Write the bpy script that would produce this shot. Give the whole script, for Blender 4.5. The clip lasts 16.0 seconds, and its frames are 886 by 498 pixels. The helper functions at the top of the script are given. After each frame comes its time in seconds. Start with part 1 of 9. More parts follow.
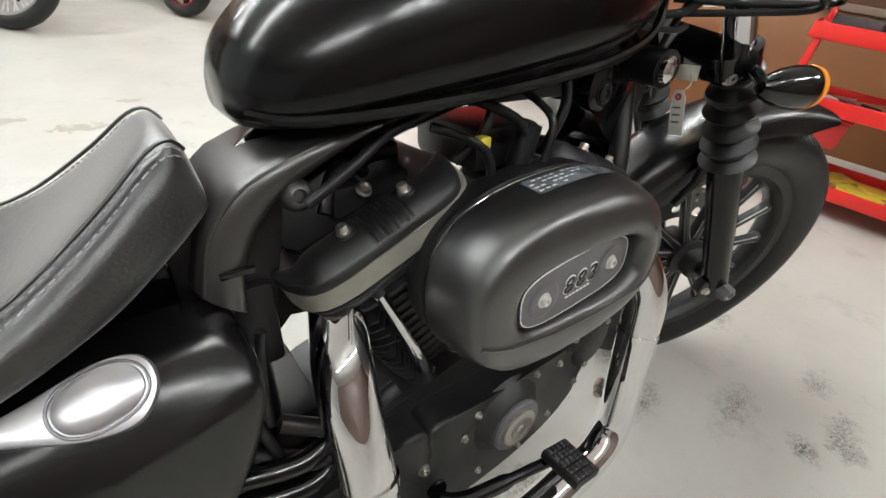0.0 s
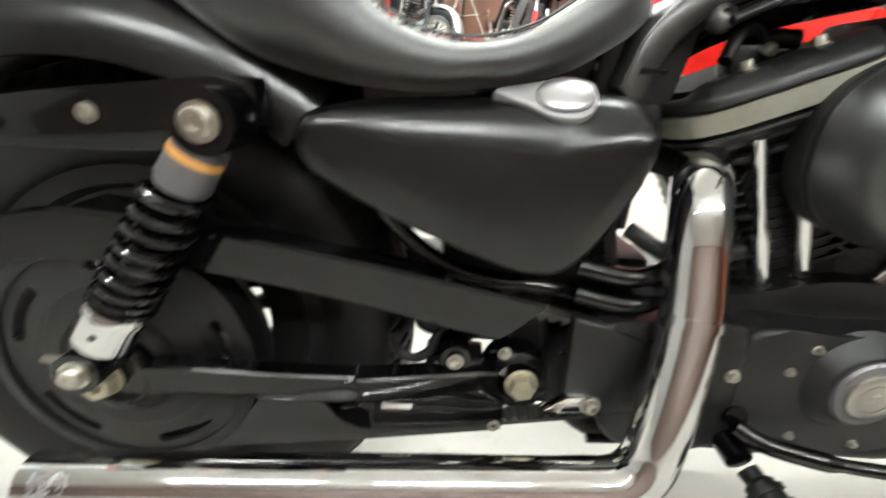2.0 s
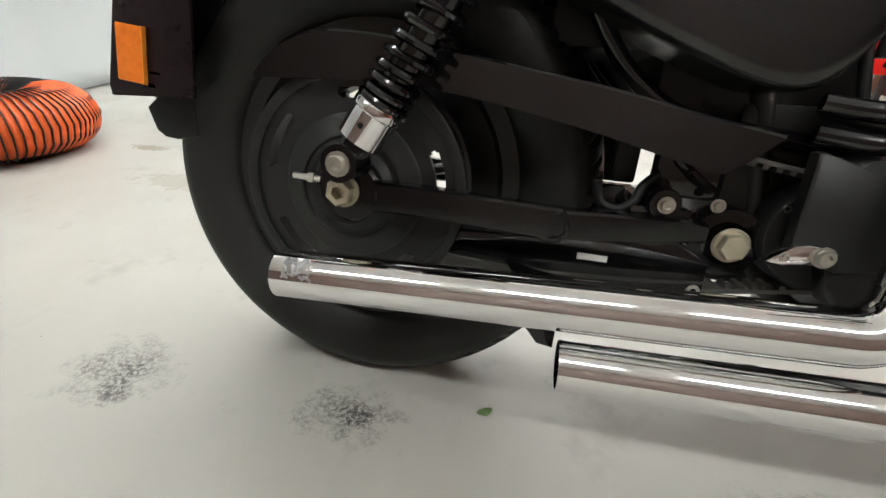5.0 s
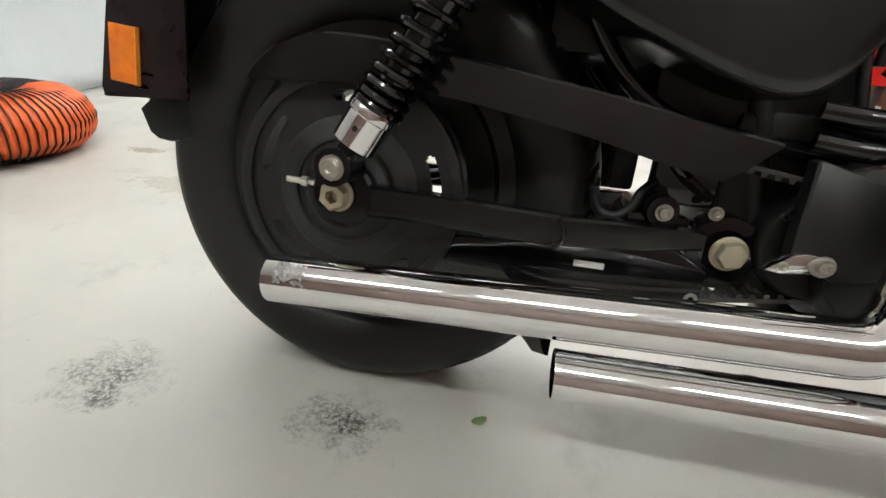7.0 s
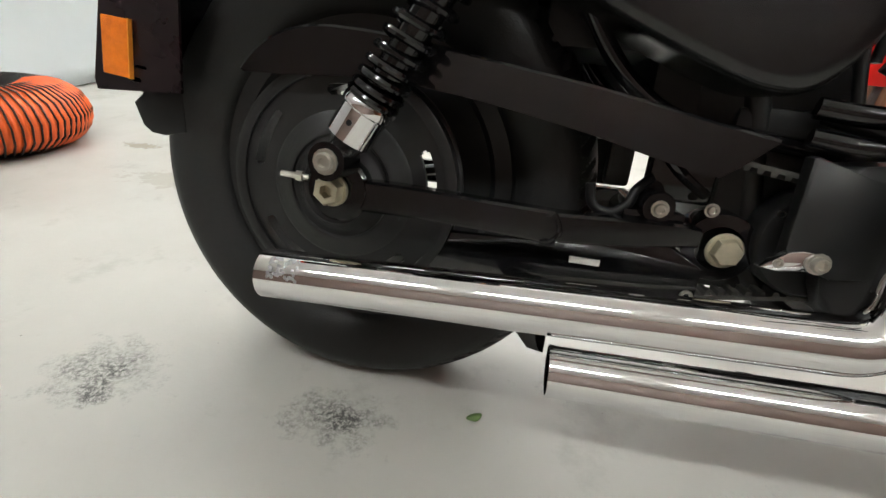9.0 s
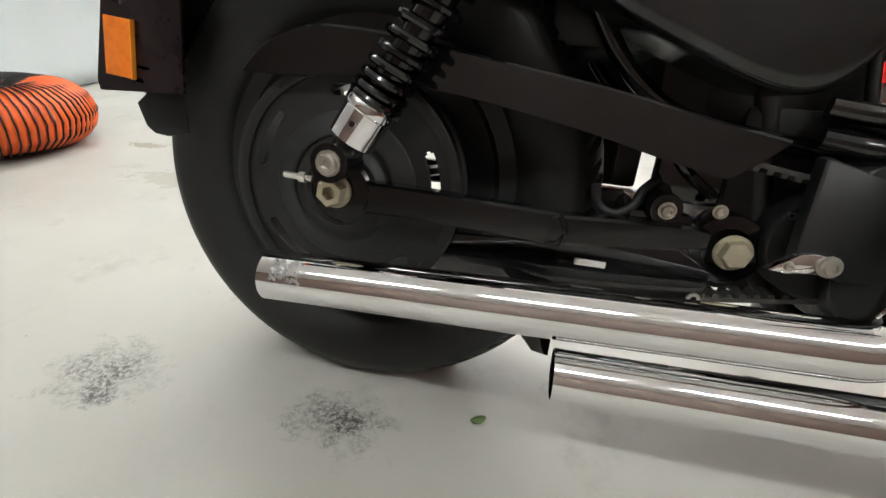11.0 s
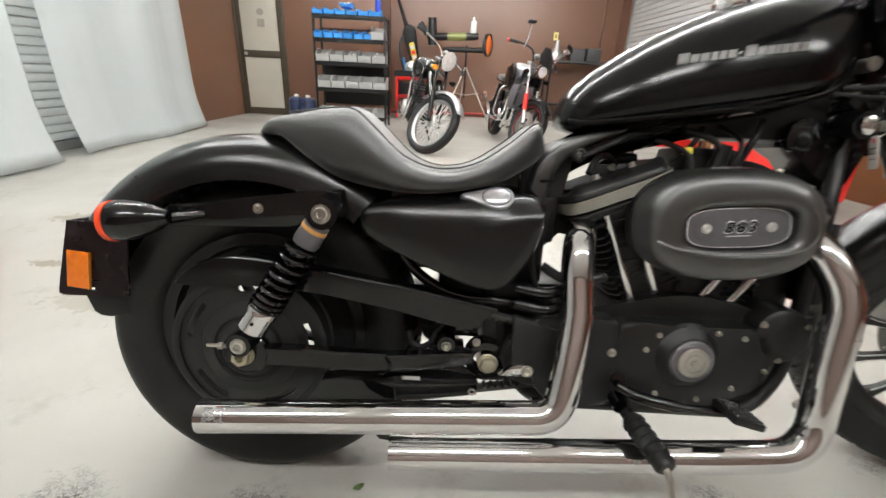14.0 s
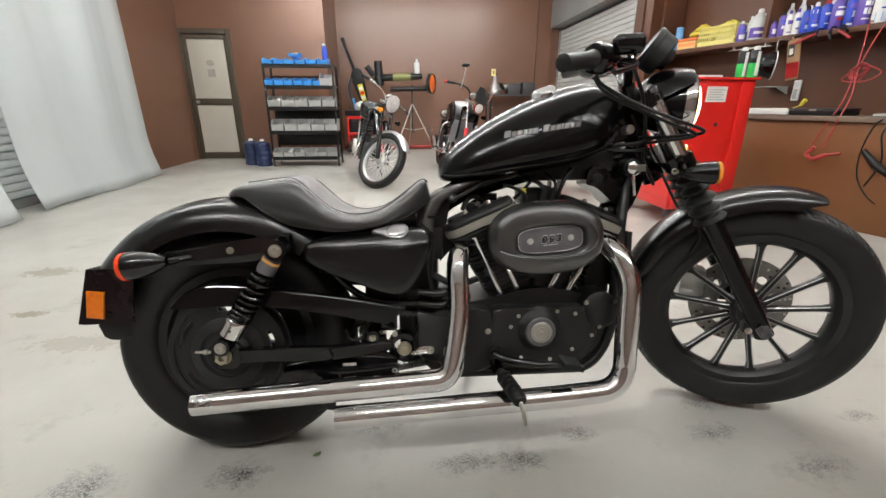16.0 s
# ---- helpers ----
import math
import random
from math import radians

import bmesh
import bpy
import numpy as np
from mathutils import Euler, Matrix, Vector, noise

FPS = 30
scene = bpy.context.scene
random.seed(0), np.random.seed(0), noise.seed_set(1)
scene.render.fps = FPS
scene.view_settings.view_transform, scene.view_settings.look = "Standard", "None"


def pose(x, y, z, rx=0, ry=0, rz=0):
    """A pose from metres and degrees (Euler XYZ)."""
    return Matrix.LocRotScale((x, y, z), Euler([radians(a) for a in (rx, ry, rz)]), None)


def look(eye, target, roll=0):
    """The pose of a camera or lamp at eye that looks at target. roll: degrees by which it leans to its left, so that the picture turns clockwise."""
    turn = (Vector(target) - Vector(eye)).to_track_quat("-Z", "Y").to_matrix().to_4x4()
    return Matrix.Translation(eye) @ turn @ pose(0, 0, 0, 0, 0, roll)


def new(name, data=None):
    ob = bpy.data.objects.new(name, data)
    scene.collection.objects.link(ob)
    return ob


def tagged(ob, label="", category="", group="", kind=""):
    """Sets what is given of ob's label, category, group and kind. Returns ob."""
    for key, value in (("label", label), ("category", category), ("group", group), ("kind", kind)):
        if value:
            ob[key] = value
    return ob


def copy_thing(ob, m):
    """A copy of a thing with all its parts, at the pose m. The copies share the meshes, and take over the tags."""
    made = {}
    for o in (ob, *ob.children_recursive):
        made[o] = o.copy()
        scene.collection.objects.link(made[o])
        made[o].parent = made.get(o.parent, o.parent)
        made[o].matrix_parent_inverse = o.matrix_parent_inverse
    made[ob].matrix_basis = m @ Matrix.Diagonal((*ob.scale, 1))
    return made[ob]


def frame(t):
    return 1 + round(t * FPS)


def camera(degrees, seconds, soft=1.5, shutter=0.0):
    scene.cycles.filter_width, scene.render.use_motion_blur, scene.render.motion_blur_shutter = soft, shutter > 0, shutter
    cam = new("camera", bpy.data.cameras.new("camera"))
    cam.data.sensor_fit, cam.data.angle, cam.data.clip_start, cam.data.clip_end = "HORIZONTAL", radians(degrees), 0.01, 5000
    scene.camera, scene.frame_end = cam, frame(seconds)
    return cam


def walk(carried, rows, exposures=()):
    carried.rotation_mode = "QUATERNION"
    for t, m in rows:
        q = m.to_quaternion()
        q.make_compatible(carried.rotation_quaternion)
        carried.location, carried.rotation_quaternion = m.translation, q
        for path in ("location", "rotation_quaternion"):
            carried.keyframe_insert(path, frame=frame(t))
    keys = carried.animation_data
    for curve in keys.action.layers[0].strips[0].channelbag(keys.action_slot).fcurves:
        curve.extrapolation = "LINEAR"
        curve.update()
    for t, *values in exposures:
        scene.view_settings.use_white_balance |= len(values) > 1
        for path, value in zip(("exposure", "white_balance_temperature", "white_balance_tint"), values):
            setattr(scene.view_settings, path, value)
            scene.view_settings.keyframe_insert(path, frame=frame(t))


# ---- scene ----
cam = camera(92.5, 16.0, shutter=0.4)
PATH = [
    (0, (0.5, -0.297, 0.889), (1.568, 0.907, -0.298), 9.2),
    (0.5, (0.492, -0.294, 0.884), (1.523, 0.968, -0.275), 9.4),
    (1, (0.466, -0.323, 0.859), (1.287, 1.116, -0.262), 8.2),
    (1.5, (0.426, -0.401, 0.783), (0.848, 1.245, -0.272), 5.9),
    (2, (0.339, -0.459, 0.708), (0.392, 1.261, -0.312), 4.4),
    (2.4, (0.284, -0.523, 0.637), (0.088, 1.212, -0.34), 2.9),
    (2.5, (0.266, -0.522, 0.635), (0.062, 1.174, -0.404), 2.7),
    (3, (0.223, -0.587, 0.556), (-0.083, 1.087, -0.496), 2.1),
    (3.5, (0.215, -0.598, 0.526), (-0.125, 1.09, -0.492), 2.2),
    (4, (0.217, -0.599, 0.529), (-0.129, 1.103, -0.463), 2.4),
    (6.5, (0.218, -0.588, 0.527), (-0.117, 1.142, -0.42), 3.1),
    (7, (0.219, -0.588, 0.526), (-0.117, 1.144, -0.417), 3.3),
    (7.5, (0.223, -0.586, 0.526), (-0.114, 1.147, -0.414), 3.3),
    (8, (0.22, -0.586, 0.525), (-0.116, 1.146, -0.418), 3.4),
    (8.5, (0.221, -0.585, 0.524), (-0.108, 1.145, -0.424), 3.7),
    (9, (0.223, -0.586, 0.522), (-0.104, 1.144, -0.427), 3.7),
    (11.5, (0.22, -0.579, 0.525), (-0.139, 1.139, -0.433), 3.2),
    (12, (0.212, -0.591, 0.558), (-0.175, 1.132, -0.382), 2.9),
    (12.5, (0.219, -0.588, 0.597), (-0.152, 1.159, -0.305), 2.7),
    (13, (0.237, -0.602, 0.654), (-0.014, 1.186, -0.207), 3.3),
    (13.5, (0.28, -0.692, 0.754), (0.155, 1.136, -0.048), 3.3),
    (14, (0.357, -0.786, 0.835), (0.361, 1.061, 0.066), 2.9),
    (14.5, (0.408, -0.924, 0.897), (0.468, 0.943, 0.185), 1.7),
    (15, (0.42, -1.031, 0.935), (0.557, 0.846, 0.258), 1.2),
    (15.5, (0.418, -1.107, 0.95), (0.578, 0.775, 0.293), 0.6),
    (16, (0.477, -1.122, 0.947), (0.638, 0.764, 0.3), 0.1),
]
walk(cam, [(t, look(eye, target, roll)) for t, eye, target, roll in PATH],
     [(0, 0.16, 6350, 8), (1, 0.22, 6350, 8), (1.5, 0.52, 6420, 7), (2, 0.78, 6420, 5), (2.5, 0.52, 6420, 6), (3, 0.2, 6420, 8), (12, 0.2, 6420, 8), (13.5, 0.24, 6450, 9), (14.5, 0.1, 6500, 10), (16, -0.05, 6500, 10)])

# ---- world and lamps ----
world = bpy.data.worlds.new("workshop_air")
scene.world = world
world.use_nodes = True
world.node_tree.nodes["Background"].inputs[0].default_value = (0.9, 0.95, 1.0, 1)
world.node_tree.nodes["Background"].inputs[1].default_value = 0.05

CEILING = 3.05
TUBES = [(x, 1.3) for x in (-1.95, -0.73, 0.49, 1.71, 2.93)] + [(x, 4.0) for x in (-1.7, -0.4, 0.9, 2.2)] + [(x, 6.2) for x in (-0.8, 0.6, 2.0)] + [(x, -1.8) for x in (-1.2, 0.4, 2.0, 3.6)]
TUBE_GLOW_STRENGTH = 176.0


# ---- materials ----
def socket(node, name, value):
    node.inputs[name].default_value = value


def mat(name, col, rough=0.5, metal=0.0, var=0.12, scale=6.0, fine=180.0, bump=0.0, bump_scale=200.0, coat=0.0,
        rough_var=0.08, specular=0.5, transmission=0.0, tint=None, sheen=0.0, coat_rough=0.08):
    """A surface with broad mottling and fine grain, in metres."""
    m = bpy.data.materials.new(name)
    m.use_nodes = True
    nt = m.node_tree
    b = nt.nodes["Principled BSDF"]
    tc = nt.nodes.new("ShaderNodeTexCoord")
    n1 = nt.nodes.new("ShaderNodeTexNoise")
    socket(n1, "Scale", scale), socket(n1, "Detail", 5.0), socket(n1, "Roughness", 0.6)
    n2 = nt.nodes.new("ShaderNodeTexNoise")
    socket(n2, "Scale", fine), socket(n2, "Detail", 3.0)
    nt.links.new(tc.outputs["Object"], n1.inputs["Vector"])
    nt.links.new(tc.outputs["Object"], n2.inputs["Vector"])
    mix = nt.nodes.new("ShaderNodeMix")
    mix.data_type = "RGBA"
    dark = [c * (1 - var) for c in col]
    light = list(tint) if tint else [min(1, c * (1 + var)) for c in col]
    mix.inputs[6].default_value, mix.inputs[7].default_value = (*dark, 1), (*light, 1)
    add = nt.nodes.new("ShaderNodeMath")
    add.operation = "MULTIPLY_ADD"
    nt.links.new(n2.outputs["Fac"], add.inputs[0])
    add.inputs[1].default_value = 0.4
    half = nt.nodes.new("ShaderNodeMath")
    half.operation = "MULTIPLY_ADD"
    nt.links.new(n1.outputs["Fac"], half.inputs[0])
    half.inputs[1].default_value, half.inputs[2].default_value = 1.4, -0.4
    nt.links.new(half.outputs[0], add.inputs[2])
    nt.links.new(add.outputs[0], mix.inputs[0])
    nt.links.new(mix.outputs[2], b.inputs["Base Color"])
    rr = nt.nodes.new("ShaderNodeMapRange")
    rr.inputs[3].default_value, rr.inputs[4].default_value = max(0.0, rough - rough_var), min(1.0, rough + rough_var)
    nt.links.new(n1.outputs["Fac"], rr.inputs[0])
    nt.links.new(rr.outputs[0], b.inputs["Roughness"])
    socket(b, "Metallic", metal), socket(b, "Coat Weight", coat), socket(b, "Coat Roughness", coat_rough)
    socket(b, "Specular IOR Level", specular), socket(b, "Transmission Weight", transmission)
    socket(b, "Sheen Weight", sheen), socket(b, "Sheen Roughness", 0.35)
    if bump:
        n3 = nt.nodes.new("ShaderNodeTexNoise")
        socket(n3, "Scale", bump_scale), socket(n3, "Detail", 4.0)
        nt.links.new(tc.outputs["Object"], n3.inputs["Vector"])
        bp_ = nt.nodes.new("ShaderNodeBump")
        socket(bp_, "Strength", bump), socket(bp_, "Distance", 0.002)
        nt.links.new(n3.outputs["Fac"], bp_.inputs["Height"])
        nt.links.new(bp_.outputs["Normal"], b.inputs["Normal"])
    return m


def glow(name, col, strength):
    m = bpy.data.materials.new(name)
    m.use_nodes = True
    b = m.node_tree.nodes["Principled BSDF"]
    socket(b, "Base Color", (*col, 1)), socket(b, "Emission Color", (*col, 1)), socket(b, "Emission Strength", strength)
    return m


DENIM_SOFT = mat("black_satin_paint", (0.005, 0.005, 0.0054), 0.25, specular=0.5, var=0.2, scale=9, rough_var=0.05, bump=0.03, bump_scale=900)
AIR_PAINT = mat("black_air_cleaner_paint", (0.010, 0.010, 0.0103), 0.40, specular=1.0, coat=0.75, coat_rough=0.33, var=0.2, scale=9, rough_var=0.05, bump=0.03, bump_scale=900)
DENIM = mat("black_denim_paint", (0.003, 0.003, 0.0034), 0.18, specular=0.3, coat=0.0, var=0.2, scale=9, rough_var=0.05)
GLOSS = mat("black_gloss_paint", (0.003, 0.003, 0.0034), 0.09, specular=0.5, var=0.25, scale=12, rough_var=0.05)
POWDER = mat("black_powder_coat", (0.009, 0.009, 0.0093), 0.36, specular=0.42, var=0.25, scale=14, bump=0.25, bump_scale=1200)
WRINKLE = mat("black_wrinkle_coat", (0.015, 0.015, 0.0153), 0.40, specular=0.4, var=0.3, scale=18, bump=0.2, bump_scale=700)
PLASTIC = mat("black_plastic", (0.008, 0.008, 0.0085), 0.38, specular=0.3, var=0.2, bump=0.15, bump_scale=600)
DARK = mat("dark_grey_plastic", (0.035, 0.035, 0.037), 0.5, var=0.2, bump=0.2, bump_scale=500)
DRUM_BLUE = mat("dark_blue_drum_plastic", (0.018, 0.030, 0.085), 0.35, var=0.2, scale=8)
BRIGHT_SPOKE = mat("bright_wire_spokes", (0.72, 0.72, 0.70), 0.35, metal=0.35, var=0.1)
# Colour of the sheet that darkens the shaded rocker cover pockets.
MATT_BLACK = mat("matt_black_shade", (0.006, 0.006, 0.006), 0.8, specular=0.12, var=0.3, scale=30, bump=0.2, bump_scale=300)
# Belt rubber, its colour lightened for the light on the teeth.
BELT = mat("lightened_belt_rubber", (0.055, 0.053, 0.048), 0.6, specular=0.3, var=0.3, scale=40)
RUBBER = mat("tyre_rubber", (0.0075, 0.0075, 0.0078), 0.46, specular=0.36, var=0.35, scale=10, bump=0.2, bump_scale=400, tint=(0.016, 0.0158, 0.0156))
VINYL = mat("black_seat_vinyl", (0.010, 0.010, 0.0104), 0.42, specular=0.8, sheen=0.5, coat=0.55, coat_rough=0.40, var=0.3, scale=7, bump=0.3, bump_scale=300, rough_var=0.1)
THREAD = mat("grey_thread", (0.34, 0.34, 0.34), 0.8, var=0.2)
CHROME = mat("chrome", (0.80, 0.80, 0.81), 0.045, metal=1.0, var=0.03, scale=5, rough_var=0.03)
STEEL = mat("zinc_steel", (0.55, 0.53, 0.48), 0.34, metal=1.0, var=0.2, scale=40)
ZINC = mat("yellowed_zinc", (0.50, 0.46, 0.34), 0.42, metal=0.7, var=0.25, scale=50)
BRIGHT_BOLT = mat("bright_bolt", (0.62, 0.61, 0.58), 0.3, metal=0.4, var=0.15, scale=60)
ALLOY = mat("cast_alloy", (0.48, 0.48, 0.47), 0.4, metal=1.0, var=0.15, scale=30, bump=0.1)
SILVER = mat("silver_paint", (0.50, 0.50, 0.52), 0.30, metal=0.8, var=0.08, scale=20)
GUNMETAL = mat("gunmetal_plate", (0.135, 0.13, 0.14), 0.34, metal=0.35, var=0.15, scale=25)
BAND = mat("bare_head_band", (0.30, 0.29, 0.25), 0.5, metal=0.5, var=0.15, scale=30)
DISC_STEEL = mat("worn_disc_steel", (0.26, 0.25, 0.235), 0.36, metal=0.85, var=0.25, scale=30, rough_var=0.1)
COVER_BLACK = mat("satin_black_casting", (0.012, 0.012, 0.0122), 0.42, specular=0.4, var=0.2, scale=14, bump=0.12, bump_scale=900)
SATIN = mat("satin_black_cover", (0.016, 0.0155, 0.015), 0.36, specular=0.9, metal=0.0, var=0.2, scale=8, coat=0.2)
LETTER = mat("silver_lettering", (0.92, 0.92, 0.92), 0.4, metal=0.0, var=0.25, scale=60)
AMBER = mat("amber_reflector", (0.90, 0.20, 0.008), 0.14, var=0.25, scale=60, bump=0.5, bump_scale=500, specular=0.7)
AMBER_LENS = mat("amber_lens", (0.9, 0.3, 0.03), 0.2, var=0.15, scale=30)
RED_LENS = mat("red_lens", (0.85, 0.07, 0.015), 0.2, var=0.15, scale=30)
MAROON = mat("maroon_plate", (0.008, 0.003, 0.0042), 0.26, var=0.2, specular=0.4)
PAPER = mat("paper_tag", (0.72, 0.70, 0.66), 0.8, var=0.08, scale=40)
RED = mat("red_cabinet_paint", (0.62, 0.016, 0.012), 0.33, var=0.12, scale=5, coat=0.2)
RED_DARK = mat("dark_red_plastic", (0.42, 0.02, 0.02), 0.45, var=0.2)
ORANGE = mat("orange_duct_cloth", (0.66, 0.095, 0.009), 0.5, var=0.3, scale=14, bump=0.6, bump_scale=60)
FRONT_WALL = mat("front_brown_wall_paint", (0.13, 0.088, 0.072), 0.5, var=0.10, scale=1.3)
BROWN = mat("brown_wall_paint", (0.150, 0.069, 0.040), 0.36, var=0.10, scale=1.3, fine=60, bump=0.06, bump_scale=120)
# Brown wall paint again, its colour darkened for the dimmer light behind the bench.
BENCH_WALL = mat("shaded_brown_wall_paint", (0.088, 0.031, 0.0125), 0.46, var=0.10, scale=1.3, fine=60)
BROWN_PANEL = mat("brown_bench_panel", (0.185, 0.070, 0.022), 0.48, var=0.12, scale=2.0, fine=70, bump=0.05, bump_scale=150)
BROWN_DARK = mat("dark_brown_shelf_wood", (0.088, 0.035, 0.016), 0.5, var=0.2, scale=4)
CREAM = mat("cream_door_panel", (0.50, 0.47, 0.40), 0.5, var=0.06, scale=3)
DOOR_FRAME = mat("bronze_door_frame", (0.075, 0.060, 0.042), 0.4, metal=0.3, var=0.15)
SLAT = mat("grey_shutter_steel", (0.66, 0.67, 0.66), 0.45, metal=0.2, var=0.10, scale=4)
SLAT_DULL = mat("dull_shutter_steel", (0.50, 0.50, 0.49), 0.5, metal=0.1, var=0.10, scale=4)
GREY_BOX = mat("grey_shutter_housing", (0.20, 0.20, 0.195), 0.5, var=0.1)
CURTAIN = mat("white_vinyl_sheet", (0.90, 0.945, 0.95), 0.2, var=0.03, scale=1.5, coat=0.4)
CEIL = mat("ceiling_board", (0.74, 0.73, 0.70), 0.7, var=0.06)
BLUE_BIN = mat("blue_bin_plastic", (0.05, 0.30, 0.72), 0.4, var=0.12)
GREY_BIN = mat("grey_bin_plastic", (0.40, 0.40, 0.39), 0.45, var=0.15)
YELLOW = mat("yellow_plastic", (0.72, 0.62, 0.06), 0.4, var=0.15)
PALE_YELLOW = mat("pale_yellow_plastic", (0.72, 0.66, 0.22), 0.4, var=0.12)
ORANGE_PLASTIC = mat("orange_plastic", (0.80, 0.18, 0.03), 0.4, var=0.15)
WHITE = mat("white_plastic", (0.75, 0.75, 0.73), 0.4, var=0.06)
CLEAR = mat("milky_plastic", (0.62, 0.64, 0.62), 0.3, var=0.08)
VIOLET = mat("violet_can_paint", (0.12, 0.075, 0.36), 0.32, var=0.2, scale=20)
BLUE = mat("blue_can_paint", (0.03, 0.07, 0.45), 0.32, var=0.2, scale=20)
GREEN = mat("green_can_paint", (0.03, 0.50, 0.10), 0.32, var=0.15)
SKY_CAN = mat("pale_blue_can_paint", (0.16, 0.42, 0.75), 0.32, var=0.12, scale=20)
PALE_ORANGE = mat("pale_orange_plastic", (0.78, 0.50, 0.20), 0.4, var=0.12)
CARD = mat("brown_card", (0.34, 0.20, 0.10), 0.8, var=0.15)
RED_HOSE = mat("red_hose_rubber", (0.40, 0.035, 0.035), 0.45, var=0.2)
LEAF = mat("dry_green_leaf", (0.10, 0.16, 0.05), 0.7, var=0.3, scale=80)
LAMP_FACE = mat("lamp_face", (0.78, 0.80, 0.76), 0.18, metal=0.25, var=0.4, scale=30, specular=0.8)
HEAD_GLOW = glow("warm_lamp_ring", (1.0, 0.80, 0.50), 4.5)
TUBE_GLOW = glow("tube_diffuser", (0.98, 0.985, 0.965), TUBE_GLOW_STRENGTH)


def floor_material(spots):
    """Worn off-white floor paint with tyre dust, stains and dark gritty patches."""
    m = bpy.data.materials.new("painted_concrete")
    m.use_nodes = True
    nt = m.node_tree
    b = nt.nodes["Principled BSDF"]
    N, L = nt.nodes.new, nt.links.new
    tc = N("ShaderNodeTexCoord")

    def noise_node(scale, detail, rough=0.6):
        n = N("ShaderNodeTexNoise")
        socket(n, "Scale", scale), socket(n, "Detail", detail), socket(n, "Roughness", rough)
        L(tc.outputs["Object"], n.inputs["Vector"])
        return n.outputs["Fac"]

    def ramp(source, a, c, low=0.0, high=1.0):
        r = N("ShaderNodeMapRange")
        r.inputs[1].default_value, r.inputs[2].default_value = a, c
        r.inputs[3].default_value, r.inputs[4].default_value = low, high
        L(source, r.inputs[0])
        return r.outputs[0]

    def math_node(op, a, c):
        n = N("ShaderNodeMath")
        n.operation = op
        for i, v in enumerate((a, c)):
            if isinstance(v, float):
                n.inputs[i].default_value = v
            else:
                L(v, n.inputs[i])
        return n.outputs[0]

    def blend(fac, a, c):
        n = N("ShaderNodeMix")
        n.data_type = "RGBA"
        L(fac, n.inputs[0])
        for i, v in ((6, a), (7, c)):
            if isinstance(v, tuple):
                n.inputs[i].default_value = (*v, 1)
            else:
                L(v, n.inputs[i])
        return n.outputs[2]

    col = blend(ramp(noise_node(1.1, 6), 0.3, 0.7), (0.385, 0.374, 0.339), (0.470, 0.461, 0.428))
    col = blend(ramp(noise_node(38.0, 4), 0.35, 0.75, 0.0, 0.5), col, (0.435, 0.424, 0.385))
    col = blend(ramp(noise_node(3.6, 8, 0.7), 0.57, 0.70, 0.0, 0.6), col, (0.27, 0.255, 0.22))
    col = blend(ramp(noise_node(11.0, 8, 0.75), 0.64, 0.74, 0.0, 0.65), col, (0.20, 0.19, 0.165))
    col = blend(ramp(noise_node(0.8, 5, 0.65), 0.5, 0.72, 0.0, 0.35), col, (0.33, 0.315, 0.28))
    grit = ramp(noise_node(140.0, 9, 0.85), 0.455, 0.525)
    lump = noise_node(26.0, 6, 0.7)
    for x, y, rx, ry, dark in spots:
        spill = y > 0.5
        sub = N("ShaderNodeVectorMath")
        sub.operation = "SUBTRACT"
        L(tc.outputs["Object"], sub.inputs[0])
        sub.inputs[1].default_value = (x, y, 0)
        div = N("ShaderNodeVectorMath")
        div.operation = "DIVIDE"
        L(sub.outputs[0], div.inputs[0])
        div.inputs[1].default_value = (rx, ry, 1.0)
        size = N("ShaderNodeVectorMath")
        size.operation = "LENGTH"
        L(div.outputs[0], size.inputs[0])
        near = ramp(math_node("ADD", size.outputs["Value"], math_node("MULTIPLY", lump, 2.4)), 2.1, 1.2)
        if spill:
            col = blend(math_node("MULTIPLY", ramp(near, 0.25, 0.45), dark), col, (0.25, 0.215, 0.155))
        else:
            col = blend(math_node("MULTIPLY", math_node("MULTIPLY", near, grit), dark), col, (0.032, 0.031, 0.029))
    specks = ramp(noise_node(55.0, 3, 0.5), 0.755, 0.78)
    col = blend(specks, col, (0.09, 0.085, 0.075))
    L(col, b.inputs["Base Color"])
    L(ramp(noise_node(2.4, 6), 0.3, 0.7, 0.30, 0.52), b.inputs["Roughness"])
    bn = N("ShaderNodeBump")
    socket(bn, "Strength", 0.12), socket(bn, "Distance", 0.002)
    L(noise_node(90.0, 5), bn.inputs["Height"])
    L(bn.outputs["Normal"], b.inputs["Normal"])
    return m


# ---- mesh helpers ----
def thing(name, m, label, category, group=""):
    ob = new(name)
    ob.matrix_basis = m
    ob.empty_display_size = 0.1
    return tagged(ob, label, category, group)


def part(name, bm, material, parent=None, label="", smooth=40, kind=""):
    """One mesh object; edges sharper than smooth degrees stay sharp."""
    bmesh.ops.recalc_face_normals(bm, faces=bm.faces)
    for f in bm.faces:
        f.smooth = smooth > 0
    for e in bm.edges:
        if len(e.link_faces) == 2 and e.calc_face_angle(0) > radians(smooth):
            e.smooth = False
    me = bpy.data.meshes.new(name)
    bm.to_mesh(me)
    bm.free()
    me.materials.append(material)
    ob = new(name, me)
    if parent:
        ob.parent = parent
    return tagged(ob, label, kind=kind)


def share(name, ob, m, parent=None):
    """Another object on the same mesh, at m."""
    o = new(name, ob.data)
    o.matrix_basis = m
    if parent:
        o.parent = parent
    return o


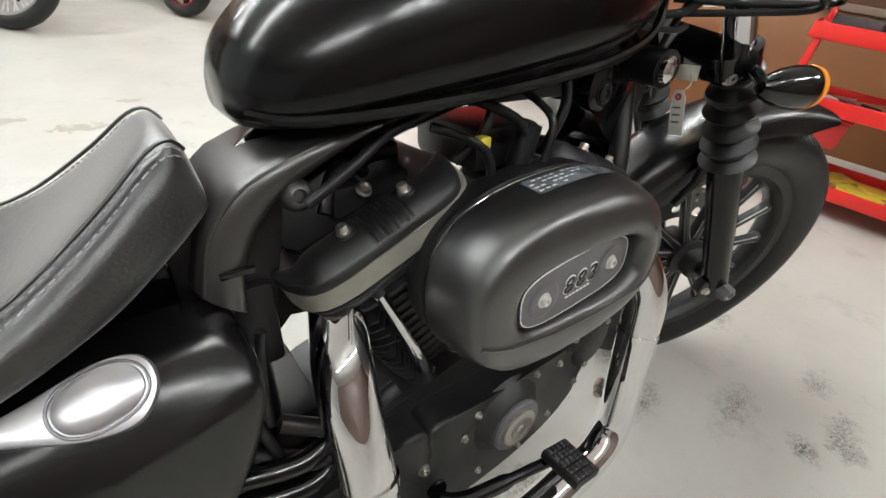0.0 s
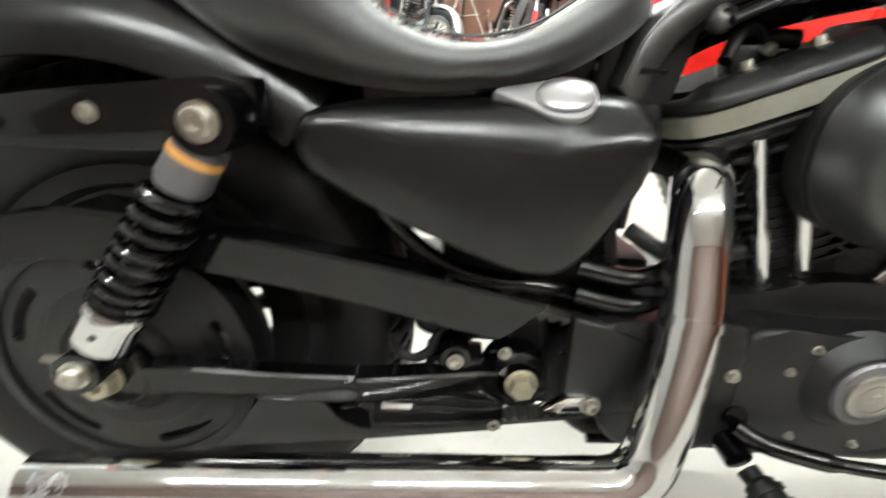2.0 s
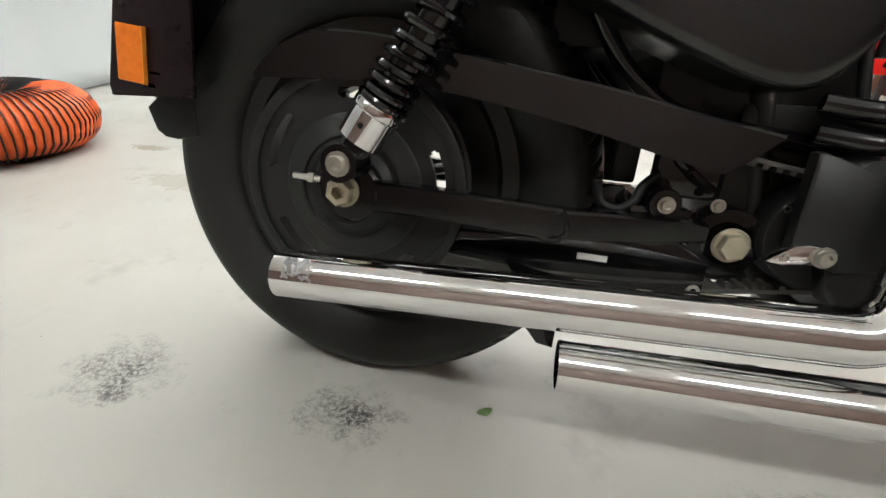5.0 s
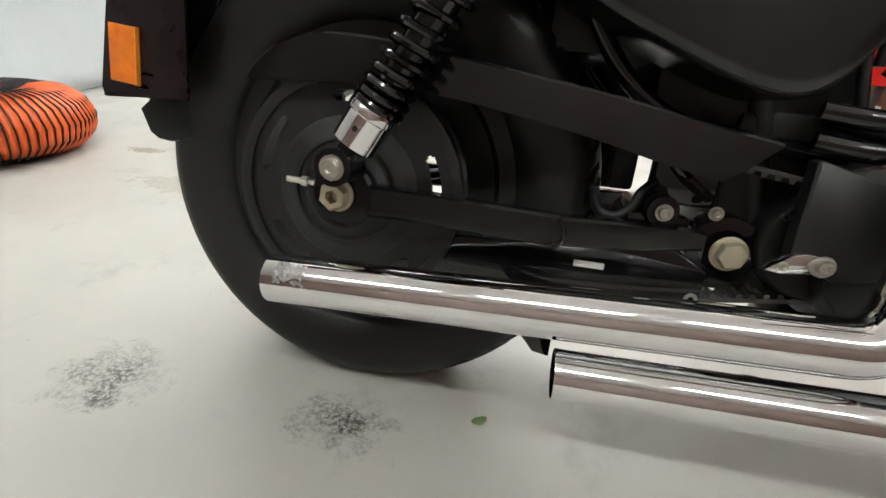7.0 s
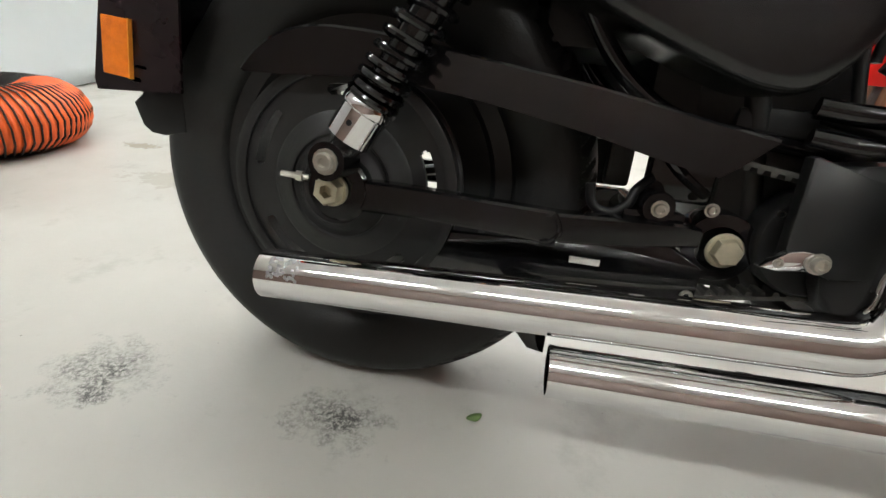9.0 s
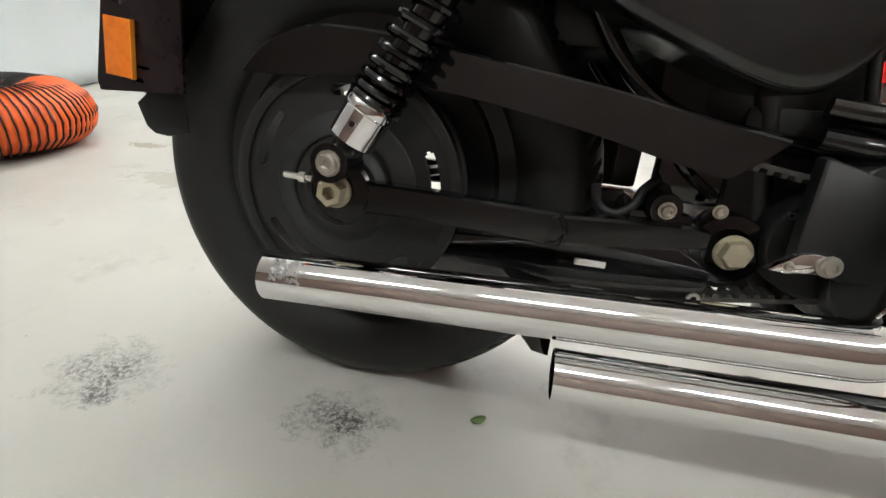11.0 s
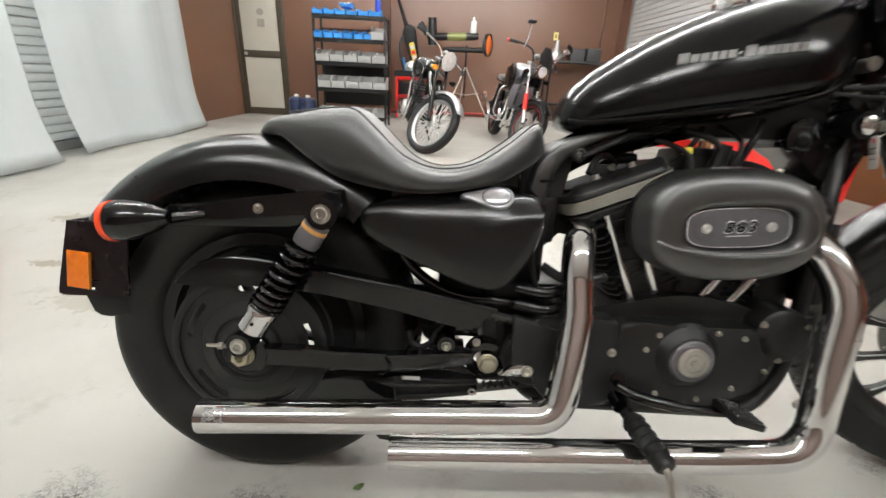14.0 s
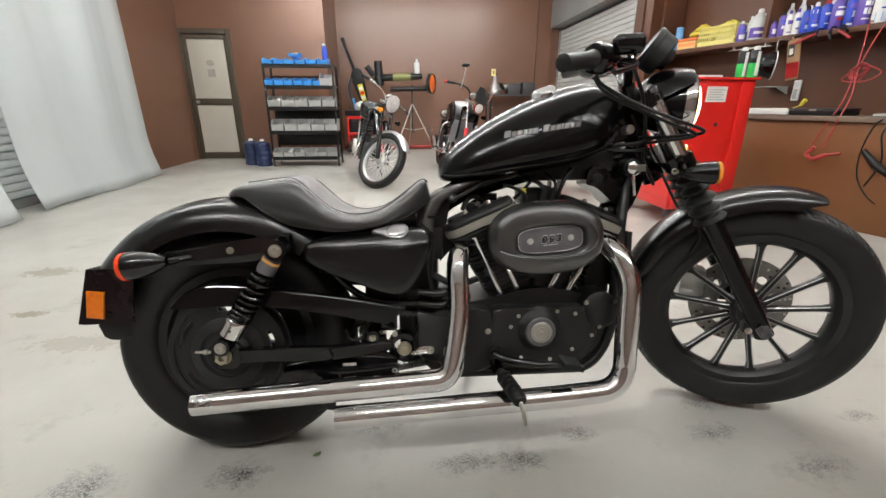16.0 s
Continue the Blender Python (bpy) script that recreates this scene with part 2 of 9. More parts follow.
def B():
    return bmesh.new()


def spline(pts, n=6, closed=False):
    """A smooth curve through the points."""
    P = [Vector(p) for p in pts]
    k = len(P)
    out = []
    for i in range(k if closed else k - 1):
        a, b, c, d = (P[(i + j) % k] if closed else P[min(max(i + j, 0), k - 1)] for j in (-1, 0, 1, 2))
        for s in range(n):
            t = s / n
            out.append(0.5 * (2 * b + (c - a) * t + (2 * a - 5 * b + 4 * c - d) * t * t + (3 * b - a - 3 * c + d) * t ** 3))
    if not closed:
        out.append(P[-1])
    return out


def fillet(pts, rad, n=6):
    """A polyline with its corners rounded."""
    P = [Vector(p) for p in pts]
    out = [P[0]]
    for a, b, c in zip(P, P[1:], P[2:]):
        r = min(rad, 0.48 * (a - b).length, 0.48 * (c - b).length)
        p, q = b + (a - b).normalized() * r, b + (c - b).normalized() * r
        for i in range(n + 1):
            t = i / n
            out.append(p * (1 - t) ** 2 + b * 2 * t * (1 - t) + q * t * t)
    return out + [P[-1]]


def tube(bm, pts, r, seg=12, cap=True, hollow=0.0):
    """A round bar along a line; r may be a number or a list of radii."""
    P = [Vector(p) for p in pts]
    R = [r] * len(P) if isinstance(r, (int, float)) else list(r)
    t0 = (P[1] - P[0]).normalized()
    u = t0.orthogonal().normalized()
    rings = []
    for i, p in enumerate(P):
        t = (P[min(i + 1, len(P) - 1)] - P[max(i - 1, 0)]).normalized()
        u = (u - t * u.dot(t)).normalized()
        v = t.cross(u)
        rings.append([bm.verts.new(p + R[i] * (math.cos(a) * u + math.sin(a) * v)) for a in (2 * math.pi * k / seg for k in range(seg))])
    for a, b in zip(rings, rings[1:]):
        for k in range(seg):
            bm.faces.new((a[k], a[(k + 1) % seg], b[(k + 1) % seg], b[k]))
    if hollow:
        t = (P[-1] - P[-2]).normalized()
        inner = [bm.verts.new(P[-1] + (v.co - P[-1]) * hollow) for v in rings[-1]]
        deep = [bm.verts.new(v.co - t * R[-1] * 4) for v in inner]
        for a, b in ((rings[-1], inner), (inner, deep)):
            for k in range(seg):
                bm.faces.new((a[k], a[(k + 1) % seg], b[(k + 1) % seg], b[k]))
        bm.faces.new(deep)
        bm.faces.new(rings[0][::-1])
    elif cap:
        bm.faces.new(rings[0][::-1])
        bm.faces.new(rings[-1])
    return bm


def bar(bm, a, b, r, seg=12):
    return tube(bm, [a, b], r, seg)


def loft(bm, rings, caps=True, loop=False):
    """Skin over rings of equally many points."""
    V = [[bm.verts.new(p) for p in ring] for ring in rings]
    n = len(V[0])
    pairs = list(zip(V, V[1:])) + ([(V[-1], V[0])] if loop else [])
    for a, b in pairs:
        for k in range(n):
            bm.faces.new((a[k], a[(k + 1) % n], b[(k + 1) % n], b[k]))
    if caps and not loop:
        bm.faces.new(V[0][::-1])
        bm.faces.new(V[-1])
    return bm


def lathe(bm, profile, origin, axis, seg=24, start=0.0, sweep=360.0):
    """Turns (radius, height) points round an axis."""
    o, w = Vector(origin), Vector(axis).normalized()
    u = w.orthogonal().normalized()
    if abs(w.y) > 0.9:
        u = Vector((1, 0, 0))
    v = w.cross(u)
    full = sweep >= 360
    cols = []
    for k in range(seg if full else seg + 1):
        a = radians(start + sweep * k / seg)
        d = math.cos(a) * u + math.sin(a) * v
        cols.append([bm.verts.new(o + d * max(r, 1e-5) + w * h) for r, h in profile])
    for a, b in list(zip(cols, cols[1:])) + ([(cols[-1], cols[0])] if full else []):
        for i in range(len(profile) - 1):
            bm.faces.new((a[i], b[i], b[i + 1], a[i + 1]))
    bmesh.ops.remove_doubles(bm, verts=bm.verts, dist=2e-5)
    return bm


def box(bm, lo, hi, bevel=0.0, seg=2, m=None):
    x0, y0, z0 = lo
    x1, y1, z1 = hi
    made = bmesh.ops.create_cube(bm, size=1)["verts"]
    for v in made:
        v.co = ((x0 + x1) / 2 + v.co.x * (x1 - x0), (y0 + y1) / 2 + v.co.y * (y1 - y0), (z0 + z1) / 2 + v.co.z * (z1 - z0))
    if bevel:
        edges = list({e for v in made for e in v.link_edges})
        out = bmesh.ops.bevel(bm, geom=edges, offset=bevel, segments=seg, profile=0.6, affect="EDGES")
        made = list({v for f in out["faces"] for v in f.verts} | {v for v in made if v.is_valid})
    if m is not None:
        bmesh.ops.transform(bm, matrix=m, verts=[v for v in made if v.is_valid])
    return bm


def plate(bm, outline, y0, y1, bevel=0.0, seg=2):
    """A flat piece with an outline in x and z, between two depths in y."""
    a = [bm.verts.new((p[0], y0, p[1])) for p in outline]
    b = [bm.verts.new((p[0], y1, p[1])) for p in outline]
    n = len(a)
    fa = bm.faces.new(a)
    bm.faces.new(b[::-1])
    for k in range(n):
        bm.faces.new((a[k], b[k], b[(k + 1) % n], a[(k + 1) % n]))
    if bevel:
        edges = [e for e in fa.edges]
        bmesh.ops.bevel(bm, geom=edges, offset=bevel, segments=seg, profile=0.5, affect="EDGES", clamp_overlap=True)
    return bm


def dome(bm, outline, steps, centre):
    """A shell over an outline in x and z: steps of (y, size) towards the centre."""
    cx, cz = centre
    rings = [[Vector((cx + (p[0] - cx) * s, y, cz + (p[1] - cz) * s)) for p in outline] for y, s in steps]
    return loft(bm, rings)


def ring_points(cx, cz, rx, rz, n=40, power=2.0, turn=0.0):
    out = []
    for k in range(n):
        a = 2 * math.pi * k / n
        c, s = math.cos(a), math.sin(a)
        x = rx * math.copysign(abs(c) ** (2 / power), c)
        z = rz * math.copysign(abs(s) ** (2 / power), s)
        ct, st = math.cos(radians(turn)), math.sin(radians(turn))
        out.append((cx + x * ct - z * st, cz + x * st + z * ct))
    return out


def bolt(bm, at, axis, r=0.008, h=0.008, seg=6):
    """A bolt with a washer and a recessed head."""
    w = Vector(axis).normalized()
    lathe(bm, [(0, h * 0.55), (r * 0.42, h * 0.55), (r * 0.5, h), (r * 0.85, h), (r, h * 0.8), (r, h * 0.25), (r * 1.35, h * 0.25), (r * 1.35, 0), (0, 0)], at, w, seg=max(seg, 12))
    return bm


def moved(bm, m):
    bmesh.ops.transform(bm, matrix=m, verts=bm.verts)
    return bm


def words(name, text, size, m, material, parent, depth=0.0006, shear=0.0):
    """Raised lettering in the built-in font."""
    cu = bpy.data.curves.new(name, "FONT")
    cu.body, cu.size, cu.extrude, cu.shear = text, size, depth, shear
    cu.align_x, cu.align_y = "CENTER", "CENTER"
    ob = new(name, cu)
    bpy.context.view_layer.update()
    me = bpy.data.meshes.new_from_object(ob.evaluated_get(bpy.context.evaluated_depsgraph_get()))
    bpy.data.objects.remove(ob)
    bm = B()
    bm.from_mesh(me)
    bpy.data.meshes.remove(me)
    bmesh.ops.remove_doubles(bm, verts=bm.verts, dist=1e-5)
    return part(name, moved(bm, m), material, parent, smooth=0)


# ---- the workshop ----
SPOTS = [(-0.365, -0.25, 0.05, 0.028, 1.0), (0.025, -0.19, 0.045, 0.03, 1.0), (0.34, -0.05, 0.05, 0.03, 0.6), (-0.385, -0.205, 0.11, 0.085, 0.95), (0.0, -0.195, 0.095, 0.06, 1.0), (0.62, -0.2, 0.11, 0.05, 0.8), (0.40, -0.02, 0.08, 0.05, 0.6),
         (1.63, -0.456, 0.05, 0.05, 1.0), (1.72, -0.522, 0.055, 0.05, 1.0), (0.977, -0.123, 0.07, 0.04, 0.9), (1.45, -0.02, 0.09, 0.06, 0.8), (1.60, -0.30, 0.12, 0.06, 0.7), (1.78, -0.50, 0.10, 0.05, 0.8), (1.90, -0.40, 0.08, 0.05, 0.7),
         (-0.9, 1.0, 0.25, 0.12, 0.5), (-1.0, 1.25, 0.2, 0.06, 0.5), (0.36, 2.05, 0.16, 0.07, 0.7), (0.10, 2.2, 0.13, 0.06, 0.65), (0.58, 2.35, 0.09, 0.05, 0.6), (-0.2, 2.0, 0.12, 0.05, 0.5), (-0.9, 0.55, 0.3, 0.1, 0.45),
         (-1.33, 0.84, 0.13, 0.05, 0.95), (-1.65, 1.40, 0.22, 0.12, 0.7), (0.77, -0.205, 0.11, 0.05, 0.95), (1.39, -0.15, 0.10, 0.05, 0.8), (1.90, -0.12, 0.08, 0.04, 0.7)]


def slab(name, lo, hi, material, label="", bevel=0.0):
    return tagged(part(name, box(B(), lo, hi, bevel), material, label=label), kind="structure")


flo = B()
box(flo, (-4.4, -4.2, -0.12), (6.6, 9.0, 0.0))
tagged(part("floor", flo, floor_material(SPOTS), label="off-white painted concrete floor with dark gritty stains"), kind="structure")
slab("ceiling", (-4.4, -4.2, CEILING), (6.6, 9.0, CEILING + 0.15), CEIL, "pale boarded workshop ceiling")
slab("wall_left", (-3.36, 5.2, 0), (-3.22, 7.1, CEILING), BROWN, "brown painted side wall")
slab("wall_left_rear", (-4.4, -4.2, 0), (-4.25, 7.1, CEILING), SLAT, "grey outer wall behind the sheets")
slab("wall_door_left", (-4.4, 6.98, 0), (-3.24, 7.12, CEILING), BROWN, "brown wall beside the door")
slab("wall_door_right", (-2.40, 6.98, 0), (-0.85, 7.12, CEILING), BROWN, "brown painted wall behind the parts rack")
slab("wall_door_top", (-3.24, 6.98, 2.12), (-2.40, 7.12, CEILING), BROWN, "brown wall over the door")
slab("wall_return", (-0.99, 7.12, 0), (-0.85, 8.45, CEILING), BROWN, "brown wall return")
slab("wall_back", (-0.99, 8.45, 0), (5.2, 8.6, CEILING), BROWN, "brown painted back wall with a soft sheen")
slab("wall_right_far", (3.55, 8.02, 0), (3.7, 8.45, CEILING), BROWN, "brown wall beside the shutter")
slab("wall_right_post", (3.55, 4.75, 0), (3.75, 4.95, CEILING), BROWN_DARK, "dark brown post beside the shutter")
# The right-hand wall stands askew: all that belongs to it turns about one point.
SLANT = Matrix.Translation((4.12, 2.2, 0)) @ Matrix.Rotation(radians(14.5), 4, "Z") @ Matrix.Translation((-4.12, -2.2, 0))


def standing():
    return set(o.name for o in bpy.data.objects)


def swing(before):
    for o in bpy.data.objects:
        if o.parent is None and o.name not in before:
            o.matrix_basis = SLANT @ o.matrix_basis


was = standing()
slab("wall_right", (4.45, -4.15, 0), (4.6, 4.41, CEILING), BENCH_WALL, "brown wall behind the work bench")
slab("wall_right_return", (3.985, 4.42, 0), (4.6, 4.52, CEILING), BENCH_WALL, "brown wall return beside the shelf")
swing(was)
slab("wall_right_link", (3.57, 4.46, 0), (3.72, 4.749, CEILING), BROWN_DARK, "dark brown wall end beside the shutter")
slab("wall_front", (-4.4, -4.2, 0), (6.6, -4.05, CEILING), FRONT_WALL, "brown painted wall")
slab("baseboard", (-2.40, 6.965, 0), (-0.85, 6.978, 0.06), BROWN_DARK, "dark baseboard under the brown wall")


# Door: bronze frame, two cream panels.
def door():
    d = thing("door_1", Matrix.Translation((-3.24, 6.98, 0)), "closed cream two-panel door in a bronze frame", "door")
    tagged(d, kind="structure")
    for lo, hi in (((0, -0.03, 0), (0.06, 0.09, 2.12)), ((0.78, -0.03, 0), (0.84, 0.09, 2.12)), ((0.062, -0.03, 2.04), (0.778, 0.09, 2.12))):
        part("door_frame", box(B(), lo, hi, 0.004), DOOR_FRAME, d)
    for lo, hi in (((0.065, 0, 0.01), (0.12, 0.04, 2.035)), ((0.72, 0, 0.01), (0.775, 0.04, 2.035)), ((0.122, 0, 0.01), (0.718, 0.04, 0.12)),
                   ((0.122, 0, 0.92), (0.718, 0.04, 1.03)), ((0.122, 0, 1.96), (0.718, 0.04, 2.035))):
        part("rail", box(B(), lo, hi, 0.003), DOOR_FRAME, d)
    part("panel", box(B(), (0.122, 0.012, 0.122), (0.718, 0.03, 0.918), 0.002), CREAM, d)
    part("panel", box(B(), (0.122, 0.012, 1.032), (0.718, 0.03, 1.958), 0.002), CREAM, d)
    h = B()
    lathe(h, [(0, 0.045), (0.02, 0.045), (0.026, 0.035), (0.026, 0.02), (0.012, 0.012), (0.026, 0.006), (0.026, 0), (0, 0)], (0.16, 0, 0.975), (0, -1, 0), 16)
    part("door_handle", h, STEEL, d, "round steel knob")
    part("notice", plate(B(), ring_points(0.45, 1.60, 0.06, 0.05, 16), 0.004, 0.011), mat("faded_print", (0.33, 0.30, 0.25), 0.7), d)
    part("notice", box(B(), (0.39, 0.004, 1.38), (0.51, 0.011, 1.50)), bpy.data.materials["faded_print"], d)


door()


def shutter(name, m, length, height, pitch, label, steel=SLAT):
    """A roller shutter: slats along x, on the plane y = 0."""
    s = thing(name, m, label, "roller shutter")
    tagged(s, kind="structure")
    prof = [(0.0, 0.0), (-0.008, 0.004), (-0.010, 0.012), (-0.010, pitch - 0.016), (-0.007, pitch - 0.009), (0.0, pitch - 0.005), (0.006, pitch - 0.005), (0.006, 0.0)]
    bm = B()
    loft(bm, [[Vector((x, p[0], p[1])) for p in prof] for x in (0, length)])
    first = part("slat", bm, steel, s, smooth=50)
    for k in range(1, int(height / pitch)):
        share("slat", first, Matrix.Translation((0, 0, k * pitch)), s)
    part("guide_rail", box(B(), (-0.06, -0.03, 0), (-0.002, 0.03, height), 0.003), GREY_BOX, s)
    part("guide_rail", box(B(), (length + 0.002, -0.03, 0), (length + 0.06, 0.03, height), 0.003), GREY_BOX, s)
    return s


shutter("shutter_right", pose(3.60, 7.95, 0, 0, 0, -90), 2.95, 2.35, 0.075, "closed grey slatted steel roller shutter", SLAT_DULL)
slab("shutter_housing", (3.38, 4.96, 2.36), (3.70, 8.02, 2.85), GREY_BOX, "grey steel roller shutter housing", 0.02)
slab("wall_right_lintel", (3.55, 4.95, 2.86), (3.7, 8.02, CEILING), BROWN, "brown wall over the shutter")
shutter("shutter_left", pose(-3.22, 0.2, 0.09, 0, 0, 90), 4.6, 2.9, 0.072, "grey slatted steel roller shutter behind white sheets")
slab("shutter_foot", (-3.24, 0.2, 0.0), (-3.19, 4.8, 0.085), GREY_BOX, "dark foot rail of the shutter")


def curtain(label, a, b, top, fold, seed):
    """A hanging vinyl sheet from a to b on the plan, with soft uneven folds and some thickness."""
    rnd = random.Random(seed)
    a, b = Vector((*a, 0)), Vector((*b, 0))
    along = (b - a).normalized()
    out = Vector((along.y, -along.x, 0))
    length = (b - a).length
    waves = [(rnd.uniform(2.5, 4.5), rnd.uniform(0, 6), 1.0), (rnd.uniform(7, 10), rnd.uniform(0, 6), 0.42), (rnd.uniform(14, 18), rnd.uniform(0, 6), 0.07), (rnd.uniform(40, 50), rnd.uniform(0, 6), 0.008)]
    bm = B()
    nx, nz = 150, 26
    grid = []
    for i in range(nx + 1):
        u = i / nx
        col = []
        for j in range(nz + 1):
            w = j / nz
            d = sum(s * math.sin(f * u * length + p + 0.5 * w) for f, p, s in waves) * fold * (0.45 + 0.55 * w)
            flare = 0.10 * max(0.0, 1 - w * 5) ** 2
            col.append(bm.verts.new(a + along * (u * length) + out * (d + flare) + Vector((0, 0, 0.015 + 0.01 * math.sin(9 * u) + w * top))))
        grid.append(col)
    for i in range(nx):
        for j in range(nz):
            bm.faces.new((grid[i][j], grid[i + 1][j], grid[i + 1][j + 1], grid[i][j + 1]))
    bmesh.ops.solidify(bm, geom=bm.faces, thickness=0.003)
    ob = part("curtain", bm, CURTAIN, None, label, smooth=80)
    return tagged(ob, category="curtain", group="white vinyl sheets along the side")


curtain("white vinyl sheet curtain hanging in soft folds to the floor", (-2.93, 2.98), (-3.02, 5.15), 2.95, 0.06, 3)
curtain("white vinyl sheet curtain with a crumpled hem", (-2.62, 0.15), (-2.86, 2.62), 2.95, 0.07, 8)
rail = B()
bar(rail, (-2.9, 0.0, 2.99), (-3.0, 5.2, 2.99), 0.02, 10)
tagged(part("curtain_rail", rail, STEEL, None, "steel curtain rail under the ceiling"), category="rail", kind="structure")

# Ceiling lamps.
for x, y in TUBES:
    f = thing("ceiling_light", Matrix.Translation((x, y, CEILING)), "white ceiling batten with a long tube", "ceiling light", "ceiling lights")
    part("housing", box(B(), (-0.62, -0.06, -0.05), (0.62, 0.06, 0), 0.008), WHITE, f)
    t = B()
    bar(t, (-0.58, 0, -0.085), (0.58, 0, -0.085), 0.014, 10)
    part("tube", t, TUBE_GLOW, f, "glowing white tube")
    for e in (-0.595, 0.595):
        part("lamp_holder", box(B(), (e - 0.012, -0.02, -0.105), (e + 0.012, 0.02, -0.051), 0.003), WHITE, f)

# Bench, shelf and right-hand wall.
was = standing()
bench = thing("work_bench", Matrix.Translation((3.9, 0, 0)), "brown panelled work bench along the wall", "work bench")
for y in (-1.2, 1.1, 3.2):
    part("front_panel", box(B(), (0, y + 0.003, 0.0), (0.03, min(y + 2.297 if y < 1 else y + 2.097, 4.40), 0.815), 0.003), BROWN_PANEL, bench)
part("bench_top", box(B(), (-0.03, -1.22, 0.82), (0.54, 4.41, 0.86), 0.006), mat("worn_bench_top", (0.17, 0.12, 0.09), 0.4, var=0.25, scale=3), bench)
shelf = thing("wall_shelf", Matrix.Translation((4.12, 0, 0)), "dark brown wooden wall shelf with uprights", "shelf")
part("board", box(B(), (0, -1.2, 1.50), (0.32, 4.41, 1.545), 0.003), BROWN_DARK, shelf)
part("board", box(B(), (0, -1.2, 2.30), (0.32, 4.41, 2.34), 0.003), BROWN_DARK, shelf)
for y in (-1.2, 0.9, 3.09, 4.37):
    part("upright", box(B(), (0.002, y, 1.547), (0.31, y + 0.035, 2.298), 0.002), BROWN_DARK, shelf)
swing(was)


# ---- the black motorcycle ----
LEAN = 10.0
bike = thing("motorcycle", pose(0, -0.05, 0, -LEAN, 0, 0), "black cruiser motorcycle with chrome twin exhausts leaning on its stand", "motorcycle")
STEER = Matrix.Translation((1.634, 0, 0)) @ Matrix.Rotation(radians(-23.5), 4, Vector((-0.5, 0, 0.866))) @ Matrix.Translation((-1.634, 0, 0))
REAR, FRONT = Vector((-0.004, 0, 0.312)), Vector((1.520, 0, 0.350))


def tyre_profile(R, w, bead):
    """Half-round tread, bulging sidewall, down to the bead, and back."""
    side = [(bead, -w * 0.62), (bead + 0.008, -w * 0.74), (bead + (R - bead) * 0.35, -w * 0.97), (bead + (R - bead) * 0.6, -w), (R - w * 0.42, -w * 0.93),
            (R - w * 0.22, -w * 0.78), (R - w * 0.08, -w * 0.5), (R, -w * 0.15)]
    return side + [(r, -h) for r, h in reversed(side)] + [(bead - 0.004, w * 0.5), (bead - 0.004, -w * 0.5), (bead, -w * 0.62)]


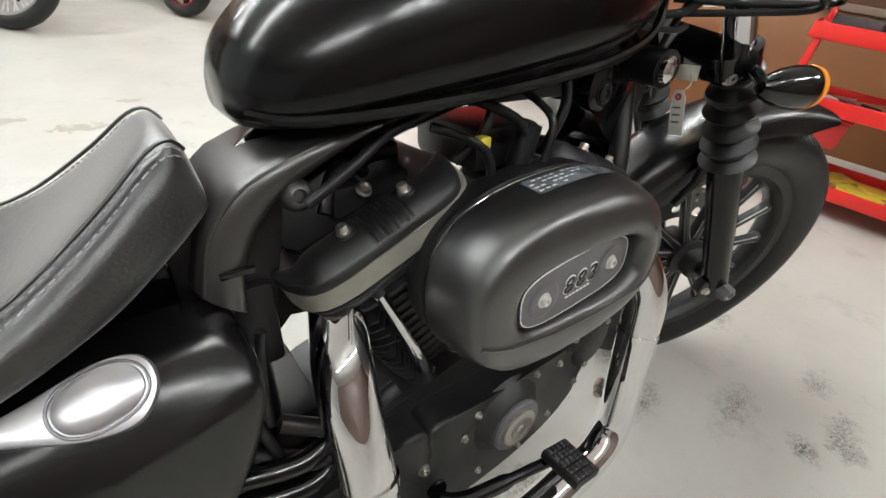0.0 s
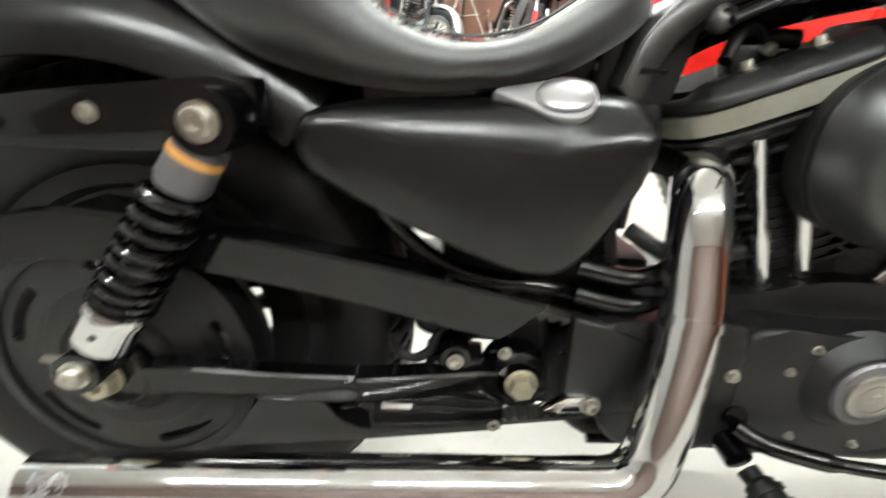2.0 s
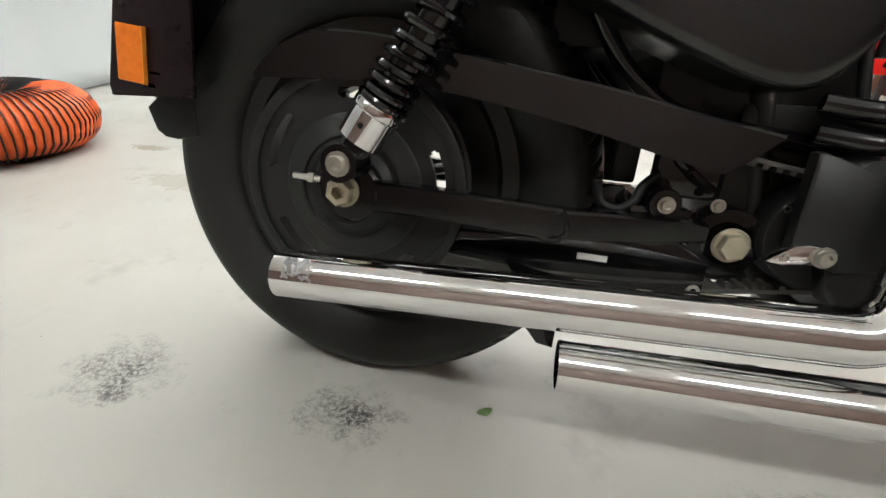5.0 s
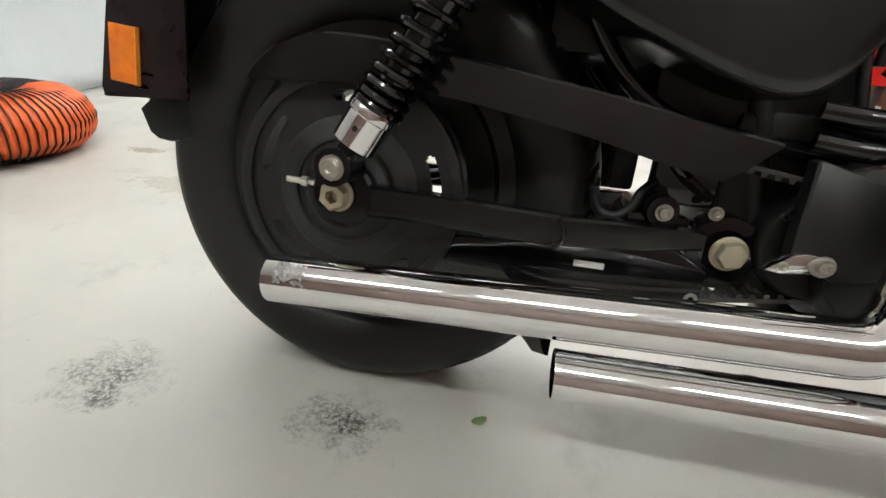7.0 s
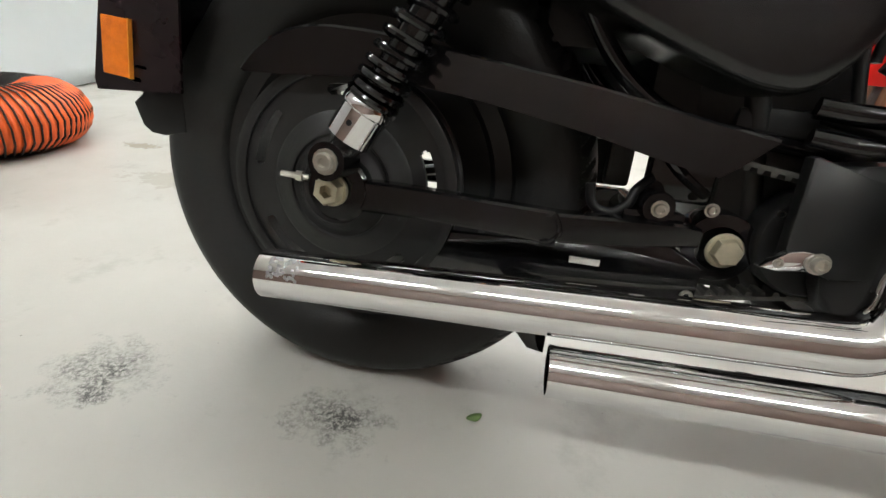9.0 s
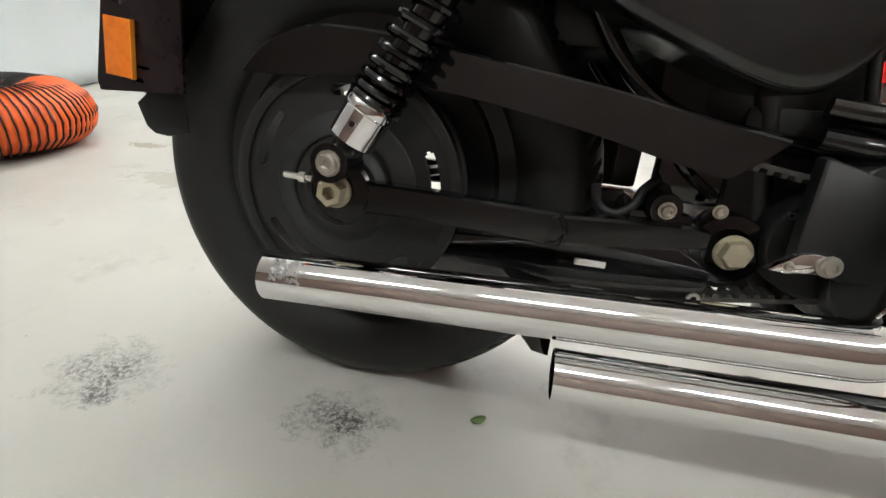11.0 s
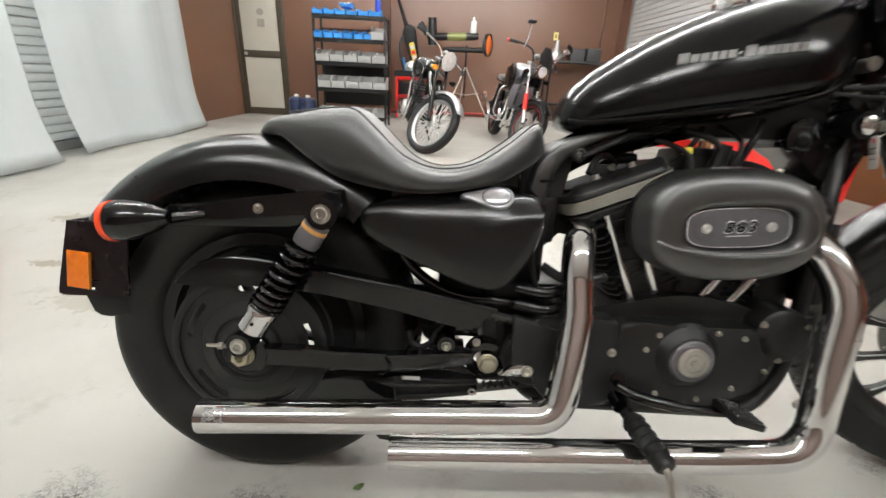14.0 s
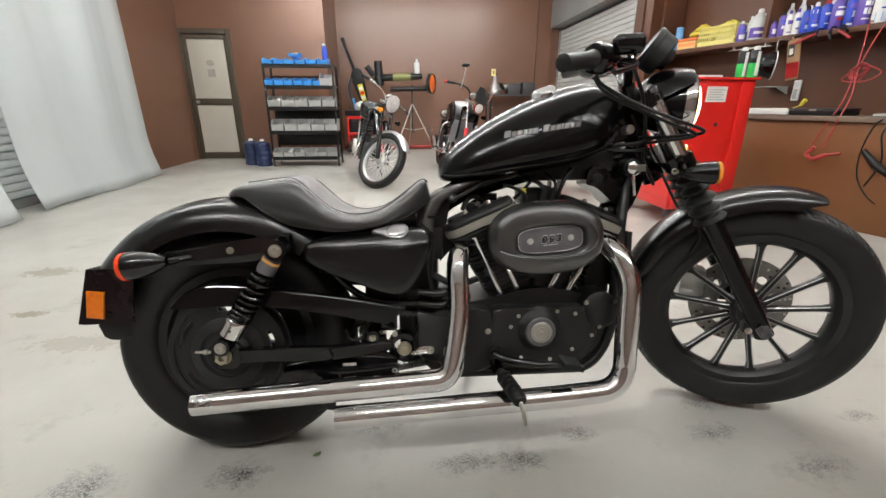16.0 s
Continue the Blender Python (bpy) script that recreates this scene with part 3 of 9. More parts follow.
def wheel(name, c, R, w, bead, inner, spokes, m, label):
    """Cast wheel about a y axis: rim barrel, hub, split spokes and tyre."""
    rim = B()
    lip = bead + 0.006
    lathe(rim, [(lip, -w * 0.62), (lip, -w * 0.56), (bead - 0.012, -w * 0.52), (bead - 0.018, -w * 0.35), (bead - 0.020, -w * 0.25), (bead - 0.020, w * 0.25),
                (bead - 0.018, w * 0.35), (bead - 0.012, w * 0.52), (lip, w * 0.56), (lip, w * 0.62), (bead - 0.022, w * 0.60), (bead - 0.030, w * 0.42),
                (inner, w * 0.27), (inner, -w * 0.27), (bead - 0.030, -w * 0.42), (bead - 0.022, -w * 0.60), (lip, -w * 0.62)], c, (0, 1, 0), 72)
    top = part(name, moved(rim, m), POWDER, bike, label)
    hub = B()
    lathe(hub, [(0, -0.062), (0.030, -0.062), (0.036, -0.052), (0.036, -0.03), (0.048, -0.022), (0.048, 0.022), (0.036, 0.03), (0.036, 0.06), (0, 0.06)], c, (0, 1, 0), 32)
    part("hub", moved(hub, m), POWDER, top)
    turn = 0.25 if name == "front_wheel" else 0.433
    for k in range(spokes):
        a = 2 * math.pi * (k + turn) / spokes
        sp = B()
        d, n = Vector((math.cos(a), 0, math.sin(a))), Vector((-math.sin(a), 0, math.cos(a)))
        rings = []
        for f, half, deep in ((0.042, 0.011, 0.016), (0.075, 0.0075, 0.013), ((bead + 0.02) * 0.6, 0.007, 0.011), (inner - 0.022, 0.008, 0.011), (inner - 0.006, 0.012, 0.012), (inner + 0.004, 0.018, 0.013)):
            o = c + d * f
            y = Vector((0, 1, 0))
            rings.append([o + n * half * s + y * deep * q for s, q in ((-1, -0.5), (-0.55, -1), (0.55, -1), (1, -0.5), (1, 0.5), (0.55, 1), (-0.55, 1), (-1, 0.5))])
        loft(sp, rings)
        part("spoke", moved(sp, m), POWDER, top, smooth=30)
    # Tyre with slanted grooves cut into both shoulders.
    pitch = 36
    n = pitch * 16
    fine = [(bead, -w * 0.62), (bead + 0.008, -w * 0.74), (bead + (R - bead) * 0.35, -w * 0.97), (bead + (R - bead) * 0.6, -w), (R - w * 0.42, -w * 0.93)]
    tread_pts = [(R - w * 0.42 * (abs(f) / 0.93) ** 2.1, f * w) for f in [-0.86 + 1.72 * q / 20 for q in range(21)]]
    prof = fine + tread_pts + [(r, -h) for r, h in reversed(fine)] + [(bead - 0.004, w * 0.5), (bead - 0.004, -w * 0.5)]
    rings = []
    for k in range(n):
        a = 2 * math.pi * k / n
        col = []
        for r, h in prof:
            f = abs(h) / w
            if r > R - w * 0.40 and 0.22 < f < 0.84:
                ph = (k / 16 + (0.5 if h > 0 else 0) + 0.9 * f) % 1.0
                if ph < 0.2 or (0.5 < ph < 0.63 and f > 0.45):
                    r -= 0.0075
            elif r > R - w * 0.40 and 0.16 < f < 0.20:
                r -= 0.003
            col.append(c + Vector((math.cos(a) * r, h, math.sin(a) * r)))
        rings.append(col)
    ty = loft(B(), rings, loop=True)
    moved(ty, m)
    # The tread is pressed flat where it bears on the floor.
    lean, back = bike.matrix_basis, bike.matrix_basis.inverted()
    for v in ty.verts:
        at = lean @ v.co
        if at.z < 0.0005:
            v.co = back @ Vector((at.x, at.y, 0.0005))
    part("tyre", ty, RUBBER, top, "worn black rubber tyre with cut grooves", smooth=38)
    if name == "front_wheel":
        for k in range(spokes):
            a = 2 * math.pi * (k + 0.25) / spokes
            d, n_ = Vector((math.cos(a), 0, math.sin(a))), Vector((-math.sin(a), 0, math.cos(a)))
            ln = B()
            for s in (-1, 1):
                tube(ln, [c + d * f + n_ * half * s * 0.78 + Vector((0, -dp_, 0)) for f, half, dp_ in ((0.052, 0.010, 0.0125), (0.075, 0.0075, 0.0105), (inner * 0.6, 0.007, 0.009), (inner - 0.022, 0.008, 0.009), (inner - 0.008, 0.011, 0.0095))], 0.0016, 6)
            part("machined_edge", moved(ln, m), ALLOY, top, "bright machined spoke edges")
    return top


ID = Matrix.Identity(4)
rear_wheel = wheel("rear_wheel", REAR, 0.325, 0.074, 0.212, 0.132, 13, ID, "black cast rear wheel with its tyre")
front_wheel = wheel("front_wheel", FRONT, 0.340, 0.050, 0.252, 0.217, 13, STEER, "black cast front wheel with thin spokes")


def disc_with_slots(c, y, r_out, r_in, slots, r0, r1, half, start, thick, n=240):
    """A flat disc with rounded curved slots through it, faced on y; half and start in degrees."""
    bm = B()
    bands = 8
    cuts = [r_in, r0 - 0.004] + [r0 + (r1 - r0) * q / bands for q in range(bands + 1)] + [r_out]

    def solid(i, k):
        if not 0 <= i < len(cuts) - 1:
            return False
        rm, a = (cuts[i] + cuts[i + 1]) / 2, 360.0 * ((k % n) + 0.5) / n
        off = (a - start + 180.0 / slots) % (360.0 / slots) - 180.0 / slots
        mid, hr = (r0 + r1) / 2, (r1 - r0) / 2
        flat = half - math.degrees(hr / mid)
        over = max(0.0, abs(off) - flat) * math.pi / 180 * mid
        return math.hypot(over, rm - mid) > hr

    V = {}
    for s, yy in enumerate((y - thick / 2, y + thick / 2)):
        for i, r in enumerate(cuts):
            for k in range(n):
                a = 2 * math.pi * k / n
                V[s, i, k] = bm.verts.new((c.x + r * math.cos(a), yy, c.z + r * math.sin(a)))
    for i in range(len(cuts) - 1):
        for k in range(n):
            if not solid(i, k):
                continue
            q = (k + 1) % n
            for s in (0, 1):
                bm.faces.new((V[s, i, k], V[s, i, q], V[s, i + 1, q], V[s, i + 1, k]))
            for here, a, b in ((solid(i - 1, k), (i, k), (i, q)), (solid(i + 1, k), (i + 1, k), (i + 1, q)), (solid(i, k - 1), (i, k), (i + 1, k)), (solid(i, k + 1), (i, q), (i + 1, q))):
                if not here:
                    bm.faces.new((V[0, a[0], a[1]], V[0, b[0], b[1]], V[1, b[0], b[1]], V[1, a[0], a[1]]))
    bmesh.ops.delete(bm, geom=[v for v in bm.verts if not v.link_faces], context="VERTS")
    return bm


# Rear belt pulley with its kidney slots, toothed belt and guards.
pulley = disc_with_slots(Vector((REAR.x, 0, REAR.z)), -0.108, 0.140, 0.030, 5, 0.111, 0.124, 18.5, 153.5, 0.008)
pul = part("rear_pulley", pulley, POWDER, bike, "satin black slotted belt pulley")
rim = B()
lathe(rim, [(0.136, -0.012), (0.142, -0.014), (0.150, -0.012), (0.150, -0.008), (0.146, -0.006), (0.146, 0.032), (0.150, 0.034), (0.150, 0.038), (0.136, 0.038), (0.136, -0.012)], REAR + Vector((0, -0.104, 0)), (0, 1, 0), 96)
part("pulley_rim", rim, POWDER, pul)
step = B()
lathe(step, [(0.030, -0.024), (0.044, -0.024), (0.056, -0.012), (0.060, -0.0105), (0.064, -0.0105), (0.066, -0.013), (0.070, -0.013), (0.076, -0.008), (0.090, -0.0065), (0.094, -0.004), (0.030, -0.004), (0.030, -0.024)], REAR + Vector((0, -0.108, 0)), (0, 1, 0), 64)
part("pulley_boss", step, POWDER, pul)

PIVOT = Vector((0.455, -0.105, 0.295))
SPROCKET = Vector((0.545, -0.085, 0.315))


def belt():
    r0, r1 = 0.147, 0.062
    c0, c1 = Vector((REAR.x, 0, REAR.z)), Vector((SPROCKET.x, 0, SPROCKET.z))
    d = (c1 - c0).normalized()
    pts = []
    tilt = math.asin((r0 - r1) / (c1 - c0).length)
    a_up = math.atan2(d.z, d.x) + math.pi / 2 - tilt
    a_dn = math.atan2(d.z, d.x) - math.pi / 2 + tilt
    for k in range(25):
        a = a_up + (2 * math.pi - (a_up - a_dn)) * k / 24
        pts.append((c0 + r0 * Vector((math.cos(a), 0, math.sin(a))), Vector((math.cos(a), 0, math.sin(a)))))
    for k in range(17):
        a = a_dn + (a_up - a_dn) * k / 16
        pts.append((c1 + r1 * Vector((math.cos(a), 0, math.sin(a))), Vector((math.cos(a), 0, math.sin(a)))))
    y0, y1 = -0.099, -0.072
    bm = B()
    loft(bm, [[Vector((p.x, y0, p.z)), Vector((p.x, y1, p.z)), Vector((p.x + o.x * 0.005, y1, p.z + o.z * 0.005)), Vector((p.x + o.x * 0.005, y0, p.z + o.z * 0.005))] for p, o in pts], loop=True)
    b = part("drive_belt", bm, BELT, bike, "black toothed drive belt")
    teeth = B()
    loop = [p for p, _ in pts] + [pts[0][0]]
    for p, q in zip(loop, loop[1:]):
        steps = max(1, int((q - p).length / 0.014))
        for s in range(steps):
            o = p.lerp(q, s / steps)
            t = (q - p).normalized()
            i = Vector((-t.z, 0, t.x))
            if i.dot((c0 + c1) / 2 - o) < 0:
                i = -i
            w = [o + t * a + i * e for a, e in ((-0.004, 0.0), (0.004, 0.0), (0.0025, 0.005), (-0.0025, 0.005))]
            loft(teeth, [[Vector((v.x, y, v.z)) for v in w] for y in (y0 + 0.001, y1 - 0.001)])
    part("belt_teeth", teeth, BELT, b, kind="stuff")


belt()
GUARD_TOP = [(-0.127, 0.441), (-0.111, 0.459), (-0.088, 0.476), (-0.06, 0.487), (-0.032, 0.492), (0.0, 0.492), (0.052, 0.488), (0.114, 0.479), (0.188, 0.467), (0.295, 0.450), (0.391, 0.431), (0.463, 0.418)]
guard = plate(B(), spline(GUARD_TOP, 3) + [Vector((0.436, 0.392)), Vector((0.418, 0.378))]
              + spline([(0.399, 0.381), (0.346, 0.392), (0.286, 0.407), (0.193, 0.425), (0.123, 0.436), (0.06, 0.442), (0.0, 0.443), (-0.06, 0.440), (-0.120, 0.439)], 3), -0.132, -0.124)
bg = part("belt_guard", guard, GLOSS, bike, "long black belt guard")
edge = B()
tube(edge, [(p[0], -0.1275, p[1]) for p in spline(GUARD_TOP, 4)], 0.004, 8)
part("rolled_edge", edge, GLOSS, bg)
fl = B()
box(fl, (-0.02, -0.117, 0.448), (0.36, -0.070, 0.452), 0.001)
moved(fl, Matrix.Translation((0.15, 0, 0.466)) @ Matrix.Rotation(radians(9.5), 4, "Y") @ Matrix.Translation((-0.15, 0, -0.45)))
part("guard_flange", fl, GLOSS, bg)
low = plate(B(), [(-0.02, 0.235), (0.05, 0.268), (0.24, 0.276), (0.30, 0.286), (0.40, 0.294), (0.44, 0.27), (0.44, 0.228), (0.28, 0.205), (0.10, 0.180), (0.0, 0.19)], -0.106, -0.098, 0.003)
part("lower_belt_guard", low, GLOSS, bike, "black lower belt guard")
sp = B()
lathe(sp, [(0.02, -0.02), (0.058, -0.02), (0.062, -0.015), (0.062, 0.015), (0.058, 0.02), (0.02, 0.02), (0.02, -0.02)], SPROCKET, (0, 1, 0), 32)
part("front_sprocket", sp, POWDER, bike)

# Swingarm and axle hardware.
def arm_ring(x, low, high, face, thick, out):
    """A boxy ring of an arm with narrow rounded edges."""
    e = 0.003
    pts = [(face, low + e), (face - e, low), (face - thick + e, low), (face - thick, low + e), (face - thick, high - e), (face - thick + e, high), (face - e, high), (face, high - e)]
    return [Vector((x, out * y, z)) for y, z in pts]


for s in (-1, 1):
    sa = B()
    loft(sa, [arm_ring(x, lo, hi, y, 0.026, s) for x, lo, hi, y in ((0.020, 0.294, 0.328, 0.146), (0.034, 0.291, 0.329, 0.146), (0.077, 0.292, 0.329, 0.146), (0.112, 0.292, 0.328, 0.146), (0.180, 0.289, 0.325, 0.144),
                                                                    (0.240, 0.285, 0.322, 0.139), (0.262, 0.282, 0.321, 0.137))])
    arm = part("swingarm", sa, GLOSS, bike, "gloss black swingarm", smooth=32)
    fore = B()
    loft(fore, [arm_ring(x, lo, hi, y, 0.030, s) for x, lo, hi, y in ((0.252, 0.288, 0.318, 0.139), (0.264, 0.286, 0.320, 0.140), (0.300, 0.288, 0.321, 0.136), (0.355, 0.290, 0.322, 0.127), (0.405, 0.295, 0.322, 0.118), (0.425, 0.296, 0.318, 0.113))])
    part("fore_arm", fore, GLOSS, arm, smooth=32)
    if s < 0:
        gus = lathe(B(), [(0, 0.0), (0.036, 0.0), (0.040, -0.004), (0.040, -0.03), (0, -0.03)], (0.004, -0.147, 0.315), (0, -1, 0), 40)
        part("axle_plate", gus, GLOSS, arm)
        w = B()
        tube(w, spline([(0.250, -0.139, 0.284), (0.262, -0.1405, 0.287), (0.270, -0.140, 0.300), (0.262, -0.1395, 0.319)], 5), 0.0032, 8)
        part("weld_bead", w, GLOSS, arm)
cross = B()
bar(cross, (0.38, -0.1, 0.30), (0.38, 0.11, 0.30), 0.024, 16)
part("swingarm_cross_tube", cross, GLOSS, bike)
nut = B()
lathe(nut, [(0.0085, 0.004), (0.0195, 0.004), (0.0205, 0.002), (0.0205, 0.0), (0.0, 0.0), (0.0, 0.004), (0.0085, 0.004)], (0.0, -0.150, 0.315), (0, -1, 0), 28)
lathe(nut, [(0.0085, 0.004), (0.0085, 0.018), (0.0155, 0.018), (0.0178, 0.0155), (0.0178, 0.004), (0.0085, 0.004)], (0.0, -0.150, 0.315), (0, -1, 0), 6, start=20)
part("axle_nut", nut, ZINC, bike, "pale zinc axle nut")
adj = B()
bar(adj, (-0.032, -0.135, 0.322), (-0.075, -0.135, 0.324), 0.004, 8)
lathe(adj, [(0, -0.004), (0.007, -0.004), (0.007, 0.004), (0, 0.004)], (-0.05, -0.135, 0.323), (1, 0, 0), 6)
part("axle_adjuster", adj, STEEL, bike)
pv = B()
lathe(pv, [(0.0, 0.004), (0.0185, 0.004), (0.0205, 0.002), (0.0205, 0.0), (0.0, 0.0)], PIVOT + Vector((0.003, 0.006, 0)), (0, -1, 0), 28)
lathe(pv, [(0.0, 0.014), (0.0145, 0.014), (0.0168, 0.0115), (0.0168, 0.004), (0.0, 0.004)], PIVOT + Vector((0.003, 0.006, 0)), (0, -1, 0), 6, start=12)
part("pivot_bolt", pv, ZINC, bike, "pale zinc pivot bolt")
ring = B()
lathe(ring, [(0.026, 0.0), (0.040, 0.0), (0.042, -0.006), (0.042, -0.04), (0.026, -0.04), (0.026, 0.0)], PIVOT + Vector((0, 0.012, 0)), (0, -1, 0), 32)
part("pivot_housing", ring, GLOSS, bike)
for x, y, z, r in ((0.374, -0.117, 0.336, 0.0072), (0.433, -0.100, 0.339, 0.006), (0.50, -0.10, 0.345, 0.005), (0.527, -0.142, 0.305, 0.0085), (0.492, -0.142, 0.300, 0.0040), (0.43, -0.10, 0.235, 0.008)):
    part("bolt", bolt(B(), (x, y, z), (0, -1, 0), r, r), STEEL, bike)
lug = B()
lathe(lug, [(0, 0.0), (0.017, 0.0), (0.0185, -0.004), (0.0185, -0.05), (0, -0.05)], (0.374, -0.114, 0.336), (0, -1, 0), 20)
box(lug, (0.34, -0.10, 0.305), (0.41, -0.06, 0.33), 0.006)
part("brake_anchor", lug, GLOSS, bike)
# White patch added for the pale floor that shows through a slot here.
lp = B()
box(lp, (0.290, -0.1085, 0.256), (0.326, -0.107, 0.264), 0.0005)
part("guard_gap_patch", lp, PAPER, bike, "small white patch for the gap at the guard", smooth=0)
hose_loop = B()
tube(hose_loop, spline([(0.300, -0.088, 0.352), (0.306, -0.09, 0.328), (0.326, -0.092, 0.320), (0.345, -0.092, 0.332), (0.352, -0.088, 0.350), (0.368, -0.08, 0.365)], 6), 0.006, 10)
part("brake_hose", hose_loop, PLASTIC, bike)
hang_ = B()
box(hang_, (0.322, -0.045, 0.346), (0.352, -0.02, 0.42), 0.006)
part("hose_guide", hang_, PLASTIC, bike)
tab = plate(B(), [(0.475, 0.293), (0.499, 0.313), (0.511, 0.316), (0.530, 0.315), (0.539, 0.306), (0.535, 0.296), (0.495, 0.290)], -0.142, -0.132, 0.002)
part("exhaust_bracket", tab, CHROME, bike, "small bright exhaust bracket")
# Rear fender.


def fender(c, r, half, skirt, a0, a1, thick=0.004, taper=0.0, n=40):
    bm = B()
    shape = []
    for k in range(17):
        t = math.pi * k / 16
        shape.append((half * math.copysign(abs(math.cos(t)) ** 0.75, math.cos(t)), math.sin(t) ** 0.8))
    rings = []
    for i in range(n + 1):
        a = radians(a0 + (a1 - a0) * i / n)
        e = Vector((math.cos(a), 0, math.sin(a)))
        rise = min(1.0, 0.35 + 6 * min(i, n - i) / n) if taper else 1.0
        sk = skirt * rise
        outer = [c + e * (r - sk + sk * h) + Vector((0, y, 0)) for y, h in shape]
        inner = [c + e * (r - sk - 0.001 + (sk - thick) * h) + Vector((0, y * (1 - thick / half), 0)) for y, h in reversed(shape)]
        rings.append(outer + inner)
    loft(bm, rings)
    return bm


part("rear_fender", fender(Vector((-0.002, 0, 0.313)), 0.404, 0.112, 0.085, 152, 52), DENIM_SOFT, bike, "satin black rear fender")
strut = plate(B(), [(-0.125, 0.549), (0.04, 0.556), (0.14, 0.560), (0.185, 0.585), (0.18, 0.625), (0.15, 0.624), (0.04, 0.609), (-0.125, 0.584)], -0.142, -0.114, 0.006)
part("fender_strut", strut, GLOSS, bike, "gloss black fender strut")
strut = plate(B(), [(-0.125, 0.549), (0.04, 0.556), (0.16, 0.560), (0.16, 0.624), (0.04, 0.609), (-0.125, 0.584)], 0.142, 0.114, 0.006)
part("fender_strut", strut, GLOSS, bike, "gloss black fender strut")
part("strut_bolt", bolt(B(), (0.036, -0.142, 0.587), (0, -1, 0), 0.0068, 0.006), STEEL, bike)


def signal(at, aim, lens, m=ID, size=1.0):
    """A bullet-shaped turn signal with a coloured lens ring on a short stalk."""
    bm = B()
    prof = [(0, -0.075), (0.010, -0.072), (0.020, -0.055), (0.029, -0.030), (0.0335, -0.005), (0.034, 0.012), (0.033, 0.016), (0, 0.016)]
    lathe(bm, [(r * size, h * size) for r, h in prof], at, aim, 32)
    s = part("turn_signal", moved(bm, m), GLOSS, bike, "gloss black bullet turn signal")
    ln = B()
    lathe(ln, [(r * size, h * size) for r, h in [(0.0, 0.0175), (0.0335, 0.0175), (0.0345, 0.019), (0.0335, 0.027), (0.028, 0.030), (0.012, 0.031), (0, 0.031)]], at, aim, 32)
    part("lens", moved(ln, m), lens, s)
    return s


signal(Vector((-0.168, -0.178, 0.562)), (-1, 0, -0.12), RED_LENS)
signal(Vector((-0.180, 0.175, 0.560)), (-1, 0, -0.12), RED_LENS)
for s in (-1, 1):
    st = B()
    tube(st, spline([(-0.115, 0.172 * s, 0.566), (-0.09, 0.165 * s, 0.570), (-0.06, 0.14 * s, 0.572)], 4), 0.007, 10)
    part("signal_stalk", st, GLOSS, bike)
# Number plate seen from its back, its light and a side reflector.
pl = B()
box(pl, (-0.003, -0.108, -0.072), (0.003, 0.108, 0.075), 0.0025)
moved(pl, pose(-0.347, 0, 0.470, 0, 14, 0))
part("number_plate", pl, MAROON, bike, "dark maroon backed number plate")


def pierced(bm, outline, holes, y0, y1):
    """A flat piece with an outline and holes in x and z, between two depths in y."""
    edges = []
    for loop in [outline, *holes]:
        vs = [bm.verts.new((p[0], y0, p[1])) for p in loop]
        edges += [bm.edges.new((a, b)) for a, b in zip(vs, vs[1:] + vs[:1])]
    bmesh.ops.triangle_fill(bm, edges=edges, use_beauty=True, use_dissolve=False, normal=(0, -1, 0))
    out = bmesh.ops.extrude_face_region(bm, geom=bm.faces[:])
    for g in out["geom"]:
        if isinstance(g, bmesh.types.BMVert):
            g.co.y = y1
    return bm


wing = pierced(B(), [(-0.323, 0.545), (-0.3555, 0.414), (-0.3545, 0.407), (-0.350, 0.403), (-0.343, 0.402), (-0.262, 0.404), (-0.225, 0.405), (-0.215, 0.545)],
               [[(-0.292, 0.4315), (-0.274, 0.4295), (-0.2725, 0.4315), (-0.274, 0.4335), (-0.290, 0.4355), (-0.2925, 0.4335)],
                [(-0.301, 0.4145), (-0.286, 0.4130), (-0.2825, 0.4155), (-0.285, 0.4190), (-0.300, 0.4205), (-0.3025, 0.4175)]], -0.118, -0.114)
part("plate_wing", wing, MAROON, bike, "dark maroon plate holder with two slots", smooth=30)
rf = B()
box(rf, (-0.0195, -0.003, -0.035), (0.0195, 0.003, 0.035), 0.002)
refl = part("side_reflector", moved(rf, pose(-0.3105, -0.1215, 0.4545, 0, 6.5, 0)), AMBER, bike, "orange side reflector")
part("reflector_rim", moved(box(B(), (0.0195, -0.0035, -0.0355), (0.0212, 0.0035, 0.0355), 0.0006), pose(-0.3105, -0.1215, 0.4545, 0, 6.5, 0)), AMBER_LENS, refl)
pb = plate(B(), [(-0.345, 0.386), (-0.333, 0.354), (-0.320, 0.345), (-0.300, 0.343), (-0.262, 0.350), (-0.262, 0.420), (-0.318, 0.420), (-0.318, 0.402), (-0.330, 0.398)], -0.075, 0.075, 0.004)
part("plate_light", pb, PLASTIC, bike)
tail = plate(B(), spline([(-0.345, 0.535), (-0.21, 0.545), (-0.225, 0.50), (-0.262, 0.445), (-0.278, 0.41), (-0.31, 0.402), (-0.345, 0.404), (-0.352, 0.46)], 4, True), -0.07, 0.07, 0.006)
part("fender_tail", tail, GLOSS, bike, "black tail piece behind the plate")

# Shock absorbers.


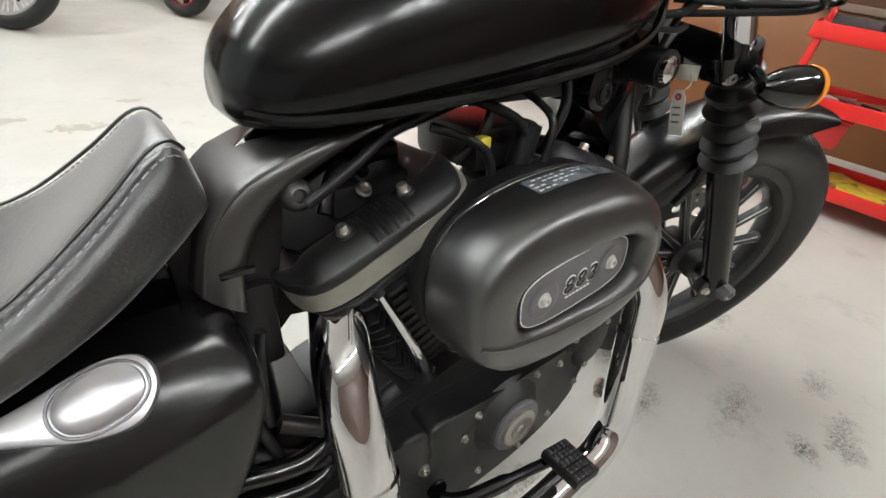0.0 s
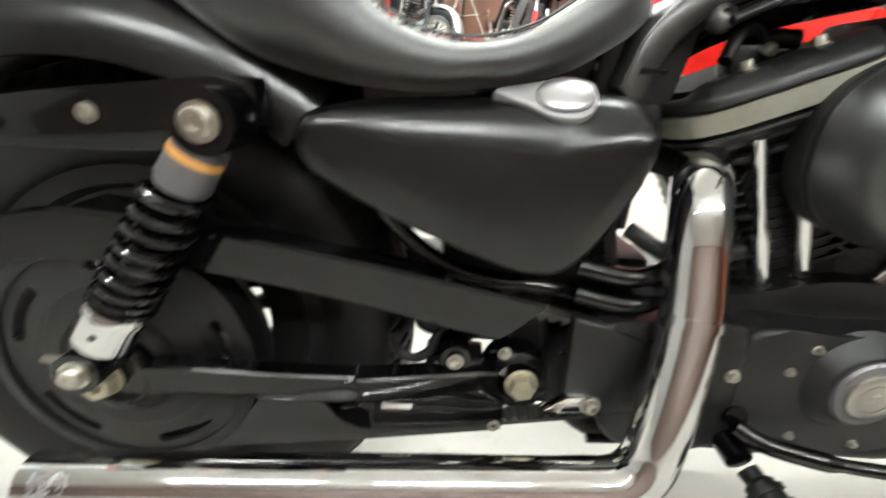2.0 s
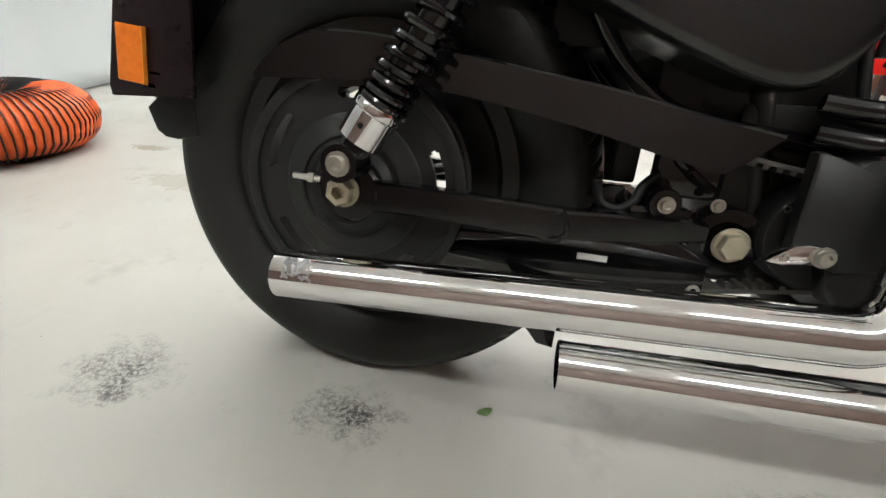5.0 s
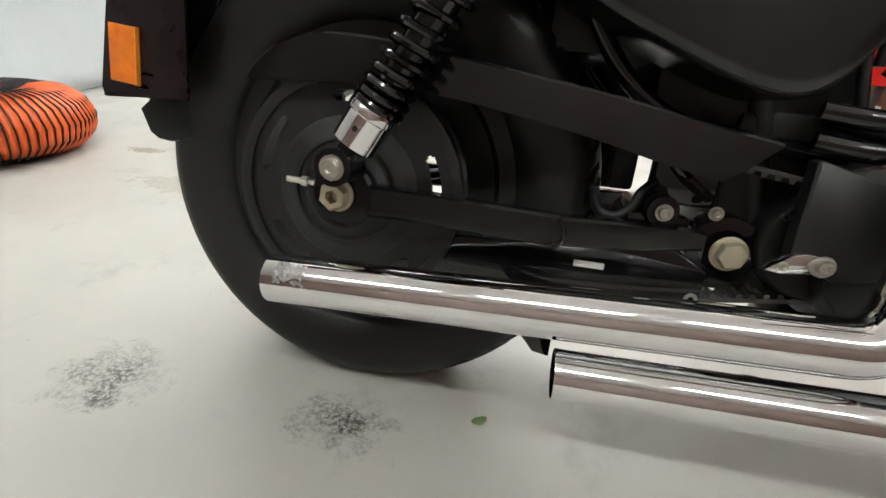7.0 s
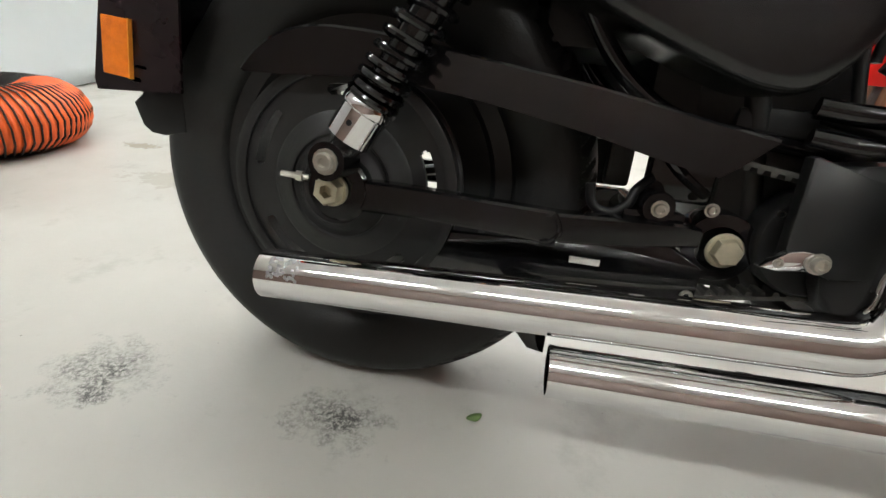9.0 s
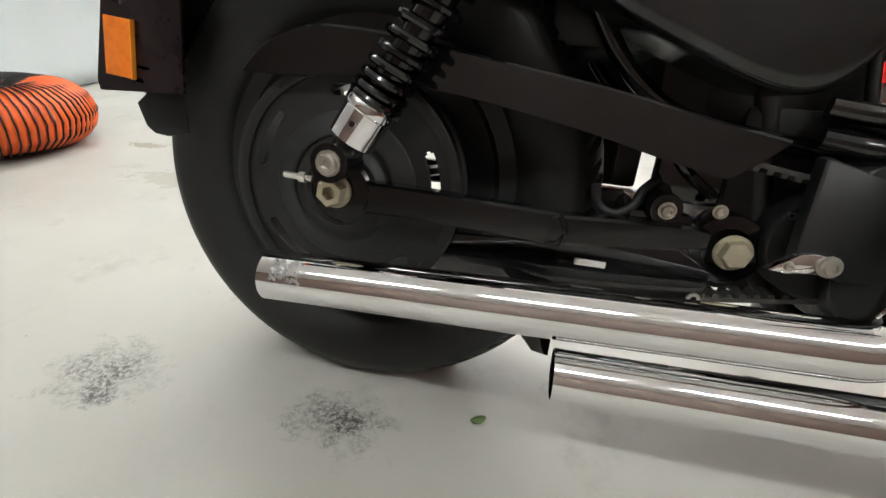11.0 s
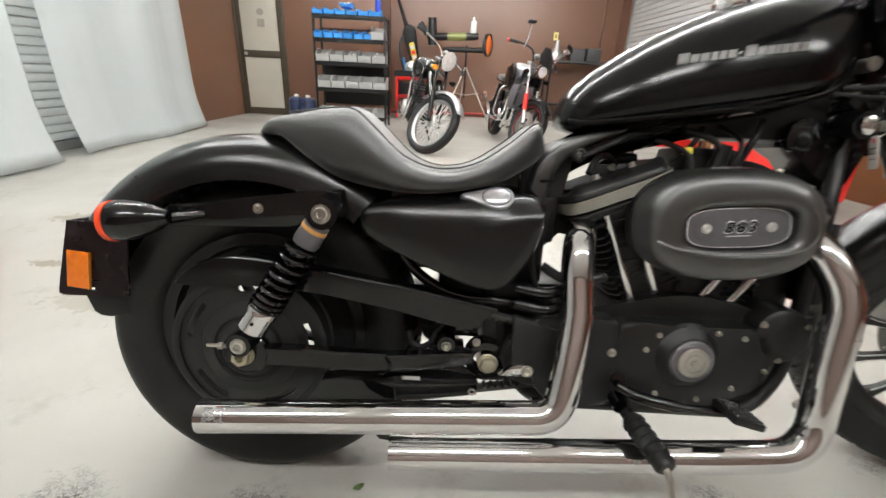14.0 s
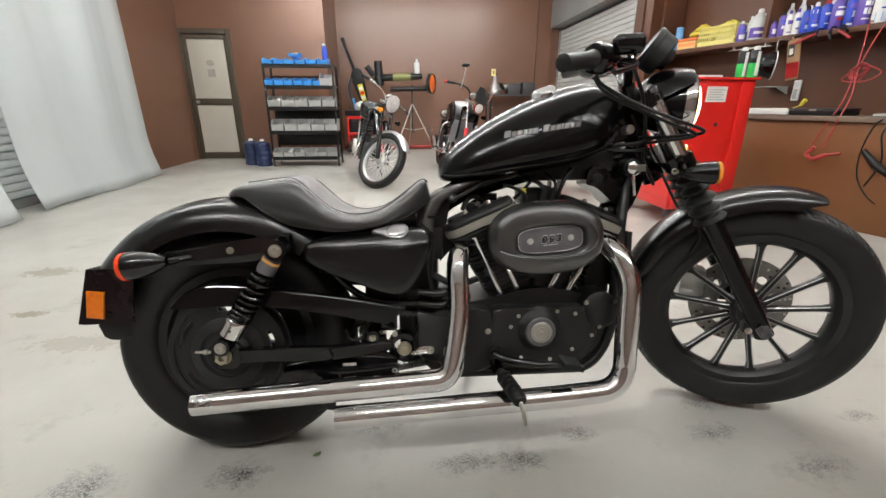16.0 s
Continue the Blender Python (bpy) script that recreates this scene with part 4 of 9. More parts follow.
def shock(y):
    top, bot = Vector((0.160, y, 0.591)), Vector((0.014, y, 0.354))
    d = (bot - top).normalized()
    L = (bot - top).length
    at = lambda s: top + d * s
    body = B()
    tube(body, [at(0.03), at(L - 0.07)], 0.017, 20)
    sh = part("shock_absorber", body, GLOSS, bike, "black coil-over shock absorber")
    cup = B()
    tube(cup, [at(0.018), at(0.024), at(0.06), at(0.066)], [0.014, 0.0215, 0.0232, 0.0215], 24)
    part("top_shroud", cup, GUNMETAL, sh, "dark grey shock shroud")
    lab = B()
    tube(lab, [at(0.030), at(0.037)], [0.0222, 0.0228], 24)
    part("shroud_label", lab, mat("orange_label", (0.62, 0.30, 0.08), 0.5) if "orange_label" not in bpy.data.materials else bpy.data.materials["orange_label"], sh, "orange warning label")
    coil = B()
    n, turns = 200, 9.2
    u = Vector((0, 1, 0))
    v = d.cross(u)
    pts = []
    for k in range(n + 1):
        f = k / n
        g = f if f < 0.62 else 0.62 + (f - 0.62) * 1.0
        s = 0.066 + (L - 0.066 - 0.075) * (1 - (1 - g) ** 1.35)
        a = 2 * math.pi * turns * f
        pts.append(at(s) + 0.0252 * (math.cos(a) * u + math.sin(a) * v))
    tube(coil, pts, 0.0044, 8)
    part("spring", coil, GLOSS, sh, "gloss black coil spring")
    low = B()
    tube(low, [at(L - 0.076), at(L - 0.072), at(L - 0.066), at(L - 0.064), at(L - 0.030), at(L - 0.025), at(L - 0.014)], [0.026, 0.0285, 0.0285, 0.026, 0.026, 0.020, 0.015], 24)
    part("lower_body", low, CHROME, sh, "chrome lower shock body")
    hole = B()
    lathe(hole, [(0.0, 0.0), (0.0032, 0.0), (0.0032, 0.001), (0, 0.001)], at(L - 0.050) + Vector((0, math.copysign(0.0255, y), 0)), (0, math.copysign(1, y), 0), 16)
    part("adjuster_hole", hole, PLASTIC, sh)
    for p, r in ((top, 0.026), (bot, 0.021)):
        eye = B()
        lathe(eye, [(0.0, -0.024), (r, -0.024), (r, 0.02), (0, 0.02)], p, (0, 1, 0), 24)
        part("eye", eye, GLOSS, sh)
        part("eye_bolt", bolt(B(), p + Vector((0, math.copysign(0.024, y), 0)), (0, math.copysign(1, y), 0), 0.0118 if r > 0.024 else 0.0105, 0.009), STEEL, sh)


shock(-0.172)
shock(0.172)

# Seat.


def seat():
    top = spline([(0.004, 0.722), (0.03, 0.744), (0.10, 0.760), (0.165, 0.772), (0.20, 0.770), (0.232, 0.742), (0.285, 0.692), (0.345, 0.672), (0.41, 0.684), (0.47, 0.724), (0.512, 0.758), (0.530, 0.752), (0.538, 0.72)], 5)
    low = spline([(0.004, 0.715), (0.05, 0.712), (0.10, 0.676), (0.16, 0.640), (0.23, 0.625), (0.33, 0.622), (0.445, 0.642), (0.50, 0.668), (0.538, 0.694)], 8)
    wid = spline([(0.004, 0.045), (0.03, 0.075), (0.08, 0.105), (0.16, 0.138), (0.25, 0.152), (0.33, 0.152), (0.41, 0.134), (0.47, 0.108), (0.515, 0.084), (0.538, 0.060)], 6)

    def on(curve, x):
        for a, b in zip(curve, curve[1:]):
            if a[0] <= x <= b[0] + 1e-9:
                t = (x - a[0]) / max(b[0] - a[0], 1e-9)
                return a[1] + (b[1] - a[1]) * t
        return curve[-1][1]

    rings = []
    n = 60
    for i in range(n + 1):
        x = 0.0045 + (0.5375 - 0.0045) * (0.5 - 0.5 * math.cos(math.pi * i / n))
        zt, zl, w = on(top, x), min(on(low, x), on(top, x) - 0.006), on(wid, x)
        ring = []
        for k in range(32):
            a = 2 * math.pi * k / 32
            c, s = math.cos(a), math.sin(a)
            y = w * math.copysign(abs(c) ** 0.62, c)
            if s >= 0:
                z = zl + (zt - zl) * (0.42 + 0.58 * abs(s) ** 0.55)
                z -= 0.012 * max(0, math.sin(math.pi * (x - 0.2) / 0.33)) * abs(s) * (1 - abs(c)) * (1 if 0.2 < x < 0.53 else 0)
            else:
                z = zl + (zt - zl) * 0.42 * (1 - abs(s) ** 0.6)
            ring.append(Vector((x, y, z)))
        rings.append(ring)
    bm = B()
    loft(bm, rings)
    bmesh.ops.smooth_vert(bm, verts=bm.verts, factor=0.4, use_axis_x=True, use_axis_y=True, use_axis_z=True)
    me = part("seat", bm, VINYL, bike, "black vinyl solo seat with stitched seams", smooth=70)
    # Stitching: two rows of short threads and a welt along the side.
    stitch = [B(), B()]
    welt = B()
    for s in (-1, 1):
        rows = [[], []]
        for i in range(14, n - 3):
            r = rings[i]
            k = 16 + 14 if s > 0 else 16 - 14
            idx = (3, 4) if s > 0 else (13, 12)
            for j in (0, 1):
                p = r[idx[j]]
                rows[j].append(p + Vector((0, 0.0015 * s, 0.001)))
        for j in (0, 1):
            for a, b in zip(rows[j], rows[j][1:]):
                m = int(max(1, (b - a).length / 0.0055))
                for q in range(m):
                    p0, p1 = a.lerp(b, (q + 0.1) / m), a.lerp(b, (q + 0.75) / m)
                    tube(stitch[j], [p0, p1], 0.0006, 5)
        tube(welt, [p + Vector((0, 0, 0.004)) for p in rows[1]], 0.0016, 6)
    part("welt", welt, VINYL, me)
    for rows in stitch:
        part("stitching", rows, THREAD, me, "grey seat stitching", kind="stuff")


seat()
part("seat_bolt", bolt(B(), (0.508, -0.0405, 0.659), (0, -1, 0.1), 0.0065, 0.007), STEEL, bike)
base = plate(B(), [(0.20, 0.60), (0.34, 0.60), (0.50, 0.61), (0.56, 0.65), (0.55, 0.70), (0.48, 0.665), (0.34, 0.632), (0.20, 0.632)], -0.040, 0.040, 0.008)
part("seat_rail", base, GLOSS, bike, "black frame rail under the seat")

# Fuel tank.
TANK = [(0.568, 0.762, 0.795, 0.030), (0.578, 0.752, 0.818, 0.055), (0.605, 0.748, 0.846, 0.080), (0.65, 0.751, 0.880, 0.104), (0.70, 0.757, 0.912, 0.122),
        (0.76, 0.764, 0.944, 0.136), (0.82, 0.772, 0.970, 0.143), (0.88, 0.781, 0.992, 0.145), (0.94, 0.795, 1.008, 0.141), (0.985, 0.812, 1.015, 0.130),
        (1.02, 0.838, 1.012, 0.112), (1.045, 0.868, 1.000, 0.088), (1.06, 0.905, 0.975, 0.055)]


def tank():
    cols = [spline([(r[0], r[k]) for r in TANK], 4) for k in (1, 2, 3)]
    rings = []
    for (x, zl), (_, zt), (_, w) in zip(*cols):
        ring = []
        for k in range(40):
            a = 2 * math.pi * k / 40
            c, s = math.cos(a), math.sin(a)
            mid = zl + (zt - zl) * 0.30
            if s >= 0:
                y = w * math.copysign(abs(c) ** 0.80, c)
                z = mid + (zt - mid) * abs(s) ** 1.05
            else:
                y = w * math.copysign(abs(c) ** 0.55, c) * (1 - 0.10 * abs(s))
                z = mid - (mid - zl) * abs(s) ** 0.6
            ring.append(Vector((x, y, z)))
        rings.append(ring)
    bm = B()
    loft(bm, rings)
    return bm


tank_bm = tank()
from mathutils.bvhtree import BVHTree
tank_tree = BVHTree.FromBMesh(tank_bm)
tank_ob = part("fuel_tank", tank_bm, DENIM, bike, "satin black fuel tank with silver lettering strip", smooth=60)
# A seam along the bottom edge of each side.
for s in (-1, 1):
    seam = B()
    line = [(x, s * w * 0.97, zl + 0.012 + (zt - zl) * 0.02) for x, zl, zt, w in TANK[1:-1]]
    tube(seam, spline(line, 4), 0.005, 8)
    part("tank_seam", seam, DENIM, tank_ob)
# Lettering strip: plain slanted silver bars of the strip's size, following the skin.
letters = [(0.0, 0.016), (0.018, 0.012), (0.032, 0.013), (0.047, 0.010), (0.059, 0.010), (0.071, 0.012), (0.087, 0.006), (0.096, 0.016), (0.114, 0.012), (0.128, 0.012), (0.142, 0.006), (0.150, 0.013), (0.165, 0.012), (0.179, 0.013)]
for x0, wd in letters:
    tall = 0.017 if x0 in (0.0, 0.096) else 0.013
    if abs(x0 - 0.087) < 1e-6:
        tall = 0.004
    bm = B()
    vs = []
    for u, h in ((0, 0), (wd * 0.5, 0), (wd, 0), (wd, 0.5), (wd, 1), (wd * 0.5, 1), (0, 1), (0, 0.5)):
        x = 0.727 + x0 + u + 0.25 * h * tall
        z = 0.8565 + (x - 0.727) * 0.137 + h * tall + (0.005 if tall == 0.004 else 0)
        hit = tank_tree.ray_cast(Vector((x, -1, z)), Vector((0, 1, 0)))[0]
        vs.append(bm.verts.new(hit + Vector((0, -0.0008, 0))))
    mid = bm.verts.new(sum((v.co for v in vs), Vector()) / 8)
    for a, b in zip(vs, vs[1:] + vs[:1]):
        bm.faces.new((a, b, mid))
    g = bmesh.ops.solidify(bm, geom=bm.faces[:], thickness=0.0006)
    part("lettering_bar", bm, LETTER, tank_ob, smooth=80)
cap = B()
lathe(cap, [(0, 0.022), (0.028, 0.020), (0.036, 0.012), (0.038, 0.0), (0.038, -0.02), (0, -0.02)], (0.86, -0.03, 0.978), (-0.3, 0, 1), 32)
part("fuel_cap", cap, CHROME, tank_ob, "chrome fuel cap")

# Side cover over the oil tank, with a silver emblem.
cover = spline([(0.236, 0.606), (0.39, 0.622), (0.50, 0.632), (0.535, 0.615), (0.528, 0.555), (0.485, 0.478), (0.435, 0.461), (0.34, 0.493), (0.25, 0.534), (0.212, 0.566)], 5, True)
bm = B()
dome(bm, cover, [(-0.06, 0.985), (-0.125, 1.0), (-0.142, 0.992), (-0.151, 0.965), (-0.155, 0.92), (-0.157, 0.80), (-0.158, 0.4)], (0.375, 0.555))
# Its upper shoulder slopes inwards.
for v in bm.verts:
    if v.co.y < -0.10:
        v.co.y += 0.95 * max(0.0, v.co.z - 0.598)
side = part("side_cover", bm, DENIM_SOFT, bike, "satin black side cover with a silver emblem", smooth=60)
# The emblem lies on the cover's upper shoulder, facing up and out.
shoulder = Matrix.Translation((0.440, -0.130, 0.622)) @ Matrix.Rotation(radians(-44), 4, "X") @ Matrix.Diagonal((0.90, 1.0, 1.0, 1.0))
em = spline([(-0.062, 0.003), (-0.025, 0.014), (0.012, 0.023), (0.036, 0.018), (0.041, -0.002), (0.026, -0.021), (-0.003, -0.021), (-0.033, -0.010)], 6, True)
oval = ring_points(0.008, 0.001, 0.0265, 0.0175, 32, 2.2, 8)
bm = dome(B(), em, [(0.02, 1.0), (-0.003, 1.0), (-0.0065, 0.96), (-0.0075, 0.8)], (0.003, 0.001))
part("emblem", moved(bm, shoulder), SILVER, side, "silver teardrop emblem")
bm = dome(B(), oval, [(-0.006, 1.0), (-0.0095, 0.95), (-0.0115, 0.75), (-0.012, 0.3)], (0.008, 0.001))
part("emblem_boss", moved(bm, shoulder), SILVER, side)
bm = tube(B(), [Vector((0.008 + (x - 0.008) * 1.06, -0.0078, 0.001 + (z - 0.001) * 1.08)) for x, z in oval + oval[:1]], 0.0011, 6)
part("emblem_groove", moved(bm, shoulder), GUNMETAL, side)

# Frame.
def frame_tube(pts, r=0.016, rad=0.05, label="", finish=GLOSS):
    bm = B()
    tube(bm, fillet(pts, rad), r, 14)
    part("frame_tube", bm, finish, bike, label)


frame_tube([(1.09, 0, 0.86), (0.90, 0, 0.80), (0.62, 0, 0.725), (0.52, 0, 0.65), (0.30, 0, 0.58), (0.10, 0, 0.58)], 0.034, 0.1, "gloss black frame tube")
for s in (-1, 1):
    frame_tube([(1.115, 0.02 * s, 0.80), (1.075, 0.07 * s, 0.62), (1.055, 0.08 * s, 0.30), (1.0, 0.08 * s, 0.205), (0.56, 0.07 * s, 0.205), (0.50, 0.055 * s, 0.27), (0.47, 0.05 * s, 0.45), (0.40, 0.05 * s, 0.62)], 0.0145, finish=POWDER)
    frame_tube([(0.22, 0.09 * s, 0.60), (0.305, 0.09 * s, 0.475), (0.37, 0.085 * s, 0.43), (0.55, 0.075 * s, 0.41)], 0.010, finish=GLOSS)
neck = B()
tube(neck, [Vector((1.634, 0, 0)) + Vector((-0.5, 0, 0.866)) * s for s in (0.86, 1.06)], 0.028, 20)
part("steering_head", neck, GLOSS, bike)
gus = plate(B(), [(1.00, 0.80), (1.10, 0.86), (1.17, 0.78), (1.13, 0.68), (1.09, 0.62), (1.075, 0.70)], -0.04, 0.04, 0.006)
part("neck_gusset", gus, GLOSS, bike)
tri = plate(B(), spline([(0.975, 0.748), (0.980, 0.776), (1.004, 0.790), (1.030, 0.784), (1.036, 0.755), (1.018, 0.732), (0.988, 0.732)], 4, True), -0.066, -0.050, 0.004)
part("coil_cover", tri, GLOSS, bike, "black coil cover under the tank")
cbk = B()
box(cbk, (0.80, -0.045, 0.748), (1.06, 0.05, 0.835), 0.012)
box(cbk, (0.985, -0.05, 0.40), (1.06, 0.06, 0.62), 0.012)
part("coil_bracket", cbk, PLASTIC, bike)
part("wiring_panel", plate(B(), [(0.985, 0.765), (0.99, 0.738), (1.03, 0.716), (1.055, 0.688), (1.08, 0.668), (1.10, 0.70), (1.10, 0.78)], -0.048, 0.045, 0.004), GLOSS, bike, "black wiring panel below the tank")
part("wiring_bracket", plate(B(), [(0.545, 0.628), (0.60, 0.63), (0.64, 0.58), (0.64, 0.512), (0.614, 0.548), (0.592, 0.552), (0.568, 0.520), (0.552, 0.56)], -0.012, 0.012, 0.003), PLASTIC, bike)
part("neck_cover", plate(B(), spline([(1.035, 0.86), (1.04, 0.94), (1.065, 0.985), (1.115, 0.98), (1.15, 0.91), (1.12, 0.845), (1.07, 0.83)], 4, True), -0.05, 0.05, 0.014, 3), GLOSS, bike)
part("coil_cover_bolt", bolt(B(), (1.005, -0.066, 0.752), (0, -1, 0), 0.012, 0.004), PLASTIC, bike)
# Ignition switch with a key and a paper tag.
ks = B()
tube(ks, [(1.10, -0.03, 0.785), (1.09, -0.095, 0.780)], [0.024, 0.024], 20)
sw = part("ignition_switch", ks, PLASTIC, bike, "black ignition switch")
kr = B()
lathe(kr, [(0.0, 0.010), (0.010, 0.010), (0.017, 0.006), (0.019, 0.0), (0, 0)], (1.0895, -0.0955, 0.780), (-0.15, -1, -0.05), 20)
part("lock_ring", kr, CHROME, sw, "chrome lock ring")
key = B()
box(key, (-0.004, -0.022, -0.009), (-0.001, 0.002, 0.009), 0.001)
moved(key, pose(1.100, -0.108, 0.778, 0, 0, 20))
part("key", key, STEEL, sw)
wr = B()
tube(wr, spline([(1.10, -0.122, 0.776), (1.090, -0.130, 0.766), (1.075, -0.127, 0.755)], 4), 0.0008, 6)
part("tag_wire", wr, STEEL, sw)
tag = plate(B(), [(-0.013, -0.075), (0.013, -0.075), (0.013, -0.012), (0.007, 0.0), (-0.007, 0.0), (-0.013, -0.012)], -0.0005, 0.0005)
moved(tag, pose(1.074, -0.126, 0.760, 4, -8, -100) @ Matrix.Scale(0.74, 4))
tg = part("paper_tag", tag, PAPER, sw, "white paper key tag", smooth=0)
eye = B()
lathe(eye, [(0.002, 0.0015), (0.0055, 0.0015), (0.006, 0), (0.002, 0), (0.002, 0.0015)], (0, -0.0006, -0.011), (0, -1, 0), 16)
part("tag_eyelet", moved(eye, pose(1.074, -0.126, 0.760, 4, -8, -100) @ Matrix.Scale(0.74, 4)), RED_HOSE, tg, "red tag eyelet")
for k in range(3):
    b = B()
    box(b, (-0.009, -0.0012, -0.030 - 0.012 * k), (0.006, -0.0006, -0.027 - 0.012 * k))
    part("tag_writing_bar", moved(b, pose(1.074, -0.126, 0.760, 4, -8, -100) @ Matrix.Scale(0.74, 4)), GUNMETAL, tg, smooth=0)

# Engine.
CRANK = Vector((0.83, 0, 0.33))


def cylinder(side):
    """side -1: rear cylinder, leaning back; +1: front cylinder."""
    d = Vector((side * 0.383, 0, 0.924))
    u = Vector((0.924 * 1, 0, -side * 0.383))
    y = Vector((0, 1, 0))

    def ring_at(s, hu, hy, r=0.3, du=0.0):
        c = CRANK + d * (s + 0.006 * max(0.0, min(1.0, (s - 0.28) / 0.04))) + u * (du + side * 0.018 * max(0.0, min(1.0, (s - 0.30) / 0.02)))
        return [c + u * px + y * py for px, py in ring_points(0, 0, hu, hy, 28, 4.5)]

    core = B()
    loft(core, [ring_at(0.10, 0.058, 0.058), ring_at(0.30, 0.058, 0.058)])
    top = part("cylinder", core, WRINKLE, bike, "black finned cylinder")
    for k in range(11):
        s = 0.135 + k * 0.0135
        f = B()
        wide = 0.084 + 0.0018 * k
        loft(f, [ring_at(s, wide - 0.003, 0.083), ring_at(s + 0.001, wide, 0.0865), ring_at(s + 0.0034, wide, 0.0865), ring_at(s + 0.0044, wide - 0.003, 0.083)])
        # The fins step back behind the pushrods.
        for v in f.verts:
            if v.co.y < -0.0605 and -side * (v.co - CRANK).dot(u) > -0.066:
                v.co.y = -0.0605
        part("fin", f, WRINKLE, top)
    head = B()
    loft(head, [ring_at(0.286, 0.080, 0.075), ring_at(0.293, 0.082, 0.076), ring_at(0.2935, 0.104, 0.090), ring_at(0.297, 0.104, 0.090), ring_at(0.2975, 0.084, 0.078), ring_at(0.3075, 0.084, 0.078), ring_at(0.308, 0.105, 0.092), ring_at(0.3115, 0.105, 0.092), ring_at(0.3118, 0.09, 0.08),
                ring_at(0.312, 0.102, 0.094), ring_at(0.3195, 0.105, 0.101), ring_at(0.3225, 0.1045, 0.1005), ring_at(0.327, 0.097, 0.088)])
    part("cylinder_head", head, WRINKLE, top, smooth=25)
    band = B()
    loft(band, [ring_at(0.327, 0.104, 0.100), ring_at(0.329, 0.108, 0.104), ring_at(0.350, 0.108, 0.104), ring_at(0.352, 0.104, 0.100)])
    part("head_band", band, BAND, top, "bare metal band of the head")
    rk = B()
    rings = []
    marks = sorted({-0.1260, -0.1255, -0.1235, -0.1205, -0.116, -0.110, -0.105, -0.099, -0.093, -0.086, -0.078, -0.068, -0.058, -0.050, -0.045, 0.009, 0.014, 0.020, 0.028, 0.036, 0.046, 0.056, 0.064, 0.071, 0.077, 0.0805, 0.0825, 0.0830} | {round(-0.0415 + 0.0009 * q, 4) for q in range(53)})
    for a in marks:
        f = (abs(a + 0.0215) / 0.1045) ** 5
        wide = 1 - 0.5 * f ** 1.6
        deck = 0.366 + 0.010 * max(0.0, min(1.0, (a + 0.106) / 0.016)) * max(0.0, min(1.0, (0.084 - a) / 0.012))
        well = 0.003 * max(0.0, min(1.0, (0.034 - a) / 0.014)) * max(0.0, min(1.0, (a + 0.088) / 0.01))
        pit = 0.003 + 0.006 * max(0.0, min(1.0, (0.060 - a) / 0.03)) * max(0.0, min(1.0, (a + 0.110) / 0.012))
        wave = 0.0026 * math.sin(2 * math.pi * (a + 0.0415) / 0.0058) if -0.0415 < a < 0.0055 else 0.0
        prof = [(-0.100, 0.352), (-0.107, 0.354), (-0.107, 0.361), (-0.1045, 0.3645), (-0.096, deck - 0.004 + wave), (-0.089, deck - 0.0006 + wave), (-0.084, deck + wave), (-0.068, deck + 0.5 * wave), (-0.064, deck - 0.0015), (-0.060, deck - 0.004 - well), (-0.054, deck - 0.002 - pit),
                (0.030, deck - 0.004 - pit), (0.070, deck - 0.004 - pit), (0.090, 0.3600), (0.104, 0.3600), (0.107, 0.361), (0.107, 0.354), (0.100, 0.352)]
        o = CRANK + d * 0.006 + u * (a if side < 0 else -a)
        rings.append([o + y * (py * wide) + d * ps for py, ps in prof])
    loft(rk, rings)
    rocker = part("rocker_cover", rk, COVER_BLACK, top, "black ribbed rocker cover", smooth=38)
    # A matt black sheet stands in for the shade in the pocket behind the bolts.
    pad = B()
    loft(pad, [[CRANK + d * s_ + u * (side * -pu) + y * py for pu, py in ((-0.100, -0.030), (-0.092, -0.048), (0.036, -0.048), (0.044, -0.036), (0.044, 0.062), (0.030, 0.074), (-0.086, 0.074), (-0.100, 0.050))] for s_ in (0.368, 0.3745)])
    part("pocket_shade", pad, MATT_BLACK, rocker, "matt black sheet for the shade in the pocket", smooth=20)
    for du in (-0.0533, 0.0145):
        o = CRANK + d * 0.3815 + u * (du if side < 0 else -du) + y * -0.079
        seat_ring = lathe(B(), [(0.0, 0.0016), (0.0095, 0.0016), (0.0105, 0.0), (0.0105, -0.006), (0, -0.006)], o, d, 20)
        part("bolt_pad", seat_ring, COVER_BLACK, rocker)
        part("rocker_bolt", bolt(B(), o + d * 0.001, d, 0.0056, 0.0085), STEEL, rocker)
    # Chrome pushrod tubes on the right side, in a notch of the fins.
    for base, foot, tip in (((0.093, -0.066, 0.424), 0.42, (0.176, -0.099, 0.602)), ((0.045, -0.060, 0.438), 0.55, (0.122, -0.092, 0.610))):
        pr = B()
        a, b = Vector((CRANK.x + side * base[0], base[1], base[2])), Vector((CRANK.x + side * tip[0], tip[1], tip[2]))
        q = a.lerp(b, foot)
        tube(pr, [a, a.lerp(b, 0.05), a.lerp(b, 0.055), q, q.lerp(b, 0.10), b], [0.0115, 0.0115, 0.0095, 0.0095, 0.0064, 0.0064], 16)
        part("pushrod_tube", pr, CHROME, top, "chrome pushrod tube")
    blk = B()
    cx = CRANK.x + side * 0.066
    box(blk, (cx - 0.050, -0.078, 0.385), (cx + 0.050, -0.030, 0.410), 0.006)
    part("lifter_block", blk, WRINKLE, top)
    cb = B()
    at = pose(cx, -0.066, 0.427, 0, 15 * side, 0)
    box(cb, (-0.046, -0.012, -0.006), (0.046, 0.014, 0.006), 0.003, m=at)
